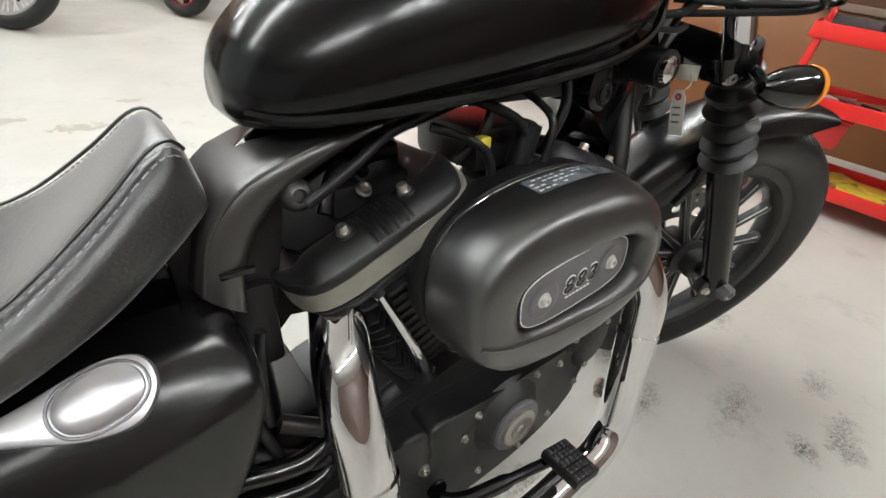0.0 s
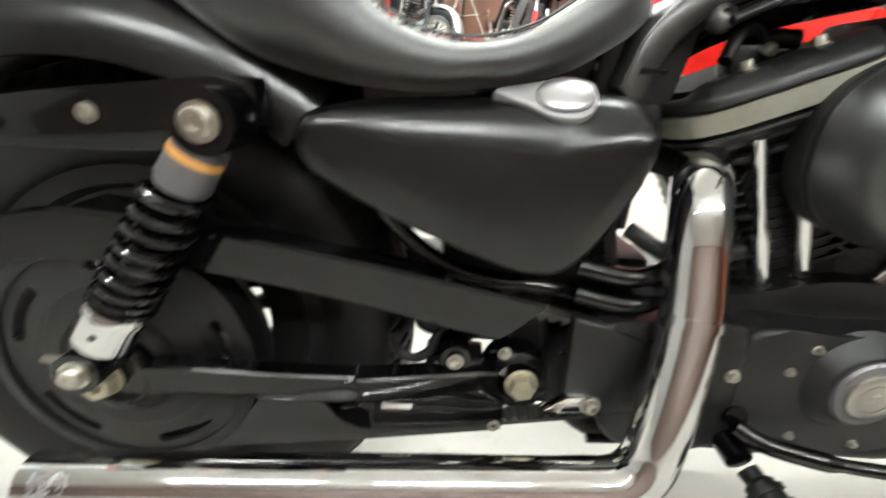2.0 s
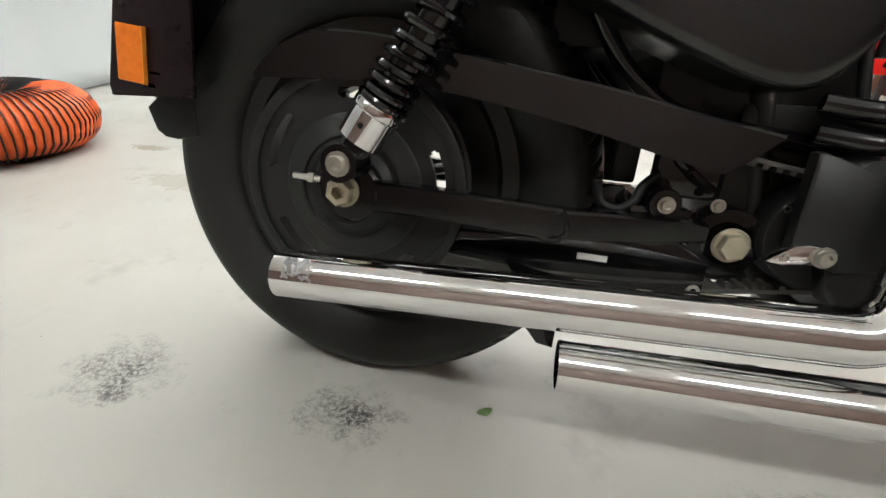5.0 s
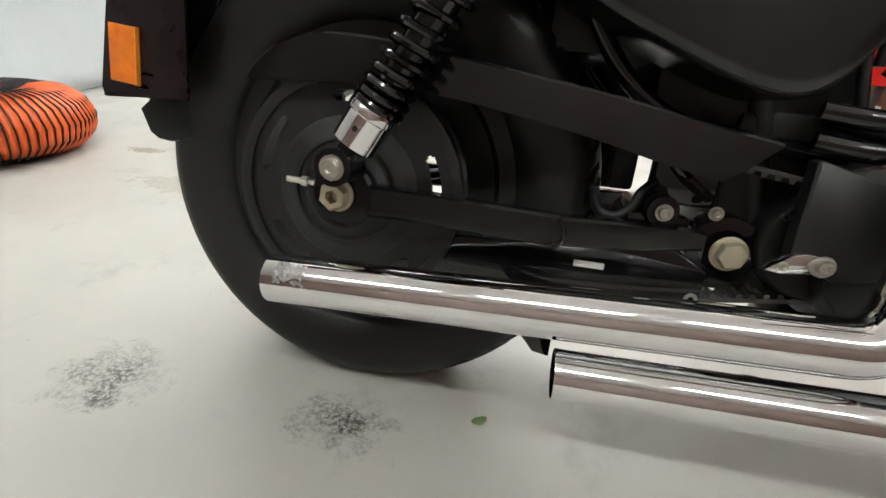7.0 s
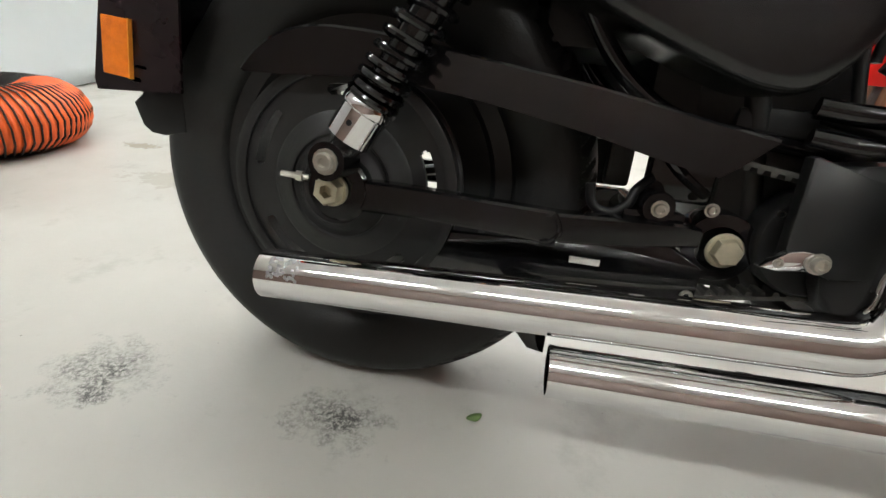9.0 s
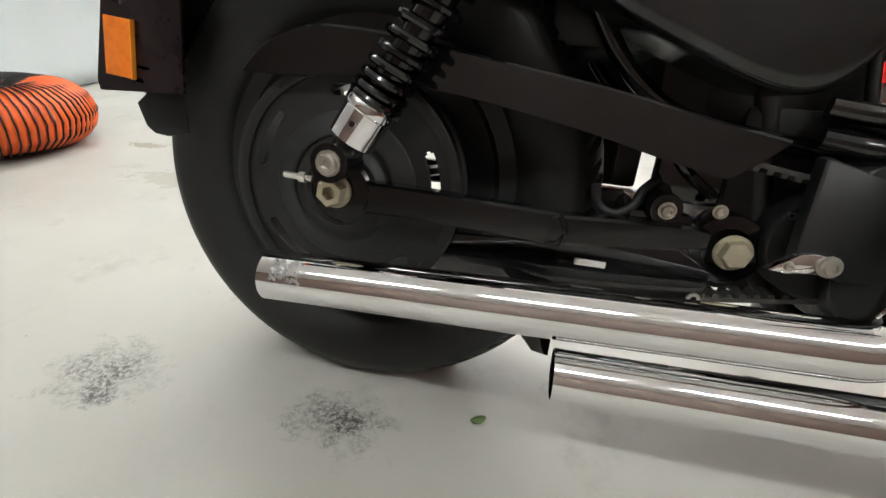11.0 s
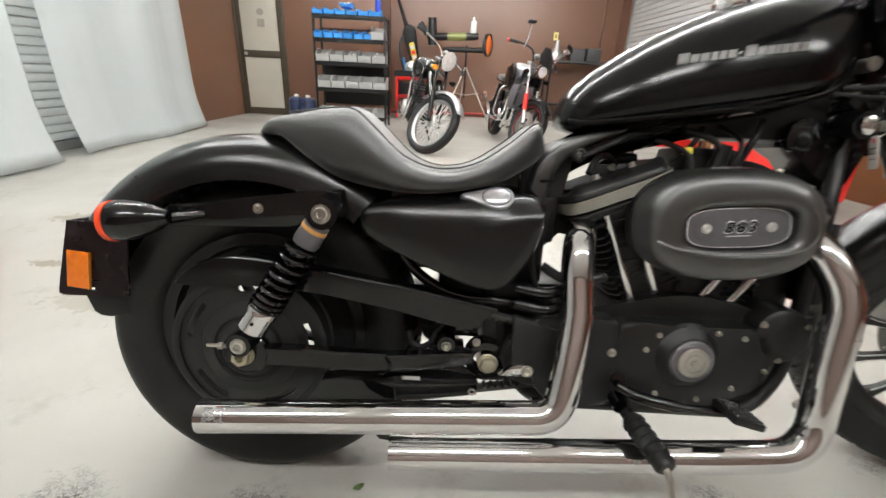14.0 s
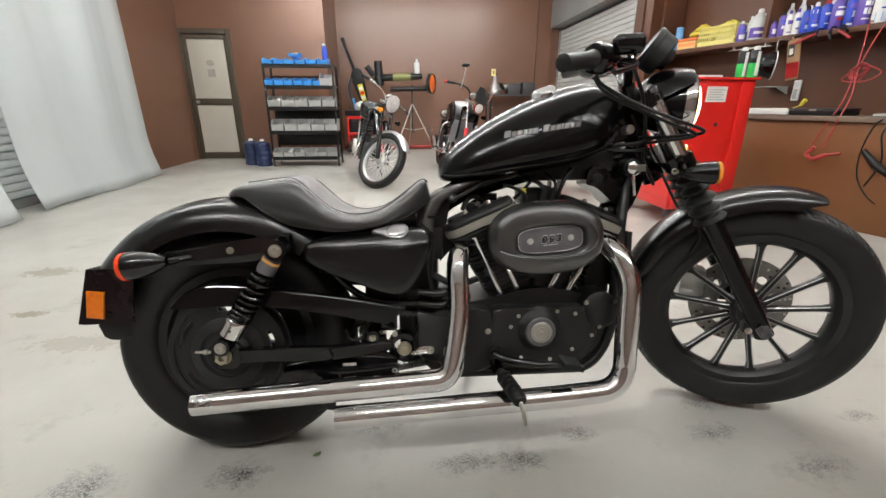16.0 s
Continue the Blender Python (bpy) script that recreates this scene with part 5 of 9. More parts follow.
    bolt(cb, at @ Vector((0.0, -0.002, 0.006)), (0, 0, 1), 0.006, 0.006)
    part("pushrod_clamp", cb, STEEL, top, "dull metal pushrod clamp")


cylinder(-1)
cylinder(1)
crank = B()
plate(crank, spline([(0.60, 0.40), (0.72, 0.43), (0.83, 0.45), (0.96, 0.43), (1.03, 0.38), (1.03, 0.30), (0.98, 0.235), (0.85, 0.205), (0.68, 0.205), (0.58, 0.24), (0.56, 0.32)], 5, True), -0.085, 0.10, 0.012)
part("crankcase", crank, WRINKLE, bike, "black crankcase")
cam_outline = plate(B(), spline([(0.70, 0.402), (0.80, 0.403), (0.90, 0.405), (0.955, 0.402), (0.985, 0.37), (0.992, 0.318), (0.95, 0.275), (0.90, 0.252), (0.83, 0.238), (0.75, 0.236), (0.698, 0.245), (0.697, 0.32)], 5, True), -0.130, -0.080, 0.008, 3)
cam_cover = part("cam_cover", cam_outline, POWDER, bike, "black cam cover with small bolts")
boss = B()
lathe(boss, [(0.066, -0.004), (0.056, 0.006), (0.047, 0.015), (0.044, 0.018), (0.042, 0.0185), (0.0, 0.0185)], (0.827, -0.128, 0.344), (0, -1, 0), 48)
part("derby_boss", boss, POWDER, cam_cover)
dp = B()
lathe(dp, [(0, 0.003), (0.038, 0.003), (0.041, 0.0), (0.041, -0.004), (0, -0.004)], (0.827, -0.1495, 0.344), (0, -1, 0), 48)
part("timer_plate", dp, GUNMETAL, cam_cover, "grey round timer plate")
dp = B()
lathe(dp, [(0, 0.006), (0.005, 0.006), (0.006, 0.004), (0.016, 0.0045), (0.0165, 0.0032), (0.018, 0.0032), (0.0185, 0.0045), (0.026, 0.005), (0.029, 0.003), (0.029, 0), (0, 0)], (0.827, -0.1525, 0.344), (0, -1, 0), 40)
part("timer_cap", dp, mat("brushed_steel_cap", (0.50, 0.48, 0.44), 0.35, metal=0.9), cam_cover, "brushed metal centre cap")
for x, z in ((0.770, 0.385), (0.749, 0.355), (0.878, 0.394), (0.929, 0.386), (0.978, 0.322), (0.923, 0.284), (0.860, 0.258), (0.779, 0.266)):
    part("cover_bolt", bolt(B(), (x, -0.129, z), (0, -1, 0), 0.0042, 0.006), STEEL, cam_cover)
sc = plate(B(), spline([(0.545, 0.404), (0.62, 0.408), (0.693, 0.402), (0.693, 0.32), (0.694, 0.240), (0.60, 0.232), (0.555, 0.255), (0.53, 0.33), (0.52, 0.385)], 4, True), -0.129, -0.080, 0.008, 3)
spc = part("sprocket_cover", sc, POWDER, bike, "black sprocket cover")
part("cover_bolt", bolt(B(), (0.686, -0.129, 0.345), (0, -1, 0), 0.0062, 0.007), STEEL, spc)
fl = plate(B(), [(0.495, 0.407), (0.500, 0.409), (0.564, 0.389), (0.615, 0.378), (0.620, 0.330), (0.600, 0.295), (0.548, 0.287), (0.499, 0.304)], -0.1345, -0.118, 0.003)
part("cover_flap", fl, POWDER, spc)
rc = B()
lathe(rc, [(0, 0.032), (0.046, 0.032), (0.052, 0.027), (0.053, 0.0), (0.053, -0.06), (0, -0.06)], (1.002, -0.098, 0.392), (0, -1, 0), 48)
oil = part("oil_pump_cover", rc, POWDER, bike, "round black end cover")
for a in (30, 150, 270):
    part("cover_bolt", bolt(B(), (1.0 + 0.046 * math.cos(radians(a)), -0.127, 0.392 + 0.046 * math.sin(radians(a))), (0, -1, 0), 0.005, 0.006), STEEL, oil)
sump = B()
box(sump, (0.60, -0.075, 0.185), (0.99, 0.075, 0.24), 0.02)
lathe(sump, [(0, 0.05), (0.034, 0.05), (0.038, 0.04), (0.038, -0.05), (0, -0.05)], (0.985, -0.03, 0.262), (0, -1, 0), 28)
part("sump", sump, WRINKLE, bike)

# A hose clip and its bolt in the pocket of the rear rocker cover.
clip = B()
box(clip, (0.640, -0.044, 0.660), (0.676, -0.018, 0.690), 0.004)
tube(clip, spline([(0.628, -0.05, 0.672), (0.645, -0.036, 0.700), (0.668, -0.024, 0.706), (0.690, -0.01, 0.690)], 5), 0.007, 10)
tube(clip, spline([(0.660, 0.0, 0.68), (0.70, 0.005, 0.702), (0.735, 0.002, 0.704)], 5), 0.011, 10)
clip_ob = part("hose_clip", clip, PLASTIC, bike, "black hose clip on the rocker cover")
part("clip_bolt", bolt(B(), (0.672, -0.045, 0.684), (0.1, -0.6, 0.8), 0.006, 0.008), STEEL, clip_ob)

# Air cleaner.
AC = (0.836, 0.601)


def air_cleaner():
    outer = ring_points(AC[0], AC[1], 0.147, 0.095, 96, 2.5, 4)
    slot = ring_points(AC[0] - 0.004, AC[1] + 0.001, 0.087, 0.036, 96, 3.4, 4.5)

    def mixed(y, f, s=1.0):
        return [Vector((o[0] + (q[0] - o[0]) * f, y, o[1] + (q[1] - o[1]) * f)) for o, q in zip([(AC[0] + (p[0] - AC[0]) * s, AC[1] + (p[1] - AC[1]) * s) for p in outer], slot)]

    back = B()
    loft(back, [mixed(-0.080, 0, 0.90), mixed(-0.084, 0, 0.965), mixed(-0.092, 0, 0.985), mixed(-0.110, 0, 0.992), mixed(-0.1145, 0, 0.985), mixed(-0.115, 0, 0.945)])
    ac = part("air_cleaner", back, POWDER, bike, "oval black air cleaner with a numbered plate")
    gk = B()
    loft(gk, [mixed(-0.1150, 0, 0.955), mixed(-0.1175, 0, 0.970), mixed(-0.1200, 0, 0.972), mixed(-0.1215, 0, 0.955)])
    part("gasket", gk, CHROME, ac, "thin bright gasket line")
    cv = B()
    loft(cv, [mixed(-0.1235, 0, 0.960), mixed(-0.1250, 0, 0.998), mixed(-0.1290, 0, 1.008), mixed(-0.1325, 0, 1.0), mixed(-0.142, 0, 0.998), mixed(-0.160, 0, 0.986), mixed(-0.177, 0, 0.958), mixed(-0.191, 0, 0.915), mixed(-0.202, 0.0, 0.858), mixed(-0.208, 0.15, 0.83),
              mixed(-0.2110, 0.42, 0.84), mixed(-0.2122, 0.66, 0.9), mixed(-0.2115, 0.84, 0.97), mixed(-0.209, 0.92), mixed(-0.203, 0.97), mixed(-0.195, 1.0), mixed(-0.186, 1.0)])
    # The front swells less at its rear end, so that the recess round the plate deepens forwards.
    for v in cv.verts:
        if v.co.y < -0.190:
            v.co.y = -0.190 + (v.co.y + 0.190) * (0.25 + 0.75 * max(0.0, min(1.0, (v.co.x - 0.74) / 0.19)))
    part("cover", cv, AIR_PAINT, ac, "satin black oval cover", smooth=50)
    bd = B()
    inner = [(AC[0] - 0.004 + (p[0] - AC[0] + 0.004) * 0.95, AC[1] + 0.001 + (p[1] - AC[1] - 0.001) * 0.88) for p in slot]
    plate(bd, inner, -0.1925, -0.186, 0.0012)
    badge = part("badge", bd, GUNMETAL, ac, "gunmetal plate with raised numerals")
    rim_line = B()
    tube(rim_line, [Vector((p[0], -0.1922, p[1])) for p in inner + inner[:1]], 0.0007, 6)
    part("badge_edge", rim_line, LETTER, badge)
    for x, z in ((0.780, 0.598), (0.884, 0.606)):
        dish = B()
        lathe(dish, [(0.021, 0.0012), (0.017, 0.0024), (0.010, 0.0012), (0, 0.0012)], (x, -0.192, z), (0, -1, 0), 28)
        part("bolt_dish", dish, GUNMETAL, badge)
        part("badge_bolt", bolt(B(), (x, -0.1925, z), (0, -1, 0), 0.0062, 0.0055), BRIGHT_BOLT, badge)
    face = Matrix.Translation((0.833, -0.1932, 0.6025)) @ Matrix.Rotation(radians(-5.5), 4, "Y") @ Matrix.Rotation(radians(90), 4, "X")
    for k, ch in enumerate("883"):
        at = face @ Matrix.Translation((0.0185 * (k - 1), 0, 0))
        words("numeral_outline", ch, 0.0305, at @ Matrix.Diagonal((1.12, 0.98, 1, 1)), LETTER, badge, 0.0004, 0.18)
        words("numeral", ch, 0.0295, at @ Matrix.Translation((0, 0, 0.0006)) @ Matrix.Diagonal((1.05, 0.88, 1, 1)), GLOSS, badge, 0.0004, 0.18)
    for k in range(7):
        b = B()
        box(b, (0.814 + 0.0056 * k, -0.1935, 0.5865 + 0.0005 * k), (0.818 + 0.0056 * k, -0.1925, 0.5880 + 0.0005 * k))
        part("small_print_bar", b, LETTER, badge, smooth=0)


air_cleaner()
cover_ob = bpy.data.objects["cover"]
probe = B()
probe.from_mesh(cover_ob.data)
cover_tree = BVHTree.FromBMesh(probe)
probe.free()
st = B()
grid = []
for i in range(13):
    col = []
    for j in range(5):
        x, y = 0.795 + 0.0115 * i, -0.132 - 0.0070 * j
        hit = cover_tree.ray_cast(Vector((x, y, 1.0)), Vector((0, 0, -1)))[0]
        col.append(st.verts.new(hit + Vector((0, 0, 0.0006))))
    grid.append(col)
for i in range(12):
    for j in range(4):
        st.faces.new((grid[i][j], grid[i + 1][j], grid[i + 1][j + 1], grid[i][j + 1]))
crease = B()
ridge = []
for x, z in spline([(0.706, 0.573), (0.74, 0.562), (0.80, 0.556), (0.87, 0.560), (0.925, 0.572), (0.948, 0.597), (0.944, 0.625), (0.925, 0.643)], 6):
    hit = cover_tree.ray_cast(Vector((x, -1.0, z)), Vector((0, 1, 0)))[0]
    if hit:
        ridge.append(hit + Vector((0, 0.0012, 0)))
tube(crease, ridge, 0.0034, 8)
part("pressed_ridge", crease, AIR_PAINT, bpy.data.objects["air_cleaner"])
sticker = part("worn_label", st, mat("worn_label_film", (0.07, 0.085, 0.105), 0.25, var=0.5, scale=70, coat=0.5, tint=(0.30, 0.33, 0.38)), bpy.data.objects["air_cleaner"], "worn bluish label with faded print", smooth=80)
for j in range(4):
    for i in range(11 - j * 2):
        if (i * 7 + j * 3) % 5 == 0:
            continue
        x, y = 0.798 + 0.0085 * i, -0.1345 - 0.0065 * j
        b = B()
        q = [cover_tree.ray_cast(Vector((x + a, y + c, 1.0)), Vector((0, 0, -1)))[0] + Vector((0, 0, 0.0009)) for a, c in ((0, 0), (0.006, 0), (0.006, -0.0022), (0, -0.0022))]
        b.faces.new([b.verts.new(v) for v in q])
        part("label_print_bar", b, LETTER, sticker, smooth=0)

# Exhausts.


def exhaust(path, tip_r, label, rad=0.075):
    bm = B()
    pts = fillet(path, rad, 9)
    tube(bm, pts, 0.0295, 32, hollow=0.93)
    return part("exhaust_pipe", bm, CHROME, bike, label, smooth=50)


ex1 = exhaust([(0.632, -0.05, 0.580), (0.607, -0.108, 0.540), (0.604, -0.126, 0.50), (0.606, -0.150, 0.425), (0.592, -0.176, 0.33), (0.577, -0.191, 0.243), (0.40, -0.192, 0.235), (-0.062, -0.192, 0.213)], 0.031, "chrome straight exhaust pipe")
ex2 = exhaust([(0.995, -0.07, 0.590), (1.030, -0.135, 0.562), (1.060, -0.168, 0.49), (1.046, -0.185, 0.188), (0.90, -0.190, 0.178), (0.279, -0.190, 0.153)], 0.031, "chrome exhaust pipe with two bends")
# Heat shield seams and clamps.
for p, a, b, ex in (((0, 0, 0), (0.6055, -0.1495, 0.428), (0.6045, -0.1525, 0.418), ex1), ((0, 0, 0), (1.0568, -0.1717, 0.42), (1.0563, -0.1722, 0.41), ex2)):
    c = B()
    tube(c, [a, b], 0.0308, 28)
    part("pipe_collar", c, CHROME, ex)
em = B()
rnd = random.Random(5)
for k in range(60):
    x, a = -0.045 + rnd.uniform(0, 0.036), radians(rnd.uniform(12, 62))
    o = Vector((x, -0.192 - 0.0296 * math.cos(a), 0.2143 + 0.0296 * math.sin(a)))
    lathe(em, [(0, 0.0012), (0.0016, 0.0008), (0.0022, 0)], o, (0, -math.cos(a), math.sin(a)), 6)
part("pipe_emblem", em, SILVER, ex1, "small embossed silver emblem", kind="stuff")
for at in ((1.055, -0.140, 0.262), (0.955, -0.145, 0.158)):
    c = B()
    lathe(c, [(0, 0.016), (0.006, 0.016), (0.008, 0.012), (0.008, 0.0), (0.011, 0.0), (0.011, -0.02), (0, -0.02)], at, (-1, -0.3, 0), 12)
    part("clamp_bolt", c, STEEL, ex2)
hang = plate(B(), [(0.20, 0.222), (0.275, 0.205), (0.275, 0.155), (0.255, 0.158)], -0.160, -0.150, 0.002)
part("pipe_hanger", hang, GLOSS, bike, "black pipe hanger")

# Foot controls.
fp = B()
tube(fp, [(0.705, -0.11, 0.258), (0.708, -0.155, 0.248)], 0.016, 14)
part("peg_mount", fp, GLOSS, bike)
pg = B()
A0, A1 = Vector((0.712, -0.165, 0.245)), Vector((0.742, -0.270, 0.212))
tube(pg, [A0, A0.lerp(A1, 0.1), A0.lerp(A1, 0.14), A0.lerp(A1, 0.9), A0.lerp(A1, 0.95), A1], [0.012, 0.012, 0.0165, 0.0185, 0.019, 0.015], 16)
peg = part("foot_peg", pg, RUBBER, bike, "black rubber foot peg")
tip = B()
d = (A1 - A0).normalized()
tube(tip, [A1 - d * 0.01, A1 + Vector((0.002, -0.006, -0.012)), A1 + Vector((0.008, -0.016, -0.052))], [0.006, 0.006, 0.005], 12)
part("peg_feeler", tip, STEEL, peg, "bare steel peg feeler")
for k in range(5):
    g = B()
    o = A0.lerp(A1, 0.22 + 0.14 * k)
    tube(g, [o - d * 0.003, o + d * 0.003], 0.0205, 16)
    part("peg_ridge", g, RUBBER, peg)
lev = B()
tube(lev, spline([(0.700, -0.140, 0.284), (0.73, -0.155, 0.273), (0.80, -0.165, 0.261), (0.850, -0.175, 0.262), (0.886, -0.185, 0.266)], 5), [0.011] * 11 + [0.008] * 10, 12)
lever = part("brake_pedal", lev, GLOSS, bike, "gloss black brake pedal")
pad = B()
box(pad, (-0.028, -0.032, -0.007), (0.028, 0.032, 0.007), 0.004)
pm = pose(0.888, -0.205, 0.276, 0, 14, 0)
pd = part("pedal_pad", moved(pad, pm), RUBBER, lever, "ribbed rubber pedal pad")
for i in range(5):
    for j in range(5):
        n = B()
        box(n, (-0.024 + 0.010 * i, -0.028 + 0.012 * j, 0.006), (-0.017 + 0.010 * i, -0.020 + 0.012 * j, 0.0095), 0.001, 1)
        part("pad_rib", moved(n, pm), DARK, pd)
link = B()
bar(link, (0.705, -0.11, 0.285), (0.705, -0.135, 0.292), 0.014, 14)
bar(link, (0.55, -0.105, 0.222), (0.70, -0.105, 0.228), 0.006, 10)
part("brake_linkage", link, GLOSS, bike)
stand = B()
tube(stand, spline([(0.62, 0.11, 0.20), (0.66, 0.19, 0.12), (0.68, 0.235, 0.052)], 4), 0.012, 12)
part("side_stand", stand, GLOSS, bike)
bk = plate(B(), [(0.540, 0.60), (0.575, 0.590), (0.580, 0.64), (0.592, 0.68), (0.600, 0.715), (0.58, 0.71), (0.550, 0.68)], -0.05, 0.05, 0.004)
part("oil_filler_panel", bk, PLASTIC, bike)
# Inner fender panel behind the rear cylinder, wiring and hoses.
arch = B()
rings = []
for a in range(0, 11):
    t = a / 10
    p = spline([(0.514, 0.640), (0.520, 0.662), (0.530, 0.690), (0.560, 0.722), (0.620, 0.744), (0.680, 0.756)], 2)[a]
    q = spline([(0.553, 0.606), (0.556, 0.634), (0.566, 0.664), (0.588, 0.695), (0.635, 0.722), (0.680, 0.742)], 2)[a]
    w = 0.078
    q = (q[0] - 0.008, q[1] + 0.006)
    r_ = lambda f, yy: Vector((p[0] + (q[0] - p[0]) * f, yy, p[1] + (q[1] - p[1]) * f))
    rings.append([r_(-0.10, w * 0.6), r_(-0.12, -w * 0.5), r_(-0.08, -w * 0.8), r_(0.02, -w * 0.97), r_(0.2, -w * 1.02), r_(0.45, -w * 1.04), r_(0.7, -w * 1.03), r_(0.93, -w * 0.99), r_(1.0, -w * 0.94), r_(1.0, w * 0.8)])
loft(arch, rings)
part("inner_cover", arch, SATIN, bike, "satin black arched inner cover", smooth=60)
part("cover_boss", lathe(B(), [(0, 0.003), (0.0045, 0.003), (0.006, 0.007), (0.009, 0.006), (0.013, 0.0), (0.014, -0.006), (0, -0.006)], (0.598, -0.079, 0.706), (0, -1, 0.2), 20), SATIN, bike)
part("cover_slot", box(B(), (0.530, -0.0835, 0.652), (0.556, -0.080, 0.658), 0.001, m=Matrix.Identity(4)), GLOSS, bike, "narrow slot in the inner cover")
flange = B()
tube(flange, [Vector((p[0], -0.076, p[1])) for p in spline([(0.517, 0.640), (0.523, 0.662), (0.533, 0.689), (0.562, 0.720), (0.618, 0.741)], 4)], 0.0022, 8)
part("cover_flange", flange, SATIN, bike)
for pts, r in (([(0.600, -0.092, 0.702), (0.64, -0.088, 0.722), (0.68, -0.078, 0.742), (0.72, -0.07, 0.752), (0.78, -0.06, 0.768)], 0.0048), ([(0.548, -0.09, 0.60), (0.540, -0.095, 0.56), (0.538, -0.095, 0.50)], 0.005),
               ([(0.53, -0.085, 0.58), (0.526, -0.09, 0.52), (0.540, -0.095, 0.45)], 0.006), ([(0.545, -0.1, 0.50), (0.60, -0.115, 0.475), (0.66, -0.115, 0.49)], 0.009), ([(0.52, -0.08, 0.45), (0.58, -0.11, 0.435), (0.64, -0.10, 0.44)], 0.010),
               ([(0.74, -0.06, 0.74), (0.79, -0.085, 0.715), (0.80, -0.09, 0.66)], 0.005), ([(0.80, -0.05, 0.76), (0.84, -0.085, 0.735), (0.86, -0.08, 0.68)], 0.006), ([(0.86, -0.05, 0.77), (0.875, -0.095, 0.74), (0.862, -0.10, 0.69)], 0.0045),
               ([(0.83, -0.05, 0.765), (0.80, -0.07, 0.73), (0.77, -0.06, 0.70)], 0.005), ([(0.93, -0.06, 0.78), (0.90, -0.09, 0.75), (0.885, -0.08, 0.70)], 0.006), ([(1.04, -0.08, 0.84), (1.10, -0.09, 0.845), (1.15, -0.09, 0.86)], 0.005),
               ([(1.02, -0.085, 0.83), (1.08, -0.095, 0.825), (1.14, -0.08, 0.83)], 0.004)):
    w = B()
    tube(w, spline(pts, 6), r, 10)
    part("hose", w, PLASTIC, bike)
yc = B()
box(yc, (0.785, -0.085, 0.715), (0.798, -0.072, 0.728), 0.002)
part("yellow_connector", yc, YELLOW, bike, "yellow wiring connector")
inj = B()
tube(inj, [(0.855, -0.085, 0.735), (0.845, -0.08, 0.69)], [0.012, 0.015], 14)
box(inj, (0.80, -0.06, 0.68), (0.90, 0.06, 0.73), 0.012)
part("intake_body", inj, PLASTIC, bike)
rear_hose = B()
for z, y in ((0.455, -0.10), (0.425, -0.105)):
    tube(rear_hose, spline([(0.50, y, z), (0.56, y - 0.012, z - 0.005), (0.61, y, z + 0.012)], 5), 0.011, 12)
part("rubber_hose", rear_hose, GLOSS, bike)
reg = part("regulator", box(B(), (1.065, -0.06, 0.44), (1.10, 0.06, 0.60), 0.006), PLASTIC, bike, "black finned regulator")
for k in range(6):
    part("regulator_fin", box(B(), (1.101, -0.06 + 0.021 * k, 0.44), (1.118, -0.052 + 0.021 * k, 0.60), 0.001), PLASTIC, reg)
lt = B()
box(lt, (1.068, -0.0825, 0.545), (1.078, -0.0805, 0.60), 0.001)
part("frame_label", lt, PAPER, bike)
for name, lo, hi, edge in (("rear_engine_mount", (0.445, -0.062, 0.235), (0.60, 0.075, 0.455), 0.012), ("oil_tank", (0.40, -0.055, 0.43), (0.56, 0.07, 0.56), 0.02),
                           ("starter_case", (0.535, -0.06, 0.535), (0.572, 0.06, 0.625), 0.008), ("wiring_box", (0.50, -0.05, 0.60), (0.545, 0.05, 0.70), 0.01)):
    part(name, box(B(), lo, hi, edge), PLASTIC, bike)
bat = B()
box(bat, (0.352, -0.05, 0.395), (0.46, 0.10, 0.58), 0.01)
box(bat, (0.22, -0.05, 0.50), (0.352, 0.10, 0.58), 0.01)
part("battery_box", bat, PLASTIC, bike)
cal = B()
box(cal, (0.29, 0.07, 0.33), (0.37, 0.13, 0.40), 0.012)
part("rear_caliper", cal, PLASTIC, bike)
far = plate(B(), [(0.20, 0.445), (0.26, 0.434), (0.40, 0.430), (0.43, 0.50), (0.40, 0.56), (0.20, 0.56)], 0.092, 0.110, 0.004)
part("far_frame_plate", far, POWDER, bike)
bowl = lathe(B(), [(0.0, -0.012), (0.024, -0.010), (0.031, 0.0), (0.034, 0.004), (0.036, 0.002), (0.033, -0.006), (0.026, -0.014), (0.0, -0.016)], (0.352, 0.055, 0.300), (-0.1, -0.55, 0.8), 36)
part("drain_dish", bowl, SLAT, bike, "bright round dish behind the swingarm")
anch = B()
box(anch, (0.366, -0.075, 0.338), (0.440, -0.045, 0.415), 0.007)
tube(anch, spline([(0.372, -0.08, 0.40), (0.40, -0.085, 0.372), (0.43, -0.08, 0.352)], 5), 0.006, 8)
part("brake_line_block", anch, GLOSS, bike)

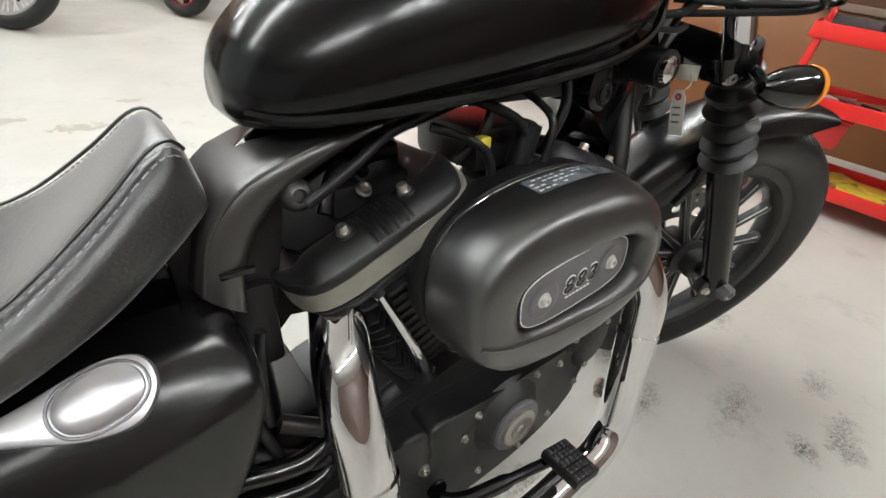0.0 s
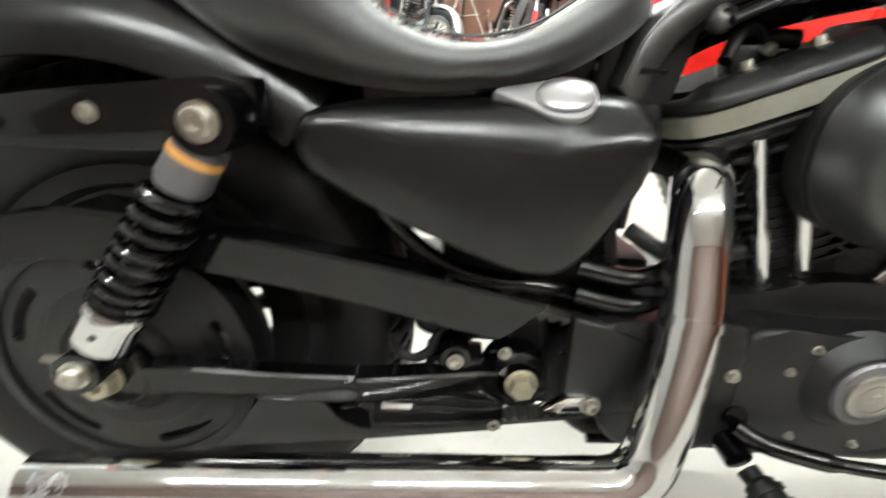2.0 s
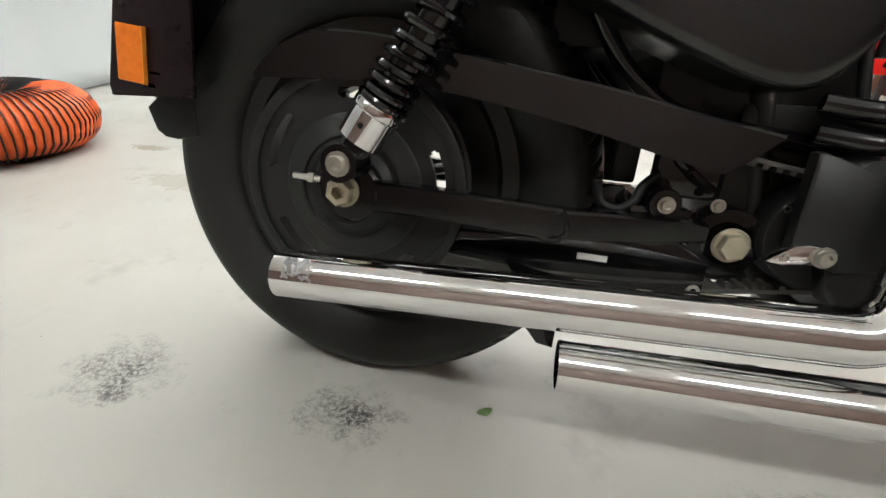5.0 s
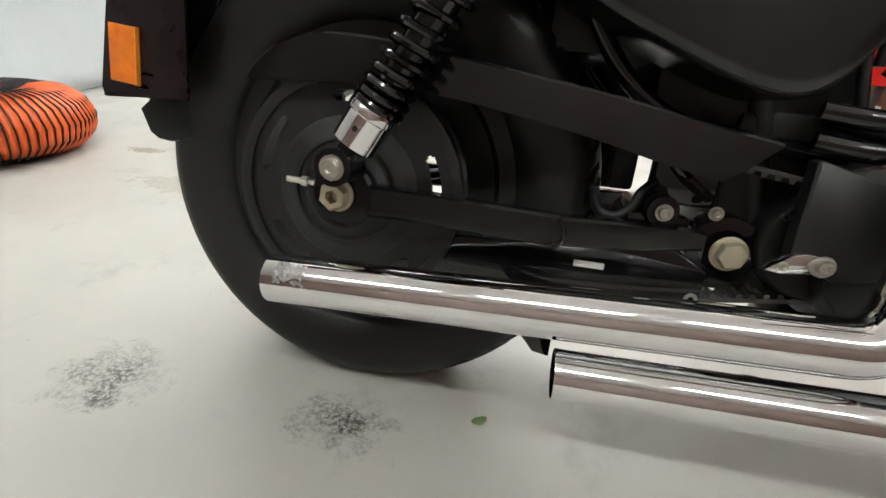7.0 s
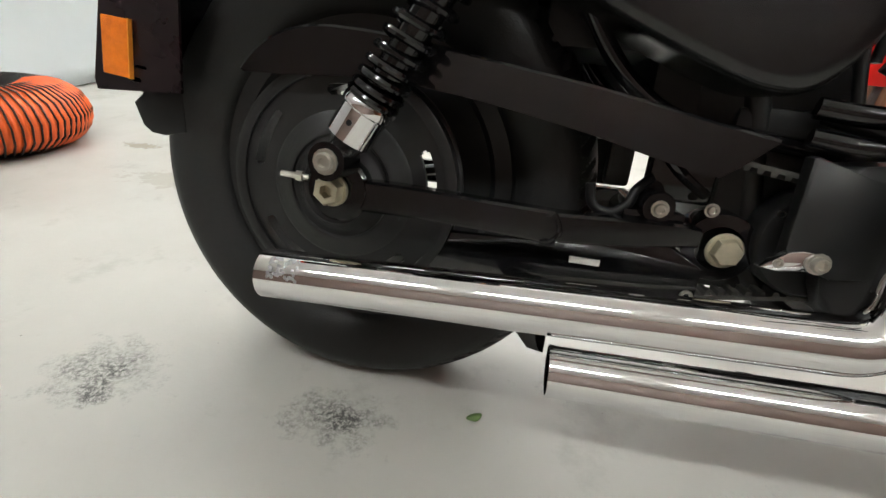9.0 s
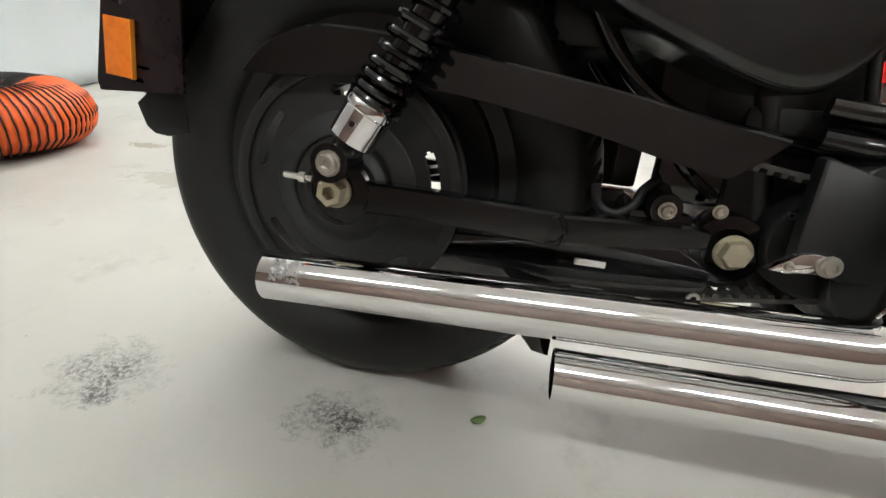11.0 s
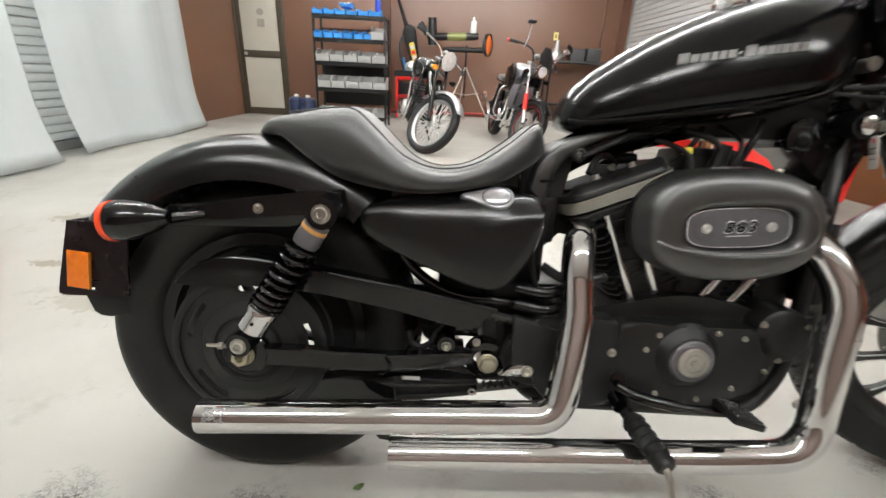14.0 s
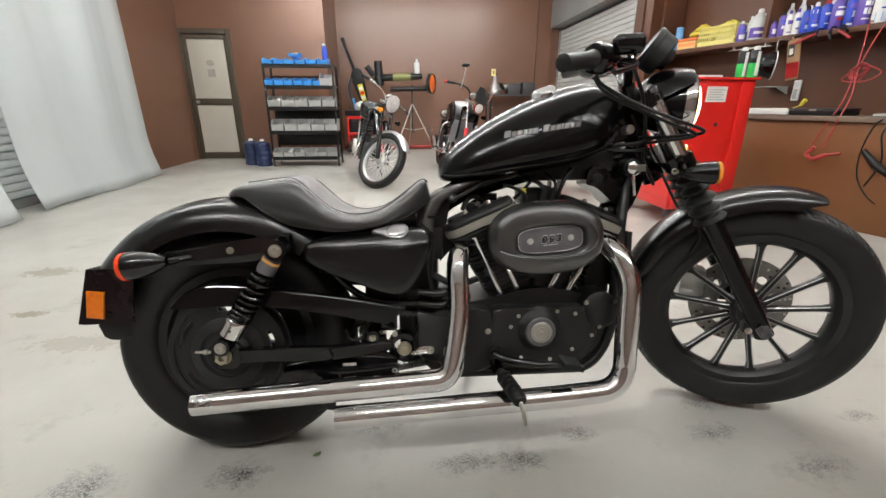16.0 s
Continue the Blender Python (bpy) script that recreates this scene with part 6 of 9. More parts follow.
# Front end, turned with the steering.
UP = Vector((-0.5, 0, 0.866))
for s in (-1, 1):
    o = FRONT + Vector((0, 0.106 * s, 0))
    low = B()
    tube(low, [o + UP * h for h in (-0.035, -0.03, 0.33, 0.375)], [0.020, 0.026, 0.0275, 0.0285], 24)
    leg = part("fork_leg", moved(low, STEER), DENIM, bike, "black fork leg with a bright upper tube")
    up = B()
    tube(up, [o + UP * h for h in (0.30, 0.716)], 0.0195, 24)
    part("fork_tube", moved(up, STEER), CHROME, leg, "chrome fork tube")
    cap = B()
    lathe(cap, [(0, 0.752), (0.014, 0.752), (0.018, 0.748), (0.0195, 0.735), (0.0235, 0.732), (0.0235, 0.7165), (0, 0.7165)], o, UP, 24)
    part("fork_cap", moved(cap, STEER), GLOSS, leg, "black fork cap")
    gt = B()
    pts, rad = [], []
    for k in range(29):
        h = 0.362 + 0.158 * k / 28
        pts.append(o + UP * h)
        rad.append(0.034 + 0.0085 * math.cos(2 * math.pi * k / 5.6) - 0.006 * k / 28)
    tube(gt, pts, rad, 24)
    part("gaiter", moved(gt, STEER), RUBBER, leg, "ribbed black rubber gaiter")
    ax = B()
    lathe(ax, [(0.0, 0.020), (0.008, 0.020), (0.010, 0.024), (0.015, 0.024), (0.018, 0.020), (0.018, 0.0), (0.0, 0.0)], FRONT + Vector((0, 0.128 * s, 0)), (0, s, 0), 6)
    part("axle_nut", moved(ax, STEER), GUNMETAL, leg)
    lug = B()
    bar(lug, FRONT + Vector((0, 0.13 * s, 0)), FRONT + Vector((0, 0.05 * s, 0)), 0.016, 16)
    box(lug, (FRONT.x - 0.045, 0.106 * s - 0.012, FRONT.z - 0.02), (FRONT.x - 0.01, 0.106 * s + 0.012, FRONT.z + 0.012), 0.004)
    part("axle_clamp", moved(lug, STEER), POWDER, leg)
    pin = B()
    bolt(pin, FRONT + Vector((-0.03, 0.106 * s + 0.012 * s, -0.012)), (0, s, 0), 0.007, 0.008)
    part("pinch_bolt", moved(pin, STEER), STEEL, leg)
for h, name in ((0.537, "lower_triple_clamp"), (0.715, "upper_triple_clamp")):
    tc = B()
    rings = []
    c = FRONT + UP * h + Vector((-0.02, 0, 0))
    fwd = Vector((0.866, 0, 0.5))
    rr = [(p, q) for p, q in ring_points(0, 0, 0.136, 0.030, 36, 4)]
    loft(tc, [[c + Vector((0, p, 0)) + fwd * (q - 0.012 * (1 - (p / 0.136) ** 2)) + UP * e for p, q in rr] for e in (-0.016, 0.016)])
    part(name, moved(tc, STEER), GLOSS, bike, "black triple clamp")
for s in (-1, 1):
    o = FRONT + Vector((0, 0.106 * s, 0)) + UP * 0.537
    tw = B()
    lathe(tw, [(0.021, -0.02), (0.030, -0.02), (0.030, 0.02), (0.021, 0.022), (0.021, -0.02)], o, UP, 24)
    part("clamp_collar", moved(tw, STEER), GLOSS, bike)
pb = B()
bolt(pb, FRONT + Vector((0, -0.106, 0)) + UP * 0.530 + Vector((-0.024, -0.02, -0.012)), (-0.3, -1, 0), 0.008, 0.012)
part("pinch_bolt", moved(pb, STEER), STEEL, bike)

# Front fender.
part("front_fender", moved(fender(FRONT + Vector((0, 0, 0.008)), 0.376, 0.070, 0.050, 168, 74, taper=1), STEER), DENIM_SOFT, bike, "satin black short front fender")
for s in (-1, 1):
    fb = B()
    tube(fb, [(FRONT.x - 0.20, 0.090 * s, FRONT.z + 0.33), (FRONT.x - 0.185, 0.080 * s, FRONT.z + 0.25), (FRONT.x - 0.20, 0.074 * s, FRONT.z + 0.20)], 0.008, 8)
    part("fender_bracket", moved(fb, STEER), POWDER, bike)
# Brake disc on the far side, caliper.
dsc = disc_with_slots(FRONT, 0.062, 0.146, 0.060, 8, 0.078, 0.100, 10.0, 10.0, 0.005)
dob = part("brake_disc", moved(dsc, STEER), DISC_STEEL, bike, "drilled steel brake disc")
for ring_r, count in ((0.112, 16), (0.126, 20), (0.138, 16)):
    for k in range(count):
        a = 2 * math.pi * k / count + ring_r
        hb = B()
        lathe(hb, [(0.0, 0.0032), (0.0042, 0.0032), (0.0042, -0.0032), (0, -0.0032)], FRONT + Vector((ring_r * math.cos(a), 0.062, ring_r * math.sin(a))), (0, 1, 0), 8)
        part("vent_hole", moved(hb, STEER), PLASTIC if k % 3 else CLEAR, dob)
cl = B()
box(cl, (FRONT.x - 0.185, 0.045, FRONT.z + 0.0), (FRONT.x - 0.105, 0.105, FRONT.z + 0.10), 0.018)
part("front_caliper", moved(cl, STEER), ALLOY, bike, "bright front brake caliper")

# Headlamp with an eyebrow visor.
HL = Vector((1.248, 0, 0.952))
hs = B()
aim = Vector((1, 0, -0.03))
lathe(hs, [(0, -0.125), (0.02, -0.122), (0.045, -0.108), (0.066, -0.08), (0.078, -0.045), (0.084, -0.005), (0.086, 0.005), (0.078, 0.006), (0, 0.006)], HL, aim, 40)
hl = part("headlight", moved(hs, STEER), GLOSS, bike, "black headlight with a warm glowing ring")
rg = B()
lathe(rg, [(0.078, 0.0), (0.088, -0.008), (0.0915, 0.004), (0.090, 0.016), (0.084, 0.022), (0.078, 0.018), (0.078, 0.0)], HL, aim, 48)
part("bezel", moved(rg, STEER), CHROME, hl, "chrome bezel")
lg = B()
lathe(lg, [(0.0, 0.046), (0.030, 0.043), (0.055, 0.035), (0.072, 0.025), (0.079, 0.017)], HL, aim, 40)
part("lamp_lens", moved(lg, STEER), HEAD_GLOW, hl, "warm lit lamp lens")
vz = B()
rings = []
for k in range(17):
    col = []
    for r, h, half in ((0.0955, 0.014, 50), (0.0985, 0.0, 54), (0.0985, -0.03, 64), (0.088, -0.075, 78), (0.062, -0.112, 86), (0.036, -0.130, 90), (0.034, -0.122, 90), (0.058, -0.106, 86), (0.083, -0.073, 78), (0.094, -0.03, 64), (0.0935, 0.0, 54), (0.0925, 0.010, 50)):
        a = radians(90 + half * (k / 8 - 1))
        col.append(HL + Vector((h, math.cos(a) * r, math.sin(a) * r * 1.02)))
    rings.append(col)
loft(vz, rings)
part("visor", moved(vz, STEER), DENIM, hl, "satin black eyebrow visor", smooth=60)

# Handlebar, controls, mirrors, gauge.
hb = B()
bar_pts = [(0.932, -0.395, 1.060), (1.03, -0.23, 1.075), (1.09, -0.12, 1.055), (1.10, -0.04, 1.005), (1.10, 0.04, 1.005), (1.09, 0.12, 1.055), (1.03, 0.23, 1.075), (0.932, 0.395, 1.060)]
tube(hb, fillet(bar_pts, 0.05, 5), 0.0125, 14)
hbar = part("handlebar", moved(hb, STEER), GLOSS, bike, "low black handlebar")
for s in (-1, 1):
    g = B()
    a, b = Vector((0.930, 0.398 * s, 1.0595)), Vector((0.992, 0.294 * s, 1.069))
    tube(g, [a, a.lerp(b, 0.02), a.lerp(b, 0.08), a.lerp(b, 0.95), b], [0.012, 0.0185, 0.0185, 0.0175, 0.021], 20)
    part("grip", moved(g, STEER), RUBBER, hbar, "black rubber grip")
    h = B()
    c, e = Vector((0.995, 0.289 * s, 1.0695)), Vector((1.026, 0.237 * s, 1.0745))
    tube(h, [c, c.lerp(e, 0.08), c.lerp(e, 0.4), c.lerp(e, 0.85), c.lerp(e, 1.05)], [0.022, 0.032, 0.036, 0.033, 0.024], 20)
    part("switch_housing", moved(h, STEER), GLOSS, hbar)
    m = B()
    box(m, (1.035, 0.225 * s - 0.034, 1.078), (1.105, 0.225 * s + 0.034, 1.122), 0.019, 4)
    part("reservoir", moved(m, STEER), GLOSS, hbar, "black brake fluid reservoir")
    lv = B()
    tube(lv, spline([(1.065, 0.23 * s, 1.065), (1.085, 0.28 * s, 1.055), (1.06, 0.35 * s, 1.045), (1.03, 0.41 * s, 1.038)], 5), [0.008] * 6 + [0.006] * 10, 10)
    part("lever", moved(lv, STEER), GLOSS, hbar, "black hand lever")
    ms = B()
    tube(ms, [(1.09, 0.205 * s, 1.07), (1.105, 0.203 * s, 1.105), (1.107, 0.203 * s, 1.112)], [0.007, 0.009, 0.005], 12)
    part("mirror_stub", moved(ms, STEER), CHROME, hbar, "short chrome mirror stub")
for s in (-1, 1):
    riser = B()
    tube(riser, [(1.115, 0.045 * s, 0.965), (1.10, 0.045 * s, 1.015)], 0.018, 16)
    part("handlebar_riser", moved(riser, STEER), GLOSS, bike)
sp = B()
lathe(sp, [(0, 0.016), (0.049, 0.016), (0.050, 0.020), (0.0545, 0.020), (0.056, 0.016), (0.056, 0.004), (0.054, 0.001), (0.0535, -0.030), (0.050, -0.034), (0.030, -0.036), (0.026, -0.052), (0, -0.054)], (1.160, 0, 1.098), (-0.80, 0, 0.60), 40)
gauge = part("speedometer", moved(sp, STEER), RUBBER, bike, "black round speedometer", smooth=30)
sg = B()
lathe(sg, [(0, 0.0195), (0.044, 0.0195), (0.044, 0.018), (0, 0.018)], (1.160, 0, 1.098), (-0.80, 0, 0.60), 36)
part("dial", moved(sg, STEER), DARK, gauge)
for s in (-1, 1):
    signal(Vector((1.300, 0.168 * s, 0.800)), (1, 0.0, 0.02), AMBER_LENS, STEER, 0.84)
    st = B()
    tube(st, spline([(1.250, 0.125 * s, 0.812), (1.242, 0.150 * s, 0.812), (1.246, 0.166 * s, 0.803)], 4), 0.008, 10)
    part("signal_stalk", moved(st, STEER), GLOSS, bike)
# Bolts and a round plug on the steering neck plate.
for x, z, r in ((1.083, 0.882, 0.0125), (1.064, 0.840, 0.0095)):
    nb = B()
    lathe(nb, [(0, 0.003), (r * 0.5, 0.003), (r * 0.55, 0.0055), (r * 0.92, 0.0055), (r, 0.003), (r, -0.04), (0, -0.04)], (x, -0.078, z), (0, -1, 0), 24)
    part("neck_plug" if r > 0.01 else "neck_bolt", nb, STEEL, bike)
# Control cables and brake line.
for pts, r in (([(1.005, -0.26, 1.045), (1.02, -0.25, 1.016), (1.11, -0.22, 0.968), (1.20, -0.20, 0.931), (1.268, -0.185, 0.902), (1.21, -0.13, 0.885), (1.14, -0.07, 0.875)], 0.0042),
               ([(1.00, -0.255, 1.035), (1.03, -0.24, 0.998), (1.12, -0.21, 0.953), (1.20, -0.19, 0.918), (1.252, -0.175, 0.892), (1.19, -0.12, 0.872), (1.12, -0.06, 0.855)], 0.0042),
               ([(1.07, -0.24, 1.08), (1.12, -0.18, 0.99), (1.15, -0.10, 0.90), (1.16, -0.06, 0.82), (1.20, -0.04, 0.74)], 0.0045),
               ([(1.07, 0.24, 1.08), (1.14, 0.16, 0.99), (1.18, 0.09, 0.88), (1.26, 0.085, 0.72), (1.40, 0.085, 0.48)], 0.0045)):
    c = B()
    tube(c, spline(pts, 7), r, 10)
    part("cable", moved(c, STEER), PLASTIC, bike)


# ---- things round the motorcycle ----
# Orange duct coiled on the floor.
def duct():
    c = Vector((-1.80, 0.61, 0.122))
    R, r = 0.225, 0.135
    d = thing("ventilation_duct", Matrix.Translation(c), "orange cloth ventilation duct with black wire ribs lying coiled", "air duct")
    bm = B()
    n, m = 320, 24
    rings = []
    for i in range(n):
        a = 2 * math.pi * i / n
        puff = 1.0 - 0.055 * (0.5 + 0.5 * math.cos(i / n * 2 * math.pi * 80)) + 0.02 * math.sin(3 * a)
        e = Vector((math.cos(a), math.sin(a), 0))
        ring = []
        for k in range(m):
            t = 2 * math.pi * k / m
            ring.append(e * (R + r * puff * math.cos(t)) + Vector((0, 0, 0.86 * r * puff * math.sin(t) * (0.98 + 0.06 * math.sin(2 * a)))))
        rings.append(ring)
    loft(bm, rings, loop=True)
    part("duct_cloth", bm, ORANGE, d, "crinkled orange cloth", smooth=60)
    rib = B()
    turns = 80
    pts = []
    steps = turns * 12
    for i in range(steps + 1):
        a = 2 * math.pi * i / steps
        t = 2 * math.pi * turns * i / steps
        e = Vector((math.cos(a), math.sin(a), 0))
        rr = r * (1.0 + 0.004)
        pts.append(e * (R + rr * math.cos(t)) + Vector((0, 0, 0.86 * rr * math.sin(t))))
    tube(rib, pts, 0.0034, 5)
    part("wire_rib", rib, PLASTIC, d, "black spiral wire rib")


duct()
lf = B()
lv = spline([(-0.012, 0.0), (0.0, 0.008), (0.014, 0.002), (0.004, -0.007)], 4, True)
fs = [lf.verts.new((p[0], p[1], 0.002 + 0.003 * abs(p[0]) / 0.014)) for p in lv]
lf.faces.new(fs)
bmesh.ops.solidify(lf, geom=lf.faces[:], thickness=0.001)
lo = part("leaf", lf, LEAF, None, "small dry green leaf on the floor", smooth=0)
lo.matrix_basis = pose(0.202, -0.143, 0.0, 0, 0, 30)
tagged(lo, category="leaf")


# Parts rack.
def rack():
    r = thing("parts_rack", Matrix.Translation((-1.63, 5.9, 0)), "black steel parts rack on castors with plastic bins", "rack")
    w, d = 1.04, 0.42
    for x in (0.0, w - 0.03):
        for y in (0.0, d - 0.03):
            part("post", box(B(), (x, y, 0.09), (x + 0.03, y + 0.03, 1.51), 0.003), PLASTIC, r)
            wheel_bm = B()
            lathe(wheel_bm, [(0, -0.012), (0.036, -0.012), (0.04, -0.006), (0.04, 0.006), (0.036, 0.012), (0, 0.012)], (x + 0.015, y + 0.015, 0.04), (1, 0.3, 0), 18)
            box(wheel_bm, (x + 0.0, y + 0.0, 0.06), (x + 0.03, y + 0.03, 0.089), 0.004)
            part("castor", wheel_bm, DARK, r)
    for z in (0.135, 0.53, 0.885, 1.19, 1.485):
        part("shelf_board", box(B(), (0.002, 0.002, z), (w - 0.002, d - 0.002, z + 0.02), 0.002), PLASTIC, r)
        part("shelf_lip", box(B(), (0.031, -0.012, z - 0.035), (w - 0.031, 0.001, z + 0.02), 0.002), PLASTIC, r)
    for z in (0.33, 0.71, 1.04, 1.34):
        part("back_rail", box(B(), (0.031, d - 0.014, z), (w - 0.031, d - 0.006, z + 0.025), 0.001), PLASTIC, r)
    part("kick_plate", box(B(), (0.031, 0.004, 0.088), (w - 0.031, 0.02, 0.1), 0.002), STEEL, r, "bright foot rail")
    # Dark sheets added for the shade behind the lower shelves; the rack is open.
    for z, h in ((0.56, 0.30), (0.30, 0.20)):
        part("shade_sheet", box(B(), (0.031, d - 0.024, z), (w - 0.031, d - 0.015, z + h), 0.001), PLASTIC, r)


def bin_mesh(w, d, h, lip):
    """An open-fronted stacking bin."""
    bm = B()
    t = 0.006
    prof = [(-0.02, h * lip), (0.0, 0.0), (d, 0.0), (d, h), (d * 0.3, h)]
    for x0 in (0.0, w - t):
        a = [bm.verts.new((x0, p[0], p[1])) for p in prof]
        b = [bm.verts.new((x0 + t, p[0], p[1])) for p in prof]
        bm.faces.new(a), bm.faces.new(b[::-1])
        for k in range(5):
            bm.faces.new((a[k], b[k], b[(k + 1) % 5], a[(k + 1) % 5]))
    box(bm, (t + 0.0005, 0.0, 0.001), (w - t - 0.0005, d - 0.001, t))
    box(bm, (t + 0.0005, d - t, t + 0.0005), (w - t - 0.0005, d - 0.001, h - 0.001))
    q = [(0.001, 0.001), (-0.019, h * lip), (-0.013, h * lip), (0.007, 0.001)]
    a = [bm.verts.new((t + 0.0005, y, z)) for y, z in q]
    b = [bm.verts.new((w - t - 0.0005, y, z)) for y, z in q]
    bm.faces.new(a), bm.faces.new(b[::-1])
    for k in range(4):
        bm.faces.new((a[k], b[k], b[(k + 1) % 4], a[(k + 1) % 4]))
    # Rolled lip round the open front and top, and a label ledge.
    rim = [(-0.001, d * 0.3, h), (-0.001, -0.02, h * lip), (w + 0.001, -0.02, h * lip), (w + 0.001, d * 0.3, h)]
    tube(bm, rim, 0.0045, 6)
    for x in (-0.001, w + 0.001):
        tube(bm, [(x, d * 0.3, h), (x, d, h)], 0.004, 6)
    box(bm, (w * 0.2, -0.016, h * 0.12), (w * 0.8, -0.010, h * 0.20))
    return bm


rack()
rnd = random.Random(11)


def bins(count, x, z, w, h, material, label, filled, y=5.872):
    first = None
    for k in range(count):
        m = Matrix.Translation((x + 0.006 + k * (w + 0.010), y + rnd.uniform(-0.01, 0.01), z)) @ Matrix.Rotation(rnd.uniform(-0.02, 0.02), 4, "Z")
        if first is None:
            first = part("storage_bin", bin_mesh(w - 0.012, 0.30, h, 0.55), material, None, label, smooth=30)
            first.matrix_basis = m
            tagged(first, category="bin", group="bins on the parts rack")
        else:
            copy_thing(first, m)
        if k in filled:
            heap = B()
            for _ in range(9):
                o = Vector((rnd.uniform(0.03, w - 0.03), rnd.uniform(0.03, 0.2), h * 0.35 + rnd.uniform(0, h * 0.4)))
                tube(heap, [o, o + Vector((rnd.uniform(-0.03, 0.03), rnd.uniform(-0.03, 0.03), rnd.uniform(-0.015, 0.02)))], rnd.uniform(0.008, 0.016), 8)
            hp = part("loose_parts", heap, rnd.choice([STEEL, WHITE, ALLOY]), None, "loose metal parts heaped in a bin", kind="stuff")
            hp.matrix_basis = m @ Matrix.Translation((0, 0, 0.0))
            tagged(hp, category="spare parts")


bins(6, -1.61, 1.507, 0.149, 0.085, BLUE_BIN, "bright blue plastic parts bin on the top shelf", ())
bins(1, -1.22, 1.605, 0.150, 0.060, BLUE_BIN, "bright blue plastic bin stacked loosely", (0,))
bins(6, -1.61, 1.212, 0.132, 0.105, BLUE_BIN, "blue plastic parts bin", (5,))
bins(1, -0.80, 1.212, 0.190, 0.170, GREY_BIN, "large grey plastic bin", ())
bins(5, -1.60, 0.907, 0.193, 0.155, GREY_BIN, "grey plastic bin with small metal parts", (0, 2, 4))
bins(5, -1.59, 0.552, 0.193, 0.165, GREY_BIN, "empty grey plastic bin", ())
bins(6, -1.61, 0.157, 0.158, 0.115, GREY_BIN, "grey plastic bin on the bottom shelf", (0, 1, 2))


def bottle(name, m, r, h, neck, body, cap, label, category, group="", waist=1.0, band=None):
    t = thing(name, m, label, category, group)
    bm = B()
    if name == "spray_can":
        lathe(bm, [(0, 0.0), (r * 0.95, 0.0), (r, h * 0.02), (r, h * 0.78), (r * 0.92, h * 0.82), (r * 0.66, h * 0.86), (0, h * 0.86)], (0, 0, 0), (0, 0, 1), 24)
        part("body", bm, body, t)
        part("cap", lathe(B(), [(r * 0.62, h * 0.85), (r * 0.64, h * 0.86), (r * 0.60, h * 0.98), (r * 0.5, h), (0, h)], (0, 0, 0), (0, 0, 1), 18), cap, t)
        if band:
            part("label", lathe(B(), [(r + 0.0008, h * 0.10), (r + 0.0008, h * 0.42)], (0, 0, 0), (0, 0, 1), 24), band, t)
            for k in range(3):
                part("print_bar", box(B(), (-r - 0.003, -r * 0.6, h * (0.52 + 0.07 * k)), (-r * 0.8, r * (0.6 - 0.3 * (k % 2)), h * (0.56 + 0.07 * k))), WHITE if k else RED_DARK, t, smooth=0)
        return t
    lathe(bm, [(0, 0.0), (r * 0.92, 0.0), (r, h * 0.03), (r, h * 0.40), (r * waist, h * 0.5), (r, h * 0.66), (r * 0.9, h * 0.74), (neck * 1.1, h * 0.84), (neck, h * 0.87), (neck, h * 0.90), (0, h * 0.90)], (0, 0, 0), (0, 0, 1), 24)
    part("body", bm, body, t)
    cb = B()
    lathe(cb, [(neck * 1.15, h * 0.88), (neck * 1.2, h * 0.885), (neck * 1.15, h * 0.98), (neck * 0.8, h), (0, h)], (0, 0, 0), (0, 0, 1), 16)
    part("cap", cb, cap, t)
    if band:
        lb = B()
        lathe(lb, [(r + 0.0008, h * 0.12), (r + 0.0008, h * 0.38)], (0, 0, 0), (0, 0, 1), 24)
        part("label", lb, band, t)
        for k in range(3):
            q = B()
            box(q, (-r - 0.003, -r * 0.5, h * (0.17 + 0.06 * k)), (-r * 0.85, r * (0.5 - 0.2 * (k % 2)), h * (0.20 + 0.06 * k)))
            part("print_bar", q, WHITE, t, smooth=0)
    return t


bottle("spray_bottle", Matrix.Translation((-0.72, 6.05, 1.507)), 0.04, 0.30, 0.02, BLUE, WHITE, "blue spray bottle with a white head", "bottle")
# Two ribbed water drums beside the rack.
for x, y, turn in ((-1.80, 6.02, 0), (-2.02, 6.16, 30)):
    drum = thing("water_drum", pose(x, y, 0, 0, 0, turn), "dark blue ribbed plastic water drum on the floor", "water drum", "drums beside the rack")
    prof = [(0, 0.0), (0.105, 0.0), (0.118, 0.012)]
    for z in (0.05, 0.13, 0.21, 0.29):
        prof += [(0.120, z), (0.112, z + 0.02), (0.112, z + 0.03), (0.120, z + 0.05)]
    part("body", lathe(B(), prof + [(0.105, 0.365), (0.04, 0.385), (0, 0.385)], (0, 0, 0), (0, 0, 1), 28), DRUM_BLUE, drum)
    part("cap", lathe(B(), [(0.034, 0.385), (0.034, 0.41), (0.028, 0.416), (0, 0.416)], (0, 0, 0), (0, 0, 1), 20), WHITE, drum, "white screw cap")
    part("handle", tube(B(), spline([(-0.075, -0.100, 0.33), (-0.02, -0.135, 0.32), (0.04, -0.128, 0.32), (0.075, -0.100, 0.33)], 5), 0.008, 8), DRUM_BLUE, drum)


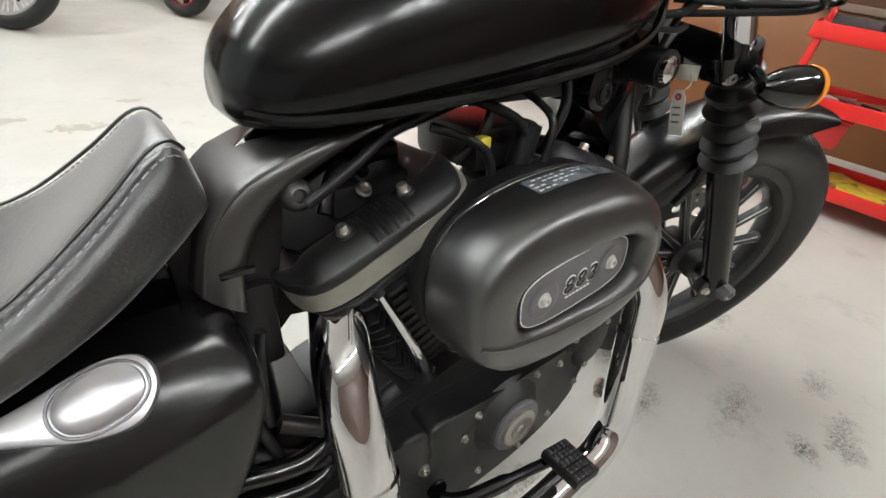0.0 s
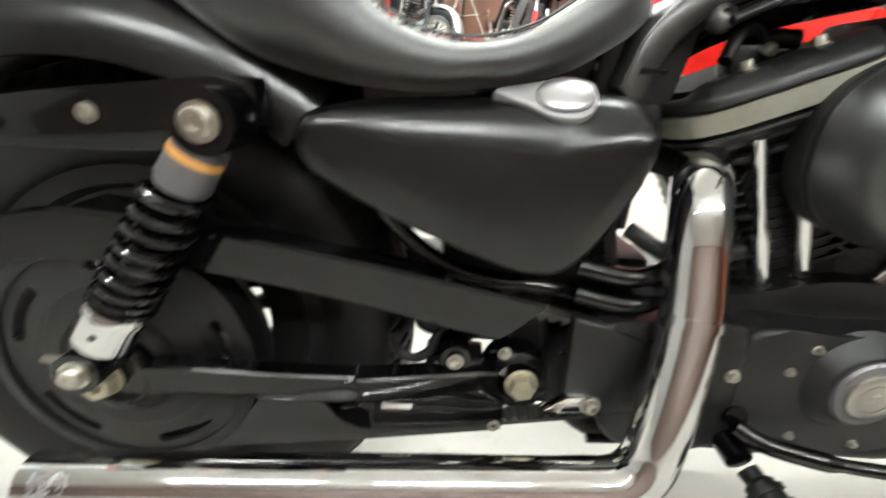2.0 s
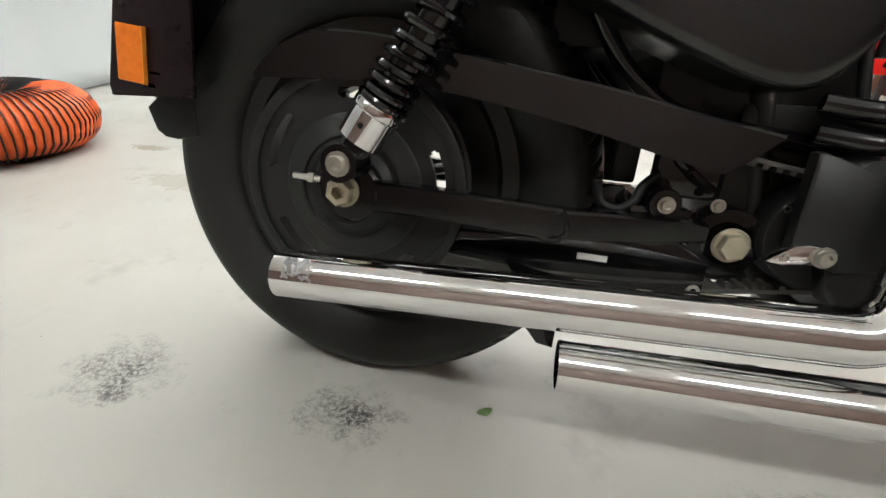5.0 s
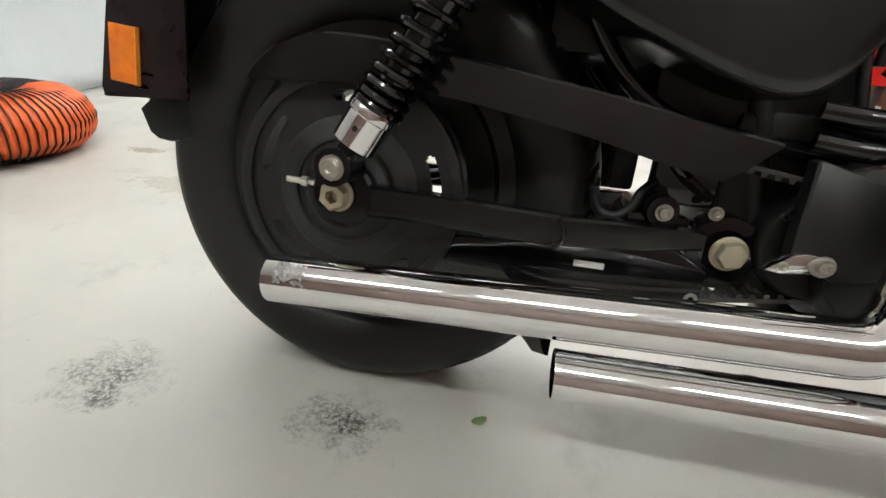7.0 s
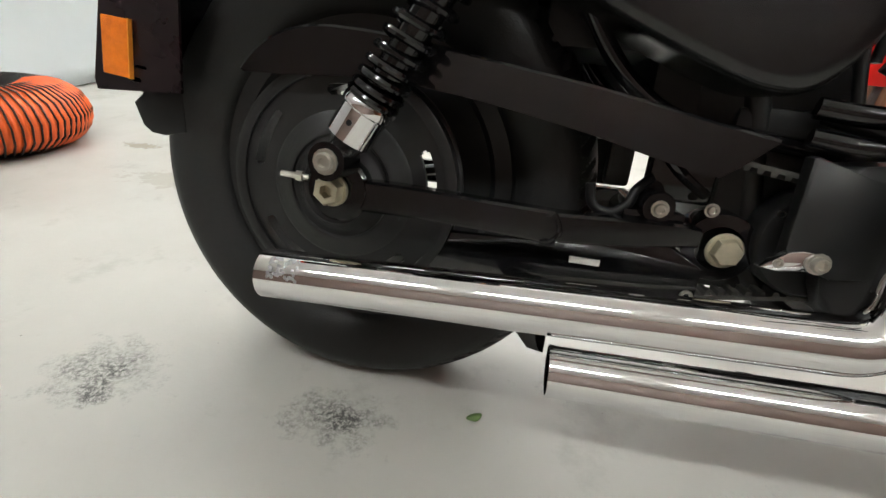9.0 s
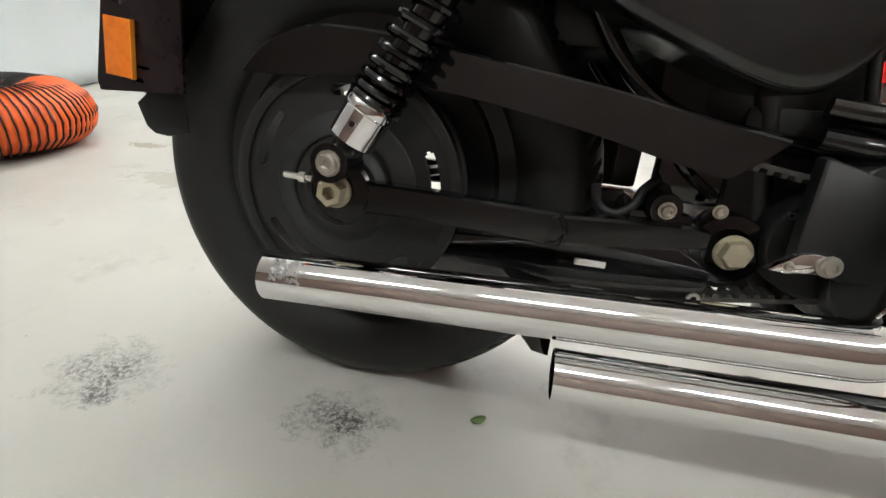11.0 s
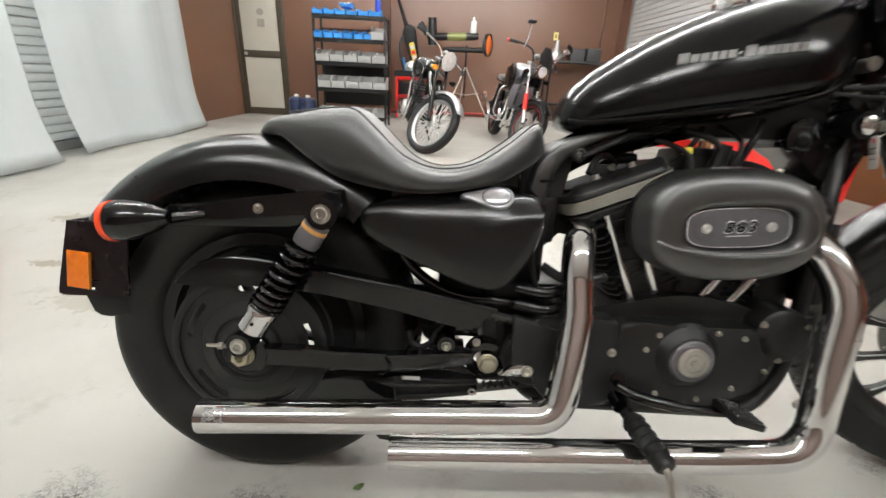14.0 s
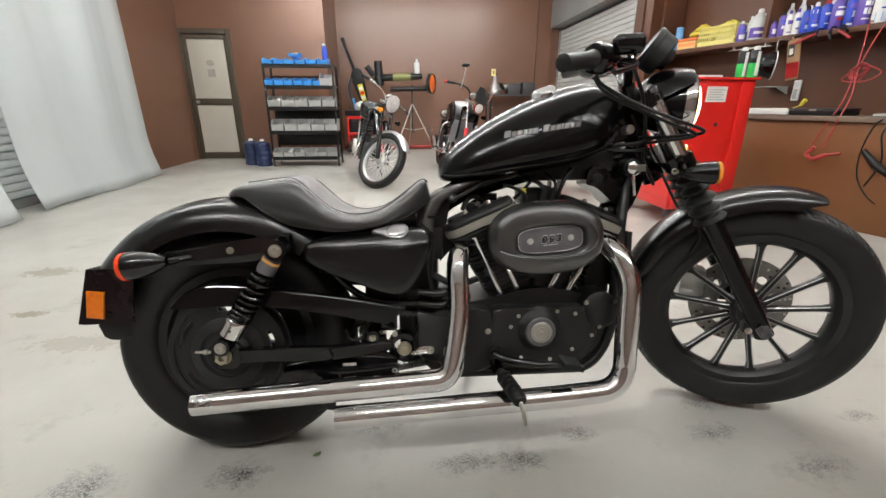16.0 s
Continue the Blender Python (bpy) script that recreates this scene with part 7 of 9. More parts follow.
# Parked motorcycles at the back.
def parked_bike(heading, at, steer, style, label):
    """A parked motorcycle; its front wheel stands at 'at'. Local x is forward, with the front axle over x = 0."""
    b = thing("motorcycle", Matrix.Translation((*at, 0)) @ Matrix.Rotation(heading, 4, "Z") @ Matrix.Rotation(radians(-10), 4, "X"), label, "motorcycle")
    classic = style == "classic"
    R = 0.345 if classic else 0.300
    w = 0.048 if classic else 0.060
    fork_top = Vector((-0.40, 0, 0.95))
    axis = (fork_top - Vector((0.0, 0, R))).normalized()
    S = Matrix.Translation((-0.06, 0, 0)) @ Matrix.Rotation(steer, 4, axis) @ Matrix.Translation((0.06, 0, 0))

    sunk = min((Matrix.Rotation(radians(-10), 4, "X") @ S @ Vector((R * math.cos(k / 10), 0.35 * w * e, R + R * math.sin(k / 10)))).z for k in range(63) for e in (-1, 1))
    S = Matrix.Translation((0, 0, -sunk)) @ S

    def wheel_set(c, m, name, rim_mat):
        ty = B()
        lathe(ty, tyre_profile(R, w, R * (0.79 if classic else 0.76)), c, (0, 1, 0), 48)
        wt = part(name, moved(ty, m), RUBBER, b, "black tyre")
        k_in, k_out = (0.70, 0.79) if classic else (0.69, 0.77)
        rm = B()
        lathe(rm, [(R * k_out, -w * 0.68), (R * k_out, -w * 0.4), (R * 0.72, -w * 0.3), (R * 0.72, w * 0.3), (R * k_out, w * 0.4), (R * k_out, w * 0.68), (R * 0.74, w * 0.6), (R * k_in, w * 0.25), (R * k_in, -w * 0.25), (R * 0.74, -w * 0.6), (R * k_out, -w * 0.68)], c, (0, 1, 0), 48)
        part("rim", moved(rm, m), rim_mat, wt, "bright wheel rim" if classic else "dark rim with a red line")
        hb = B()
        lathe(hb, [(0, -0.05), (0.03, -0.05), (0.055, -0.03), (0.055, 0.03), (0.03, 0.05), (0, 0.05)], c, (0, 1, 0), 20)
        part("hub", moved(hb, m), ALLOY, wt)
        if classic:
            for k in range(40):
                a = 2 * math.pi * k / 40
                a2 = a + (0.5 if k % 4 < 2 else -0.5)
                q = B()
                sgn = 1 if k % 2 else -1
                tube(q, [c + Vector((0.05 * math.cos(a2), 0.03 * sgn, 0.05 * math.sin(a2))), c + Vector((R * 0.70 * math.cos(a), 0, R * 0.70 * math.sin(a)))], 0.0038, 5)
                part("spoke", moved(q, m), BRIGHT_SPOKE, wt)
        else:
            for k in range(5):
                a = 2 * math.pi * k / 5
                q = B()
                dd, nn = Vector((math.cos(a), 0, math.sin(a))), Vector((-math.sin(a), 0, math.cos(a)))
                loft(q, [[c + dd * f + nn * h * sx + Vector((0, 0.014 * sy, 0)) for sx, sy in ((-1, -1), (1, -1), (1, 1), (-1, 1))] for f, h in ((0.045, 0.022), (R * 0.5, 0.016), (R * 0.70, 0.024))])
                part("spoke", moved(q, m), POWDER, wt)
            ln = B()
            lathe(ln, [(R * 0.735, -w * 0.62), (R * 0.775, -w * 0.64), (R * 0.775, -w * 0.58), (R * 0.735, -w * 0.56), (R * 0.735, -w * 0.62)], c, (0, 1, 0), 48)
            part("red_stripe", moved(ln, m), RED, wt)
            ds = B()
            lathe(ds, [(0.07, -w - 0.012), (0.145, -w - 0.012), (0.145, -w - 0.007), (0.07, -w - 0.007), (0.07, -w - 0.012)], c, (0, 1, 0), 40)
            part("brake_disc", moved(ds, m), STEEL, wt)

    wheel_set(Vector((0, 0, R)), S, "front_wheel", ALLOY if classic else POWDER)
    wheel_set(Vector((-1.38, 0, R)), ID, "rear_wheel", CHROME if classic else POWDER)
    for s in (-1, 1):
        lo, hi = Vector((0, 0.085 * s, R)), fork_top + Vector((0.02, 0.085 * s, 0))
        q = B()
        tube(q, [lo, lo.lerp(hi, 0.5)], 0.026, 12)
        leg = part("fork_leg", moved(q, S), PLASTIC if classic else ALLOY, b)
        q = B()
        tube(q, [lo.lerp(hi, 0.5), hi], 0.019, 12)
        part("fork_tube", moved(q, S), GLOSS if classic else CHROME, leg)
        if not classic:
            q = B()
            tube(q, [lo.lerp(hi, 0.22), lo.lerp(hi, 0.50)], 0.0275, 12)
            part("fork_band", moved(q, S), RED if s < 0 else ALLOY, leg)
        q = B()
        tube(q, spline([(-0.40, 0.05 * s, 1.0), (-0.41, 0.15 * s, 1.08), (-0.47, 0.35 * s, 1.10), (-0.52, 0.44 * s, 1.09)] if classic else [(-0.40, 0.05 * s, 1.0), (-0.40, 0.15 * s, 1.12), (-0.47, 0.33 * s, 1.12), (-0.52, 0.40 * s, 1.10)], 5), 0.011, 10)
        hb = part("handlebar", moved(q, S), CHROME if classic else PLASTIC, b)
        q = B()
        tube(q, [(-0.475, 0.36 * s, 1.10), (-0.53, 0.455 * s, 1.088)] if classic else [(-0.468, 0.315 * s, 1.12), (-0.53, 0.41 * s, 1.098)], 0.019, 12)
        part("grip", moved(q, S), RUBBER, hb)
        q = B()
        if classic:
            tube(q, [(-0.39, 0.085 * s, 0.80), (-0.30, 0.085 * s, 0.70), (-0.16, 0.085 * s, 0.58)], [0.034, 0.036, 0.030], 14)
            part("fork_shroud", moved(q, S), GLOSS, b, "gloss black fork shroud")
        q = B()
        tube(q, spline([(-0.42, 0.25 * s, 1.08), (-0.40, 0.27 * s, 1.22), (-0.36, 0.33 * s, 1.33)], 4), 0.006, 8)
        if not classic:
            arm = part("mirror_arm", moved(q, S), CHROME, hb, "chrome mirror arm")
            head = B()
            loft(head, [[Vector((-0.36 + e, (0.335 + 0.055 * p) * s, 1.355 + 0.026 * z - 0.02 * p)) for p, z in ring_points(0, 0, f, f, 20, 3)] for e, f in ((-0.012, 0.96), (-0.008, 1.0), (0.006, 0.95), (0.018, 0.6))])
            part("mirror", moved(head, S), PLASTIC, arm, "flat dark mirror")
            tip = B()
            tube(tip, [(-0.532, 0.412 * s, 1.0975), (-0.548, 0.436 * s, 1.089)], [0.020, 0.014], 12)
            part("bar_end", moved(tip, S), RED if s < 0 else CHROME, hb, "red bar end" if s < 0 else "")
            guard = B()
            tube(guard, fillet([(-0.44, 0.08 * s, 0.74), (-0.40, 0.27 * s, 0.66), (-0.42, 0.29 * s, 0.36), (-0.50, 0.10 * s, 0.27)], 0.07), 0.013, 10)
            part("engine_guard", guard, CHROME, b, "chrome engine guard")
        q = B()
        lathe(q, [(0, -0.05), (0.018, -0.045), (0.028, -0.01), (0.028, 0.012), (0, 0.018)], (-0.27, 0.17 * s, 0.86), (1, 0, 0), 20)
        part("turn_signal", moved(q, S), (AMBER_LENS if s < 0 else GLOSS) if classic else GLOSS, b, "amber turn signal" if classic and s < 0 else "")
    q = B()
    lathe(q, [(0, -0.13), (0.04, -0.12), (0.08, -0.06), (0.104, 0.0), (0.107, 0.01), (0, 0.01)] if classic else [(0, -0.12), (0.05, -0.10), (0.08, -0.03), (0.082, 0.01), (0, 0.012)], (-0.335 if classic else -0.22, 0, 1.02 if classic else 0.93), (1, 0, -0.05), 28)
    h = part("headlight", moved(q, S), CHROME, b, "chrome headlight shell")
    q = B()
    lathe(q, [(0, 0.026), (0.05, 0.024), (0.10, 0.011)] if classic else [(0, 0.03), (0.03, 0.028), (0.062, 0.013)], (-0.335 if classic else -0.22, 0, 1.02 if classic else 0.93), (1, 0, -0.05), 28)
    part("lamp_lens", moved(q, S), LAMP_FACE, h)
    q = B()
    box(q, (-0.45, -0.11, 0.86), (-0.36, 0.11, 0.90), 0.01)
    box(q, (-0.46, -0.10, 0.97), (-0.38, 0.10, 1.0), 0.01)
    lathe(q, [(0, 0.03), (0.04, 0.03), (0.045, 0.0), (0, -0.03)], (-0.38, 0.05, 1.06), (-0.5, 0, 0.8), 18)
    lathe(q, [(0, 0.03), (0.04, 0.03), (0.045, 0.0), (0, -0.03)], (-0.38, -0.05, 1.06), (-0.5, 0, 0.8), 18)
    part("fork_yoke", moved(q, S), ALLOY, b)
    q = fender(Vector((0, 0, R)), R + 0.035, 0.062, 0.045, 150, 35, taper=1, n=24)
    part("front_fender", moved(q, S), SILVER if classic else DENIM, b, "silver front fender" if classic else "")
    q = fender(Vector((-1.38, 0, R)), R + 0.05, 0.075, 0.05, 170, 45, taper=1, n=24)
    part("rear_fender", q, SILVER if classic else DENIM, b)
    # Tank, seat, engine, frame, silencer.
    rings = []
    for x, zl, zt, hw in ((-0.98, 0.78, 0.83, 0.05), (-0.92, 0.76, 0.90, 0.09), (-0.80, 0.75, 0.97, 0.13), (-0.62, 0.77, 1.0, 0.15), (-0.50, 0.80, 0.99, 0.13), (-0.43, 0.84, 0.95, 0.07)):
        rings.append([Vector((x, hw * p, (zl + zt) / 2 + (zt - zl) / 2 * z)) for p, z in ring_points(0, 0, 1, 1, 20, 2.6)])
    part("fuel_tank", loft(B(), rings), GLOSS if classic else SILVER, b, "black fuel tank" if classic else "silver grey fuel tank", smooth=60)
    rings = []
    for x, zl, zt, hw in ((-1.55, 0.80, 0.84, 0.08), (-1.45, 0.77, 0.86, 0.11), (-1.2, 0.75, 0.83, 0.13), (-1.0, 0.75, 0.82, 0.11), (-0.95, 0.77, 0.81, 0.08)):
        rings.append([Vector((x, hw * p, (zl + zt) / 2 + (zt - zl) / 2 * z)) for p, z in ring_points(0, 0, 1, 1, 20, 3)])
    part("seat", loft(B(), rings), VINYL, b, smooth=60)
    q = B()
    box(q, (-0.98, -0.14, 0.30), (-0.55, 0.14, 0.50), 0.05, 3)
    part("crankcase", q, DARK, b)
    q = B()
    lathe(q, [(0, 0.05), (0.085, 0.05), (0.10, 0.035), (0.10, 0.0), (0, 0)], (-0.70, -0.14, 0.40), (0, -1, 0), 28)
    part("engine_cover", q, ALLOY if classic else PLASTIC, b)
    for k in range(7):
        q = B()
        box(q, (-0.80, -0.10, 0.505 + 0.03 * k), (-0.62, 0.10, 0.517 + 0.03 * k), 0.004)
        part("cooling_fin", q, DARK if classic else ALLOY, b)
    if not classic:
        q = B()
        box(q, (-0.40, -0.15, 0.45), (-0.36, 0.15, 0.74), 0.01)
        part("radiator", q, GUNMETAL, b, "grey radiator")
        q = loft(B(), [[Vector((-0.20 - 0.45 * (z - 0.98) + e, y, z)) for e, y in ((0, -hw), (0.03, 0), (0, hw), (-0.008, hw), (0.022, 0), (-0.008, -hw))] for z, hw in ((0.99, 0.11), (1.10, 0.10), (1.20, 0.05))])
        part("fly_screen", moved(q, S), PLASTIC, b, "small dark fly screen")
        for k in range(3):
            q = lathe(B(), [(0, 0.03), (0.05, 0.03), (0.06, 0.015), (0.06, 0), (0, 0)], (-0.60 - 0.13 * k, -0.155, 0.36 + 0.05 * (k % 2)), (0, -1, 0), 24)
            part("bright_cover", q, CHROME, b)
        for s in (-1, 1):
            q = B()
            rings = []
            for x, zl, zt, hw in ((-0.80, 0.76, 0.90, 0.02), (-0.62, 0.66, 0.96, 0.035), (-0.42, 0.62, 0.97, 0.04), (-0.30, 0.68, 0.90, 0.025), (-0.26, 0.72, 0.84, 0.01)):
                rings.append([Vector((x, s * (0.165 - 0.03 * (x < -0.7)) + hw * p, (zl + zt) / 2 + (zt - zl) / 2 * z)) for p, z in ring_points(0, 0, 1, 1, 16, 2.6)])
            part("tank_shroud", loft(q, rings), GLOSS, b, "gloss black tank shroud", smooth=50)
            for k in range(2):
                q = B()
                tube(q, fillet([(-0.52, (0.04 + 0.07 * k) * s, 0.56), (-0.38, (0.05 + 0.07 * k) * s, 0.50), (-0.37, (0.05 + 0.07 * k) * s, 0.34), (-0.56, (0.05 + 0.06 * k) * s, 0.20), (-0.80, 0.05 * s, 0.19)], 0.07), 0.019, 10)
                part("header_pipe", q, CHROME, b)
    q = B()
    for s in (-1, 1):
        tube(q, fillet([(-0.40, 0.03 * s, 0.90), (-0.34, 0.06 * s, 0.55), (-0.50, 0.09 * s, 0.27), (-1.0, 0.10 * s, 0.27), (-1.05, 0.10 * s, 0.74), (-1.6, 0.09 * s, 0.78)], 0.08), 0.016, 10)
    tube(q, [(-0.42, 0, 0.92), (-1.05, 0, 0.74)], 0.02, 10)
    part("frame_tube", q, GLOSS, b)
    q = B()
    tube(q, fillet([(-0.66, -0.08, 0.55), (-0.50, -0.12, 0.42), (-0.58, -0.15, 0.27), (-1.05, -0.17, 0.28)], 0.08), 0.02, 12)
    ex = part("exhaust_pipe", q, CHROME, b, "chrome exhaust pipe")
    q = B()
    tube(q, [(-1.0, -0.18, 0.28), (-1.06, -0.185, 0.285), (-1.60, -0.20, 0.36 if classic else 0.52), (-1.62, -0.20, 0.362 if classic else 0.525)], [0.022, 0.045, 0.05, 0.03] if classic else [0.03, 0.06, 0.065, 0.05], 16)
    part("silencer", q, CHROME, ex)
    q = B()
    for s in (-1, 1):
        tube(q, [(-1.36, 0.11 * s, 0.33), (-1.18, 0.11 * s, 0.72)], 0.026, 12)
    part("shock_absorber", q, CHROME if classic else PLASTIC, b)
    q = B()
    for s in (-1, 1):
        tube(q, [(-1.38, 0.10 * s, R), (-0.95, 0.09 * s, 0.36)], 0.02, 10)
    part("swingarm", q, PLASTIC, b)
    q = B()
    tube(q, [(-0.85, 0.12, 0.28), (-0.92, 0.26, 0.015)], 0.012, 8)
    part("side_stand", q, PLASTIC, b)
    for s in (-1, 1):
        q = B()
        tube(q, [(-0.78, 0.15 * s, 0.32), (-0.78, 0.26 * s, 0.33)], 0.014, 10)
        part("foot_peg", q, RUBBER, b)


parked_bike(radians(-84), (-0.03, 3.95), radians(44), "classic", "black and silver classic motorcycle with wire wheels")
parked_bike(radians(-84), (1.17, 4.45), radians(24), "naked", "black naked motorcycle with red fork details")


# Red tool cart, tripod stand with lamp, long tool, table at the back wall.
def back_corner():
    c = thing("tool_cart", Matrix.Translation((-0.62, 7.35, 0)), "small red steel tool cart with a plastic bag on it", "tool cart")
    for x in (0.0, 0.62):
        for y in (0.0, 0.42):
            part("post", box(B(), (x, y, 0.03), (x + 0.035, y + 0.035, 0.72), 0.003), RED, c)
    for z in (0.06, 0.38, 0.68):
        part("tray", box(B(), (0.037, -0.004, z), (0.618, 0.459, z + 0.05), 0.004), RED if z > 0.5 else RED_DARK, c)
    part("side_panel", box(B(), (0.002, 0.037, 0.12), (0.012, 0.418, 0.66), 0.002), RED, c)
    part("side_panel", box(B(), (0.643, 0.037, 0.12), (0.653, 0.418, 0.66), 0.002), RED, c)
    bx = part("battery_pack", box(B(), (0.05, 0.05, 0.43), (0.38, 0.36, 0.64), 0.02), PLASTIC, None, "black battery pack in the cart")
    bx.matrix_basis = Matrix.Translation((-0.62, 7.35, 0.002))
    tagged(bx, category="battery")
    top = part("tool_tray", box(B(), (0.0, 0.0, 0.0), (0.6, 0.4, 0.10), 0.02), PLASTIC, None, "black plastic tool tray on the cart")
    top.matrix_basis = Matrix.Translation((-0.66, 7.36, 0.732))
    tagged(top, category="tray")
    bag = B()
    bmesh.ops.create_icosphere(bag, subdivisions=3, radius=0.12)
    for v in bag.verts:
        v.co *= 1 + 0.22 * noise.noise(v.co * 16)
        v.co.z = max(v.co.z * 0.8, -0.07)
    bo = part("plastic_bag", bag, CLEAR, None, "crumpled white plastic bag", smooth=20)
    bo.matrix_basis = Matrix.Translation((-0.35, 7.5, 0.90))
    tagged(bo, category="bag")
    # A long black garden machine leaning on the wall.
    t = thing("hedge_cutter", pose(-0.28, 8.1, 0.78, 8, -14, 0), "long black machine with a yellow warning label leaning on the wall", "power tool")
    part("blade_guard", plate(B(), spline([(-0.05, 0.0), (0.03, 0.0), (0.10, 0.5), (0.12, 0.78), (-0.02, 0.86), (-0.12, 0.72), (-0.10, 0.4)], 5, True), 0, 0.09, 0.02), PLASTIC, t)
    q = B()
    tube(q, [(-0.02, 0.04, 0.8), (-0.06, 0.04, 1.25), (-0.065, 0.04, 1.42)], [0.035, 0.028, 0.036], 14)
    part("handle_tube", q, PLASTIC, t)
    part("warning_label", box(B(), (-0.045, -0.004, 0.22), (0.05, 0.001, 0.56), 0.001), YELLOW, t, "yellow and white warning label")
    for k in range(3):
        part("label_bar", box(B(), (-0.035, -0.008, 0.27 + 0.09 * k), (0.04, -0.004, 0.33 + 0.09 * k)), (WHITE, RED, WHITE)[k], t, smooth=0)
    q = B()
    tube(q, spline([(-0.12, -0.02, 0.7), (-0.22, -0.04, 0.55), (-0.25, -0.04, 0.3), (-0.2, -0.03, 0.1)], 6), 0.028, 8)
    part("strap", q, VINYL, t)
    q = B()
    tube(q, [(-0.22, -0.05, 0.08), (-0.20, -0.05, 0.34)], 0.022, 10)
    part("blue_tool", q, BLUE_BIN, t, "bright blue strip")
    # Tripod work stand with an arm and an orange lamp head.
    s = thing("work_stand", Matrix.Translation((0.62, 7.75, 0)), "black tripod work stand with an orange lamp head", "work stand")
    for a in (100, 220, 340):
        q = B()
        e = Vector((math.cos(radians(a)), math.sin(radians(a)), 0))
        tube(q, [Vector((0, 0, 0.95)), e * 0.5 + Vector((0, 0, 0.012))], 0.012, 10)
        part("leg", q, STEEL, s)
        q = B()
        tube(q, [Vector((0, 0, 0.45)), e * 0.28 + Vector((0, 0, 0.50))], 0.007, 8)
        part("brace", q, STEEL, s)
    q = B()
    tube(q, [(0, 0, 0.40), (0, 0, 1.30)], 0.016, 12)
    part("pole", q, PLASTIC, s)
    q = B()
    tube(q, [(-0.72, 0, 1.42), (-0.6, 0, 1.42), (-0.58, 0, 1.42), (0.12, 0, 1.45), (0.2, 0, 1.46)], [0.05, 0.05, 0.065, 0.06, 0.045], 14)
    part("arm", q, PLASTIC, s)
    part("arm_sleeve", tube(B(), [(-0.36, 0, 1.43), (-0.02, 0, 1.444)], 0.068, 16), mat("olive_sleeve", (0.16, 0.17, 0.05), 0.4), s, "olive sleeve on the arm")
    q = B()
    tube(q, [(-0.62, 0.02, 1.28), (-0.64, 0.02, 1.72)], [0.085, 0.075], 14)
    part("clamp_head", q, PLASTIC, s)
    q = B()
    tube(q, [(-0.72, -0.06, 1.45), (-0.85, -0.06, 1.62)], [0.05, 0.06], 12)
    part("clamp_jaw", q, PLASTIC, s)
    q = B()
    tube(q, [(-0.42, -0.02, 1.22), (0.22, -0.02, 1.23), (0.30, -0.02, 1.235)], [0.045, 0.045, 0.06], 12)
    part("lower_arm", q, PLASTIC, s)
    q = B()
    lathe(q, [(0, -0.03), (0.10, -0.03), (0.16, 0.0), (0.17, 0.03), (0.155, 0.04), (0, 0.04)], (0.36, -0.05, 1.32), (0.9, -0.42, 0), 32)
    lamp_ob = part("lamp_head", q, ORANGE_PLASTIC, s, "round orange lamp head")
    q = B()
    lathe(q, [(0.17, -0.02), (0.19, 0.0), (0.185, 0.05), (0.17, 0.05), (0.17, -0.02)], (0.36, -0.05, 1.32), (0.9, -0.42, 0), 32)
    part("lamp_cage", q, PLASTIC, lamp_ob)
    bottle("spray_bottle", Matrix.Translation((0.72, 7.75, 1.50)), 0.055, 0.26, 0.018, CLEAR, WHITE, "milky spray bottle on the work stand", "bottle")
    # Table with boxes.
    d = thing("side_table", Matrix.Translation((2.15, 7.75, 0)), "dark steel table by the back wall", "table")
    part("tabletop", box(B(), (0, 0, 1.10), (1.15, 0.55, 1.14), 0.004), DARK, d)
    for x in (0.02, 1.09):
        for y in (0.02, 0.49):
            part("leg", box(B(), (x, y, 0), (x + 0.04, y + 0.04, 1.099), 0.003), PLASTIC, d)
    part("shelf", box(B(), (0.021, 0.021, 0.35), (1.129, 0.529, 0.38), 0.003), PLASTIC, d)
    for x, w, h in ((0.40, 0.26, 0.20), (0.70, 0.26, 0.22)):
        k = part("equipment_case", box(B(), (0, 0, 0), (w, 0.3, h), 0.015), DARK, None, "dark grey equipment case on the table")
        k.matrix_basis = Matrix.Translation((2.15 + x, 7.85, 1.142))
        tagged(k, category="case", group="cases on the table")
    q = B()
    lathe(q, [(0, 0), (0.13, 0.0), (0.14, 0.03), (0.10, 0.16), (0.06, 0.20), (0.035, 0.30), (0.03, 0.34), (0, 0.34)], (0, 0, 0), (0, 0, 1), 24)
    lathe(q, [(0, 0), (0.06, 0), (0.065, 0.02), (0.05, 0.12), (0, 0.14)], (0.14, 0, 0.12), (1, 0, 0.2), 20)
    g = part("grinder", q, ALLOY, None, "bright bench grinder on the table")
    g.matrix_basis = Matrix.Translation((2.30, 7.95, 1.142))
    tagged(g, category="grinder")
    o = thing("wall_outlet", Matrix.Translation((2.36, 8.45, 1.58)), "cream wall outlet plate", "outlet")
    part("plate", box(B(), (-0.045, -0.012, -0.07), (0.045, -0.001, 0.07), 0.004), PALE_YELLOW, o)
    part("socket_insert", box(B(), (-0.018, -0.016, -0.035), (0.018, -0.012, 0.035), 0.002), CARD, o)
    q = B()
    tube(q, [(3.24, 8.435, 0.0), (3.24, 8.435, CEILING)], 0.014, 10)
    tagged(part("conduit", q, BROWN_DARK, None, "thin brown conduit on the back wall"), category="conduit", kind="structure")
    q = B()
    tube(q, [(-0.84, 8.42, 0.07), (2.1, 8.42, 0.07)], 0.02, 8)
    tagged(part("skirting_pipe", q, RED_DARK, None, "thin red pipe along the back wall"), category="pipe", kind="structure")
    w = thing("switch_box", Matrix.Translation((-3.22, 5.36, 1.40)), "grey wall switch box", "switch")
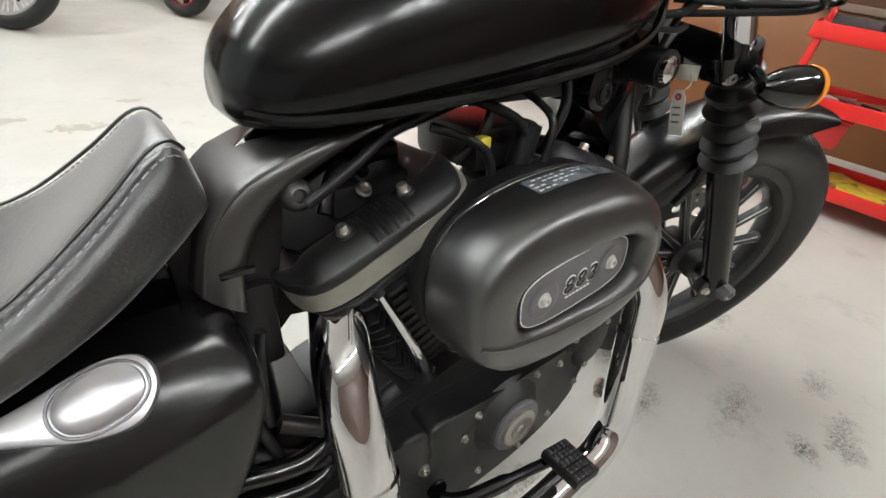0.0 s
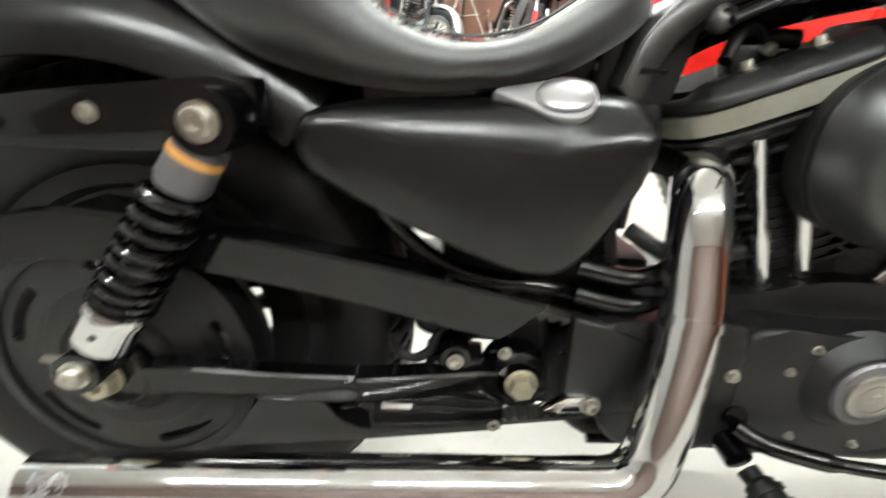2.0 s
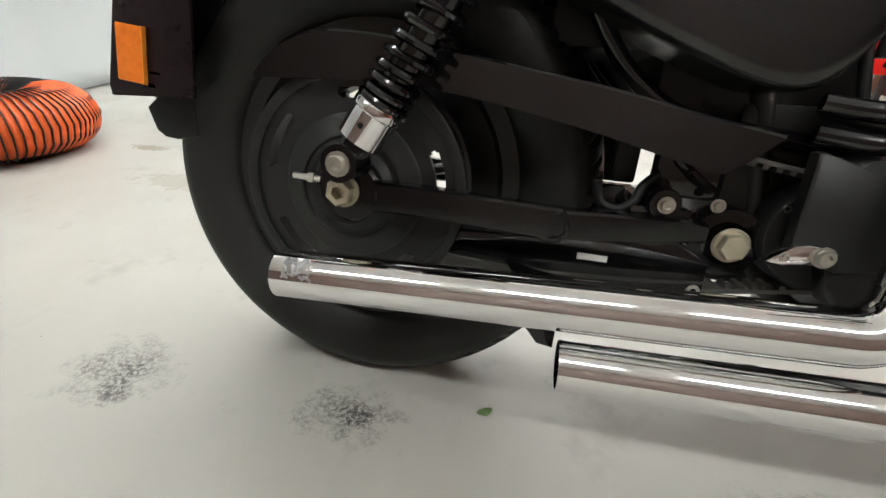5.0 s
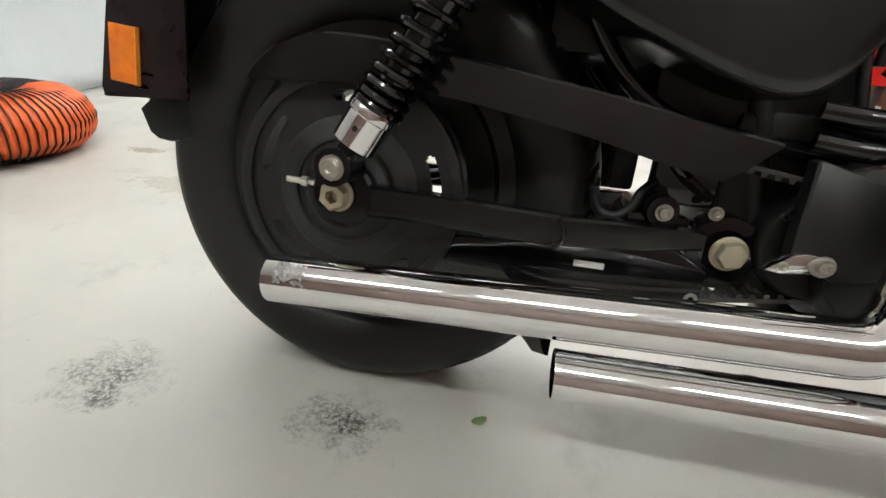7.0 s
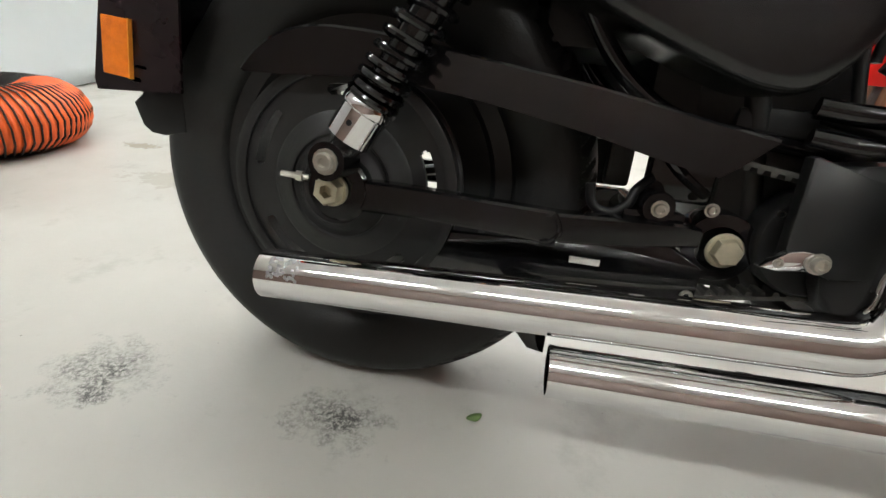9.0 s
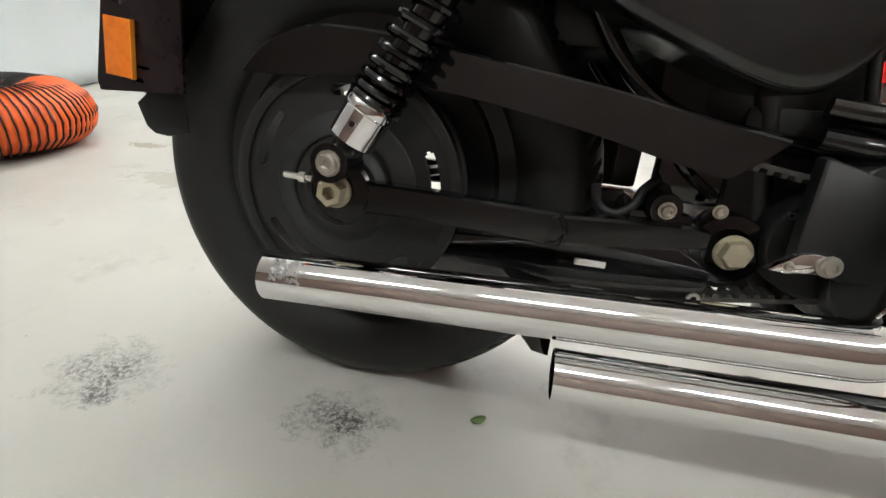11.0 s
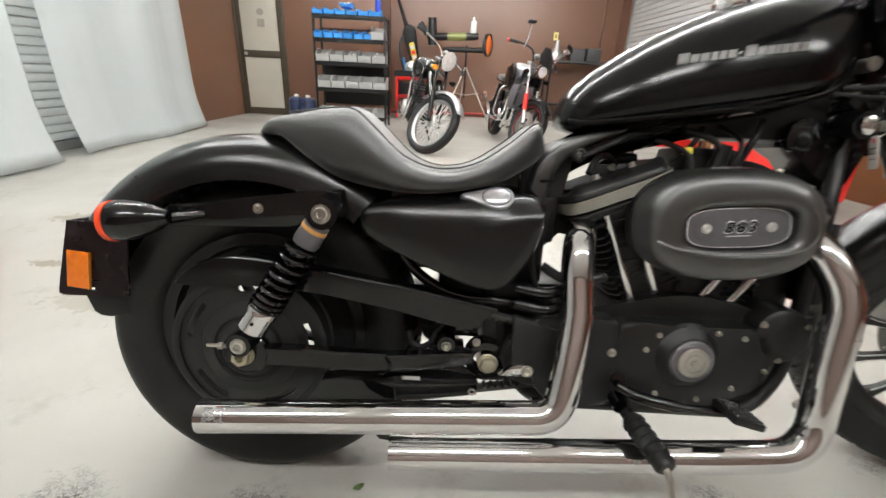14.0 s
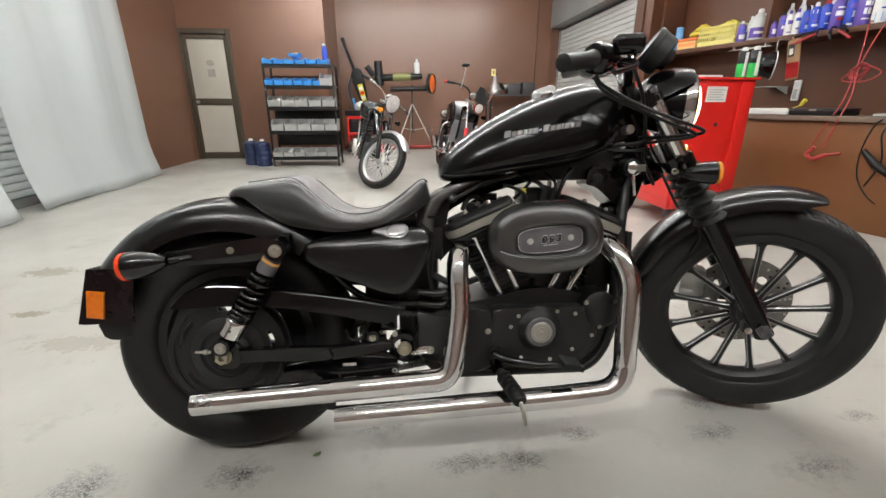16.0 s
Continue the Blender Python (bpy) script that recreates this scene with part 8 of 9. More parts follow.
    part("case", box(B(), (0.001, -0.06, -0.05), (0.03, 0.06, 0.06), 0.004), GREY_BIN, w)
    part("rocker", box(B(), (0.03, -0.03, -0.02), (0.036, 0.03, 0.03), 0.002), WHITE, w)


back_corner()


# Tall red tool cabinet.
def cabinet():
    c = thing("tool_cabinet", pose(2.44, 2.1, 0, 0, 0, 0), "tall red steel tool cabinet with a paper notice", "tool cabinet")
    part("body", box(B(), (0.14, 0.012, 0.13), (0.69, 0.77, 1.12), 0.008), RED, c)
    part("corner_post", box(B(), (0.57, -0.010, 0.13), (0.66, 0.010, 1.11), 0.008), RED, c)
    part("top_lip", box(B(), (0.128, -0.012, 1.122), (0.702, 0.782, 1.14), 0.004), RED, c)
    part("side_panel", box(B(), (0.165, -0.004, 0.155), (0.52, 0.011, 1.10), 0.004), RED, c)
    part("lock", bolt(B(), (0.42, -0.004, 0.80), (0, -1, 0), 0.012, 0.006), DARK, c)
    part("notice", box(B(), (0.30, -0.007, 0.965), (0.46, -0.0045, 1.075)), PAPER, c, "white paper notice")
    for k in range(5):
        part("notice_bar", box(B(), (0.315, -0.0085, 0.98 + 0.017 * k), (0.44 - 0.02 * (k % 2), -0.007, 0.986 + 0.017 * k)), GREY_BIN, c, smooth=0)
    part("edge_strip", box(B(), (0.127, 0.752, 0.14), (0.1385, 0.768, 1.11), 0.002), PAPER, c, "pale edge strip")
    part("drawer_line", box(B(), (0.1375, 0.06, 0.215), (0.1395, 0.70, 0.219)), RED_DARK, c)
    for x in (0.20, 0.62):
        for y in (0.07, 0.68):
            q = B()
            lathe(q, [(0, -0.014), (0.045, -0.014), (0.05, -0.008), (0.05, 0.008), (0.045, 0.014), (0, 0.014)], (x, y, 0.05), (1, 0, 0), 20)
            box(q, (x - 0.025, y - 0.025, 0.085), (x + 0.025, y + 0.025, 0.119), 0.004)
            part("castor", q, DARK, c)
    # A second, lower chest on a dark stand behind the cabinet.
    k = thing("tool_chest", pose(2.12, 3.40, 0, 0, 0, 0), "red steel tool chest on a dark wheeled stand", "tool chest")
    part("body", box(B(), (0.0, 0.0, 0.27), (0.64, 0.42, 0.98), 0.008), RED, k)
    for z in (0.50, 0.66, 0.82):
        part("drawer", box(B(), (0.02, -0.012, z - 0.075), (0.62, -0.0005, z + 0.070), 0.004), RED, k)
        part("drawer_pull", box(B(), (0.08, -0.024, z + 0.045), (0.56, -0.0125, z + 0.062), 0.004), STEEL, k, "steel drawer pull")
    part("lid", box(B(), (-0.008, -0.012, 0.982), (0.648, 0.428, 1.02), 0.008), RED, k)
    for x in (0.04, 0.60):
        for y in (0.05, 0.37):
            q = B()
            lathe(q, [(0, -0.014), (0.045, -0.014), (0.05, -0.008), (0.05, 0.008), (0.045, 0.014), (0, 0.014)], (x, y, 0.05), (1, 0, 0), 20)
            box(q, (x - 0.02, y - 0.02, 0.085), (x + 0.02, y + 0.02, 0.269), 0.004)
            part("castor", q, DARK, k)
    for x, y in ((3.062, 2.205), (3.102, 2.137)):
        cn = thing("spray_can", Matrix.Translation((x, y, 1.141)), "green and black spray can with a white stripe", "spray can", "cans on the red cabinet")
        part("body", lathe(B(), [(0, 0), (0.034, 0), (0.036, 0.006), (0.036, 0.10)], (0, 0, 0), (0, 0, 1), 24), GREEN, cn, "green lower half")
        part("upper_body", lathe(B(), [(0.036, 0.10), (0.036, 0.175), (0.028, 0.190), (0, 0.190)], (0, 0, 0), (0, 0, 1), 24), PLASTIC, cn, "black upper half")
        part("stripe", lathe(B(), [(0.0364, 0.012), (0.0364, 0.18)], (0, 0, 0), (0, 0, 1), 5, 205, 40), WHITE, cn, "white stripe")
        part("cap", lathe(B(), [(0.020, 0.189), (0.021, 0.192), (0.020, 0.212), (0.014, 0.217), (0, 0.217)], (0, 0, 0), (0, 0, 1), 20), WHITE, cn)
    q = B()
    lathe(q, [(0.0, -0.12), (0.05, -0.115), (0.09, -0.08), (0.112, -0.02), (0.115, 0.0), (0.110, 0.0), (0.10, -0.02), (0.06, -0.09), (0.0, -0.105)], (0, 0, 0), (0.68, -0.72, -0.05), 32)
    hb = part("lamp_bucket", q, GLOSS, None, "gloss black lamp bucket with a pale rim hung from the shelf", smooth=50)
    hb.matrix_basis = SLANT @ Matrix.Translation((3.97, 2.85, 1.285))
    tagged(hb, category="lamp bucket")
    q = B()
    lathe(q, [(0.108, 0.001), (0.118, 0.0), (0.119, 0.006), (0.108, 0.006), (0.108, 0.001)], (0, 0, 0), (0.68, -0.72, -0.05), 32)
    part("rim", q, PAPER, hb, "pale rim")
    part("hook", tube(B(), fillet([(0, 0, 0.108), (0.0, 0, 0.211), (0.20, 0, 0.211)], 0.03), 0.004, 8), STEEL, hb, "bent wire hook")
    tray = part("tool_tray", box(B(), (0, 0, 0), (0.30, 0.10, 0.02), 0.004), WHITE, None, "white tray on the cabinet")
    tray.matrix_basis = Matrix.Translation((2.62, 2.2, 1.142))
    tagged(tray, category="tray")


cabinet()


# Goods on the wall shelf.
def shelf_can(x, y, r, h, body, cap, label, prints):
    """A shelf can or slim bottle with printed patches wrapped round its front: (low, high, start, sweep, material)."""
    t = thing("spray_can", Matrix.Translation((x, y, 1.547)), label, "spray can", "cans on the wall shelf")
    part("body", lathe(B(), [(0, 0.0), (r * 0.95, 0.0), (r, h * 0.02), (r, h * 0.74), (r * 0.94, h * 0.79), (r * 0.62, h * 0.85), (0, h * 0.86)], (0, 0, 0), (0, 0, 1), 26), body, t)
    part("cap", lathe(B(), [(r * 0.42, h * 0.85), (r * 0.46, h * 0.86), (r * 0.43, h * 0.96), (r * 0.3, h), (0, h)], (0, 0, 0), (0, 0, 1), 18), cap, t)
    for lo, hi, a, sw, m in prints:
        part("print_patch", lathe(B(), [(r + 0.0008, h * lo), (r + 0.0008, h * hi)], (0, 0, 0), (0, 0, 1), 8, a, sw), m, t)
    return t


def milky_bottle(x, y, r, h, label, sheet, sheet_label="", handle=False):
    t = thing("bottle", Matrix.Translation((x, y, 1.547)), label, "bottle")
    part("body", lathe(B(), [(0, 0.0), (r * 0.92, 0.0), (r, h * 0.03), (r, h * 0.52), (r * 0.93, h * 0.62), (r * 0.6, h * 0.78), (r * 0.3, h * 0.88), (0, h * 0.88)], (0, 0, 0), (0, 0, 1), 28), CLEAR, t)
    part("cap", lathe(B(), [(r * 0.30, h * 0.87), (r * 0.32, h * 0.88), (r * 0.31, h * 0.97), (r * 0.25, h), (0, h)], (0, 0, 0), (0, 0, 1), 16), WHITE, t)
    if sheet:
        part("label", lathe(B(), [(r + 0.0008, h * 0.08), (r + 0.0008, h * 0.40)], (0, 0, 0), (0, 0, 1), 16, 120, 150), sheet, t, sheet_label)
        part("print_patch", lathe(B(), [(r + 0.0016, h * 0.20), (r + 0.0016, h * 0.28)], (0, 0, 0), (0, 0, 1), 10, 150, 80), WHITE, t)
    if handle:
        part("grip", tube(B(), spline([(-0.01, -r * 0.55, h * 0.80), (-0.01, -r * 1.02, h * 0.74), (-0.01, -r * 1.08, h * 0.58), (-0.01, -r * 0.97, h * 0.48)], 6), 0.010, 10), CLEAR, t)
    return t


def shelf_goods():
    top = 1.547
    W, R, V, K = WHITE, RED_DARK, VIOLET, PLASTIC
    for x, y, r, h, body, cap, label, prints in (
            (4.175, 3.385, 0.036, 0.19, V, W, "violet spray can on the wall shelf", ((0.12, 0.34, 150, 100, W), (0.48, 0.58, 160, 80, BLUE))),
            (4.16, 3.055, 0.026, 0.14, V, V, "small violet tin on the wall shelf", ((0.2, 0.5, 160, 80, W),)),
            (4.175, 2.992, 0.034, 0.205, V, K, "violet spray can with a black cap", ((0.30, 0.42, 165, 70, W), (0.50, 0.66, 155, 60, BLUE))),
            (4.165, 2.928, 0.027, 0.205, W, V, "slim white spray can with violet print", ((0.44, 0.60, 150, 100, V), (0.10, 0.14, 150, 100, V))),
            (4.175, 2.868, 0.028, 0.21, W, V, "slim white spray can with violet print", ((0.52, 0.64, 150, 100, BLUE), (0.2, 0.26, 170, 60, V))),
            (4.195, 2.805, 0.033, 0.22, BLUE, K, "deep blue spray can on the wall shelf", ((0.15, 0.30, 170, 60, W), (0.45, 0.60, 160, 50, V))),
            (4.18, 2.728, 0.038, 0.235, BLUE, W, "deep blue can with a white shoulder", ((0.62, 0.74, 0, 360, W), (0.18, 0.26, 150, 80, W), (0.32, 0.40, 150, 60, V))),
            (4.18, 2.645, 0.040, 0.24, BLUE, R, "deep blue spray can with a red nozzle", ((0.50, 0.56, 160, 70, W), (0.20, 0.24, 170, 70, W))),
            (4.175, 2.556, 0.043, 0.255, V, K, "violet spray can with white and red print", ((0.38, 0.52, 150, 90, W), (0.24, 0.34, 170, 60, R), (0.60, 0.64, 160, 80, W))),
            (4.185, 2.470, 0.036, 0.25, BLUE, K, "deep blue spray can with a black cap", ((0.06, 0.12, 150, 90, W), (0.30, 0.48, 190, 40, W), (0.56, 0.70, 150, 90, V))),
            (4.175, 2.375, 0.049, 0.275, V, V, "large violet can with white print", ((0.50, 0.62, 165, 36, W), (0.50, 0.62, 208, 20, W), (0.28, 0.44, 165, 24, W), (0.28, 0.44, 196, 30, W), (0.14, 0.18, 160, 80, W))),
            (4.18, 2.262, 0.050, 0.285, W, SKY_CAN, "white can with a pale blue base and orange dot", ((0.03, 0.26, 0, 360, SKY_CAN), (0.55, 0.66, 185, 30, ORANGE_PLASTIC), (0.34, 0.38, 160, 70, BLUE))),
            (4.18, 2.155, 0.045, 0.27, BLUE, W, "deep blue spray can with a white cap", ((0.4, 0.5, 160, 80, W),)),
            (4.30, 2.86, 0.034, 0.24, V, W, "violet spray can behind the front row", ()),
            (4.30, 2.68, 0.036, 0.25, V, W, "violet spray can behind the front row", ()),
            (4.30, 2.49, 0.036, 0.25, BLUE, W, "blue spray can behind the front row", ()),
            (4.30, 2.30, 0.036, 0.25, V, K, "violet spray can behind the front row", ())):
        shelf_can(x, y, r, h, body, cap, label, prints)
    milky_bottle(4.25, 3.275, 0.082, 0.285, "milky plastic jug with a violet label on the shelf", VIOLET, "violet label", True)
    milky_bottle(4.29, 3.385, 0.040, 0.24, "slim milky bottle on the wall shelf", BLUE, "blue label")
    milky_bottle(4.31, 3.03, 0.045, 0.29, "milky plastic bottle behind the cans", None)
    milky_bottle(4.31, 2.935, 0.043, 0.31, "milky plastic bottle behind the cans", None)

    def crate(m, w, d, h, material, label):
        """A moulded basket: solid lower wall, rows of slots, rolled rim."""
        c = thing("plastic_basket", m, label, "basket")
        part("base", box(B(), (0, 0, 0), (d, w, 0.008), 0.002), material, c)
        for lo, hi in (((0, 0, 0.009), (0.006, w, h * 0.24)), ((d - 0.006, 0, 0.009), (d, w, h - 0.02)), ((0.007, 0, 0.009), (d - 0.007, 0.006, h * 0.24)), ((0.007, w - 0.006, 0.009), (d - 0.007, w, h - 0.02))):
            part("wall_panel", box(B(), lo, hi, 0.001, 1), material, c)
        n = int(w / 0.026)
        for k in range(n + 1):
            y = k * (w - 0.011) / n
            part("slat", box(B(), (0.0, y, h * 0.24), (0.005, y + 0.011, h - 0.02)), material, c, smooth=0)
        n = int(d / 0.026)
        for k in range(1, n):
            x = k * (d - 0.011) / n
            part("slat", box(B(), (x, 0.0, h * 0.24), (x + 0.011, 0.005, h - 0.02)), material, c, smooth=0)
        for z in (h * 0.46, h * 0.68):
            part("rail", box(B(), (-0.001, 0.001, z), (0.006, w - 0.001, z + 0.010)), material, c, smooth=0)
            part("rail", box(B(), (0.007, -0.001, z), (d - 0.007, 0.006, z + 0.010)), material, c, smooth=0)
        part("rim", tube(B(), fillet([(-0.004, 0, h - 0.012), (-0.004, w, h - 0.012), (d, w, h - 0.012), (d, -0.004, h - 0.012), (-0.004, -0.004, h - 0.012), (-0.004, 0.02, h - 0.012)], 0.02), 0.010, 8), material, c)
        return c

    crate(Matrix.Translation((4.15, 3.435, top)), 0.43, 0.25, 0.19, PALE_YELLOW, "pale yellow slotted plastic basket full of cloth")
    ob = thing("plastic_box", Matrix.Translation((4.16, 3.90, top)), "pale orange plastic box with an orange lid", "box")
    part("tub", box(B(), (0, 0, 0), (0.22, 0.25, 0.085), 0.012), PALE_ORANGE, ob)
    part("lid", box(B(), (-0.008, -0.008, 0.086), (0.228, 0.258, 0.112), 0.006), ORANGE_PLASTIC, ob, "orange lid")
    for k in range(7):
        part("slot", box(B(), (-0.0015, 0.02 + k * 0.032, 0.03), (0.0005, 0.038 + k * 0.032, 0.065)), ORANGE_PLASTIC, ob, smooth=0)
    q = B()
    tube(q, spline([(0.03, 0.24, 0.12), (0.07, 0.33, 0.13), (0.09, 0.40, 0.19), (0.10, 0.48, 0.215), (0.13, 0.56, 0.20), (0.14, 0.66, 0.14)], 6), [0.018 + 0.004 * math.sin(k * 1.3) for k in range(31)], 10)
    tube(q, spline([(0.05, 0.30, 0.115), (0.09, 0.40, 0.14), (0.11, 0.50, 0.155), (0.10, 0.62, 0.145)], 6), [0.028 + 0.006 * math.sin(k * 1.7) for k in range(19)], 10)
    tube(q, spline([(0.04, 0.03, 0.15), (0.08, 0.10, 0.195), (0.11, 0.20, 0.19), (0.12, 0.34, 0.15)], 6), [0.024 + 0.005 * math.sin(k * 1.9) for k in range(19)], 10)

    for k in range(4):
        tube(q, spline([(0.06 + 0.03 * k, 0.06, 0.10), (0.10, 0.16 + 0.05 * k, 0.16), (0.12, 0.28, 0.15), (0.10, 0.38, 0.09)], 6), 0.03, 10)

    cl = part("yellow_cloth", q, YELLOW, None, "bright yellow gloves and cloth heaped over a basket", smooth=70)
    cl.matrix_basis = Matrix.Translation((4.15, 3.435, top + 0.012))
    tagged(cl, category="cloth")
    bottle("bottle", Matrix.Translation((4.26, 4.235, top)), 0.042, 0.26, 0.034, SKY_CAN, SKY_CAN, "pale blue bottle on the wall shelf", "bottle")
    bottle("bottle", Matrix.Translation((4.17, 4.245, top)), 0.030, 0.17, 0.018, WHITE, PLASTIC, "small white bottle with a black cap", "bottle")
    # Hanging card, clamps on the shelf edge, red hose and black leads.
    q = B()
    box(q, (0, 0, 0), (0.012, 0.105, 0.34), 0.002)
    cd = part("cardboard_packet", q, CARD, None, "brown cardboard packet hanging from the shelf edge")
    cd.matrix_basis = pose(4.085, 2.685, 1.165, -9, 0, 0)
    tagged(cd, category="packet")
    q = B()
    box(q, (-0.002, 0.0, 0.02), (-0.0005, 0.105, 0.15))
    part("red_print", q, RED_DARK, cd, "red print", smooth=0)
    part("photo_print", box(B(), (-0.002, 0.045, 0.20), (-0.0005, 0.095, 0.31)), DARK, cd, "dark photo print", smooth=0)
    part("photo_print", box(B(), (-0.003, 0.055, 0.22), (-0.002, 0.085, 0.27)), PAPER, cd, "pale print", smooth=0)
    part("hanger", box(B(), (0.001, 0.03, 0.341), (0.011, 0.075, 0.368), 0.002), CARD, cd)
    for y, dy, red in ((2.62, 0.16, True), (2.52, -0.05, False), (2.45, -0.12, True)):
        k = thing("spring_clamp", Matrix.Translation((4.09, y, 1.50)), "black and red spring clamp gripping the shelf edge" if red else "black spring clamp gripping the shelf edge", "clamp", "clamps on the shelf edge")
        part("jaw", tube(B(), spline([(0.06, 0.0, 0.053), (0.01, 0.0, 0.056), (-0.01, 0.0, 0.02), (0.0, 0.0, -0.006), (0.05, 0.0, -0.008)], 5), 0.007, 8), PLASTIC, k)
        part("grip", tube(B(), spline([(-0.012, 0.0, 0.02), (-0.03, dy * 0.4, -0.01), (-0.05, dy * 0.9, -0.05)], 5), [0.013, 0.014, 0.014, 0.013, 0.012, 0.012, 0.012, 0.011, 0.011, 0.010, 0.010], 10), RED_HOSE if red else PLASTIC, k, "red grip" if red else "")
        part("grip", tube(B(), spline([(-0.012, 0.0, 0.035), (-0.05, dy * 0.5, 0.02), (-0.08, dy * 0.8, 0.0)], 5), 0.011, 10), PLASTIC, k)
    rod = thing("wire_rod", Matrix.Translation((4.10, 3.0, 1.47)), "thin bright wire rod under the shelf edge", "rod")
    part("wire", tube(B(), [(0, 0, 0), (0, 0.42, -0.005)], 0.004, 8), WHITE, rod)
    for y in (0.05, 0.37):
        part("clip", box(B(), (-0.004, y, 0.002), (0.03, y + 0.012, 0.029), 0.001), STEEL, rod)
    wh = thing("wall_holder", Matrix.Translation((4.448, 2.98, 1.06)), "pale folded steel holder on the wall", "holder")
    part("tray", box(B(), (-0.20, 0.0, 0.05), (-0.001, 0.20, 0.058), 0.001), GREY_BIN, wh)
    part("gusset", plate(B(), [(-0.19, 0.049), (-0.001, 0.049), (-0.001, -0.02)], 0.0, 0.004), GREY_BIN, wh)
    h = thing("air_hose", Matrix.Translation((4.06, 0, 0)), "red air hose tied up and hanging from the shelf", "hose")
    for pts in ([(0.09, 2.27, 1.555), (0.03, 2.265, 1.55), (0.01, 2.25, 1.40), (-0.05, 2.22, 1.22), (-0.12, 2.21, 0.98), (-0.20, 2.25, 0.76), (-0.22, 2.29, 0.62)], [(0.09, 2.14, 1.555), (0.03, 2.15, 1.55), (0.0, 2.19, 1.40), (-0.06, 2.20, 1.22), (-0.13, 2.16, 1.00), (-0.20, 2.17, 0.80), (-0.22, 2.20, 0.62)],
                [(-0.05, 2.24, 1.20), (-0.08, 2.28, 1.13), (-0.06, 2.14, 1.12), (-0.02, 2.07, 1.18), (-0.05, 2.16, 1.24)]):
        q = B()
        tube(q, spline(pts, 6), 0.0052, 8)
        part("hose_run", q, RED_HOSE, h)
    rr = random.Random(2)
    q = B()
    pts = []
    for k in range(22):
        a = radians(75 * k)
        pts.append((-0.06 + rr.uniform(-0.03, 0.03), 2.19 + 0.035 * math.cos(a) - 0.03 * math.sin(a) + rr.uniform(-0.02, 0.02), 1.18 + 0.06 * math.sin(a) + rr.uniform(-0.025, 0.025)))
    tube(q, spline(pts, 5), 0.0052, 8)
    part("hose_knot", q, RED_HOSE, h)
    q = B()
    tube(q, spline([(-0.22, 2.26, 0.62), (-0.23, 2.30, 0.55), (-0.23, 2.24, 0.52)], 5), [0.014] * 11, 10)
    tube(q, spline([(-0.23, 2.24, 0.52), (-0.23, 2.16, 0.56), (-0.24, 2.06, 0.585)], 5), [0.018] * 6 + [0.009] * 5, 10)
    part("air_gun", q, RED_HOSE, h, "red air gun")
    h = thing("cable_tangle", Matrix.Translation((3.86, 0.07, 0)), "black leads and a trigger gun hanging on the bench front", "cable")
    for pts, rad in (([(0.06, 1.80, 0.875), (-0.02, 1.84, 0.80), (-0.01, 1.88, 0.60), (0.0, 1.86, 0.42), (0.0, 1.78, 0.30), (0.0, 1.70, 0.24)], 0.005), ([(0.06, 1.70, 0.875), (-0.02, 1.72, 0.78), (-0.01, 1.70, 0.60), (0, 1.66, 0.45), (0.0, 1.62, 0.40)], 0.006),
                     ([(0.06, 1.75, 0.875), (-0.02, 1.78, 0.75), (-0.01, 1.74, 0.55), (0.0, 1.80, 0.36)], 0.006)):
        q = B()
        tube(q, spline(pts, 6), rad, 8)
        part("lead", q, PLASTIC, h)
    q = B()
    tube(q, [(-0.02, 1.86, 0.62), (-0.02, 1.76, 0.52), (-0.02, 1.66, 0.46)], [0.018, 0.030, 0.024], 10)
    part("trigger_gun", q, PLASTIC, h)
    # On the bench.
    for name, lo, hi, mt, label, cat in (("parts_tray", (3.98, 2.63, 0.862), (4.30, 3.00, 0.915), WHITE, "white plastic parts tray", "tray"), ("instrument_case", (3.94, 2.22, 0.862), (4.22, 2.60, 0.905), PLASTIC, "flat black instrument case", "case"),
                                         ("cloth_stack", (3.95, 1.35, 0.862), (4.25, 2.0, 0.885), GREY_BIN, "folded grey cloth on the bench", "cloth"), ("remote_control", (4.425, 2.86, 0.985), (4.449, 2.925, 1.17), WHITE, "white remote control on the wall", "remote control")):
        o = part(name, box(B(), lo, hi, 0.012 if name != "remote_control" else 0.006), mt, None, label)
        tagged(o, category=cat)
        if name == "remote_control":
            part("button_pad", box(B(), (4.4225, 2.875, 1.0), (4.4245, 2.91, 1.09), 0.0005), GREY_BIN, o, "grey button pad", smooth=0)
            part("display", box(B(), (4.4225, 2.875, 1.105), (4.4245, 2.91, 1.15), 0.0005), SLAT, o, "pale display", smooth=0)
        if name == "instrument_case":
            part("lid", box(B(), (3.935, 2.215, 0.9055), (4.225, 2.605, 0.918), 0.004), DARK, o)
            part("latch", box(B(), (3.932, 2.38, 0.898), (3.9395, 2.43, 0.91), 0.001), STEEL, o)
    q = B()
    tube(q, [(4.08, 2.60, 0.940), (4.08, 2.57, 0.985), (4.08, 2.565, 0.99)], [0.014, 0.020, 0.014], 14)
    tube(q, [(4.08, 2.66, 0.918), (4.08, 2.60, 0.941)], 0.004, 8)
    o = part("screwdriver", q, YELLOW, None, "yellow handled screwdriver lying on a tray")
    tagged(o, category="tool")


was = standing()
shelf_goods()
swing(was)


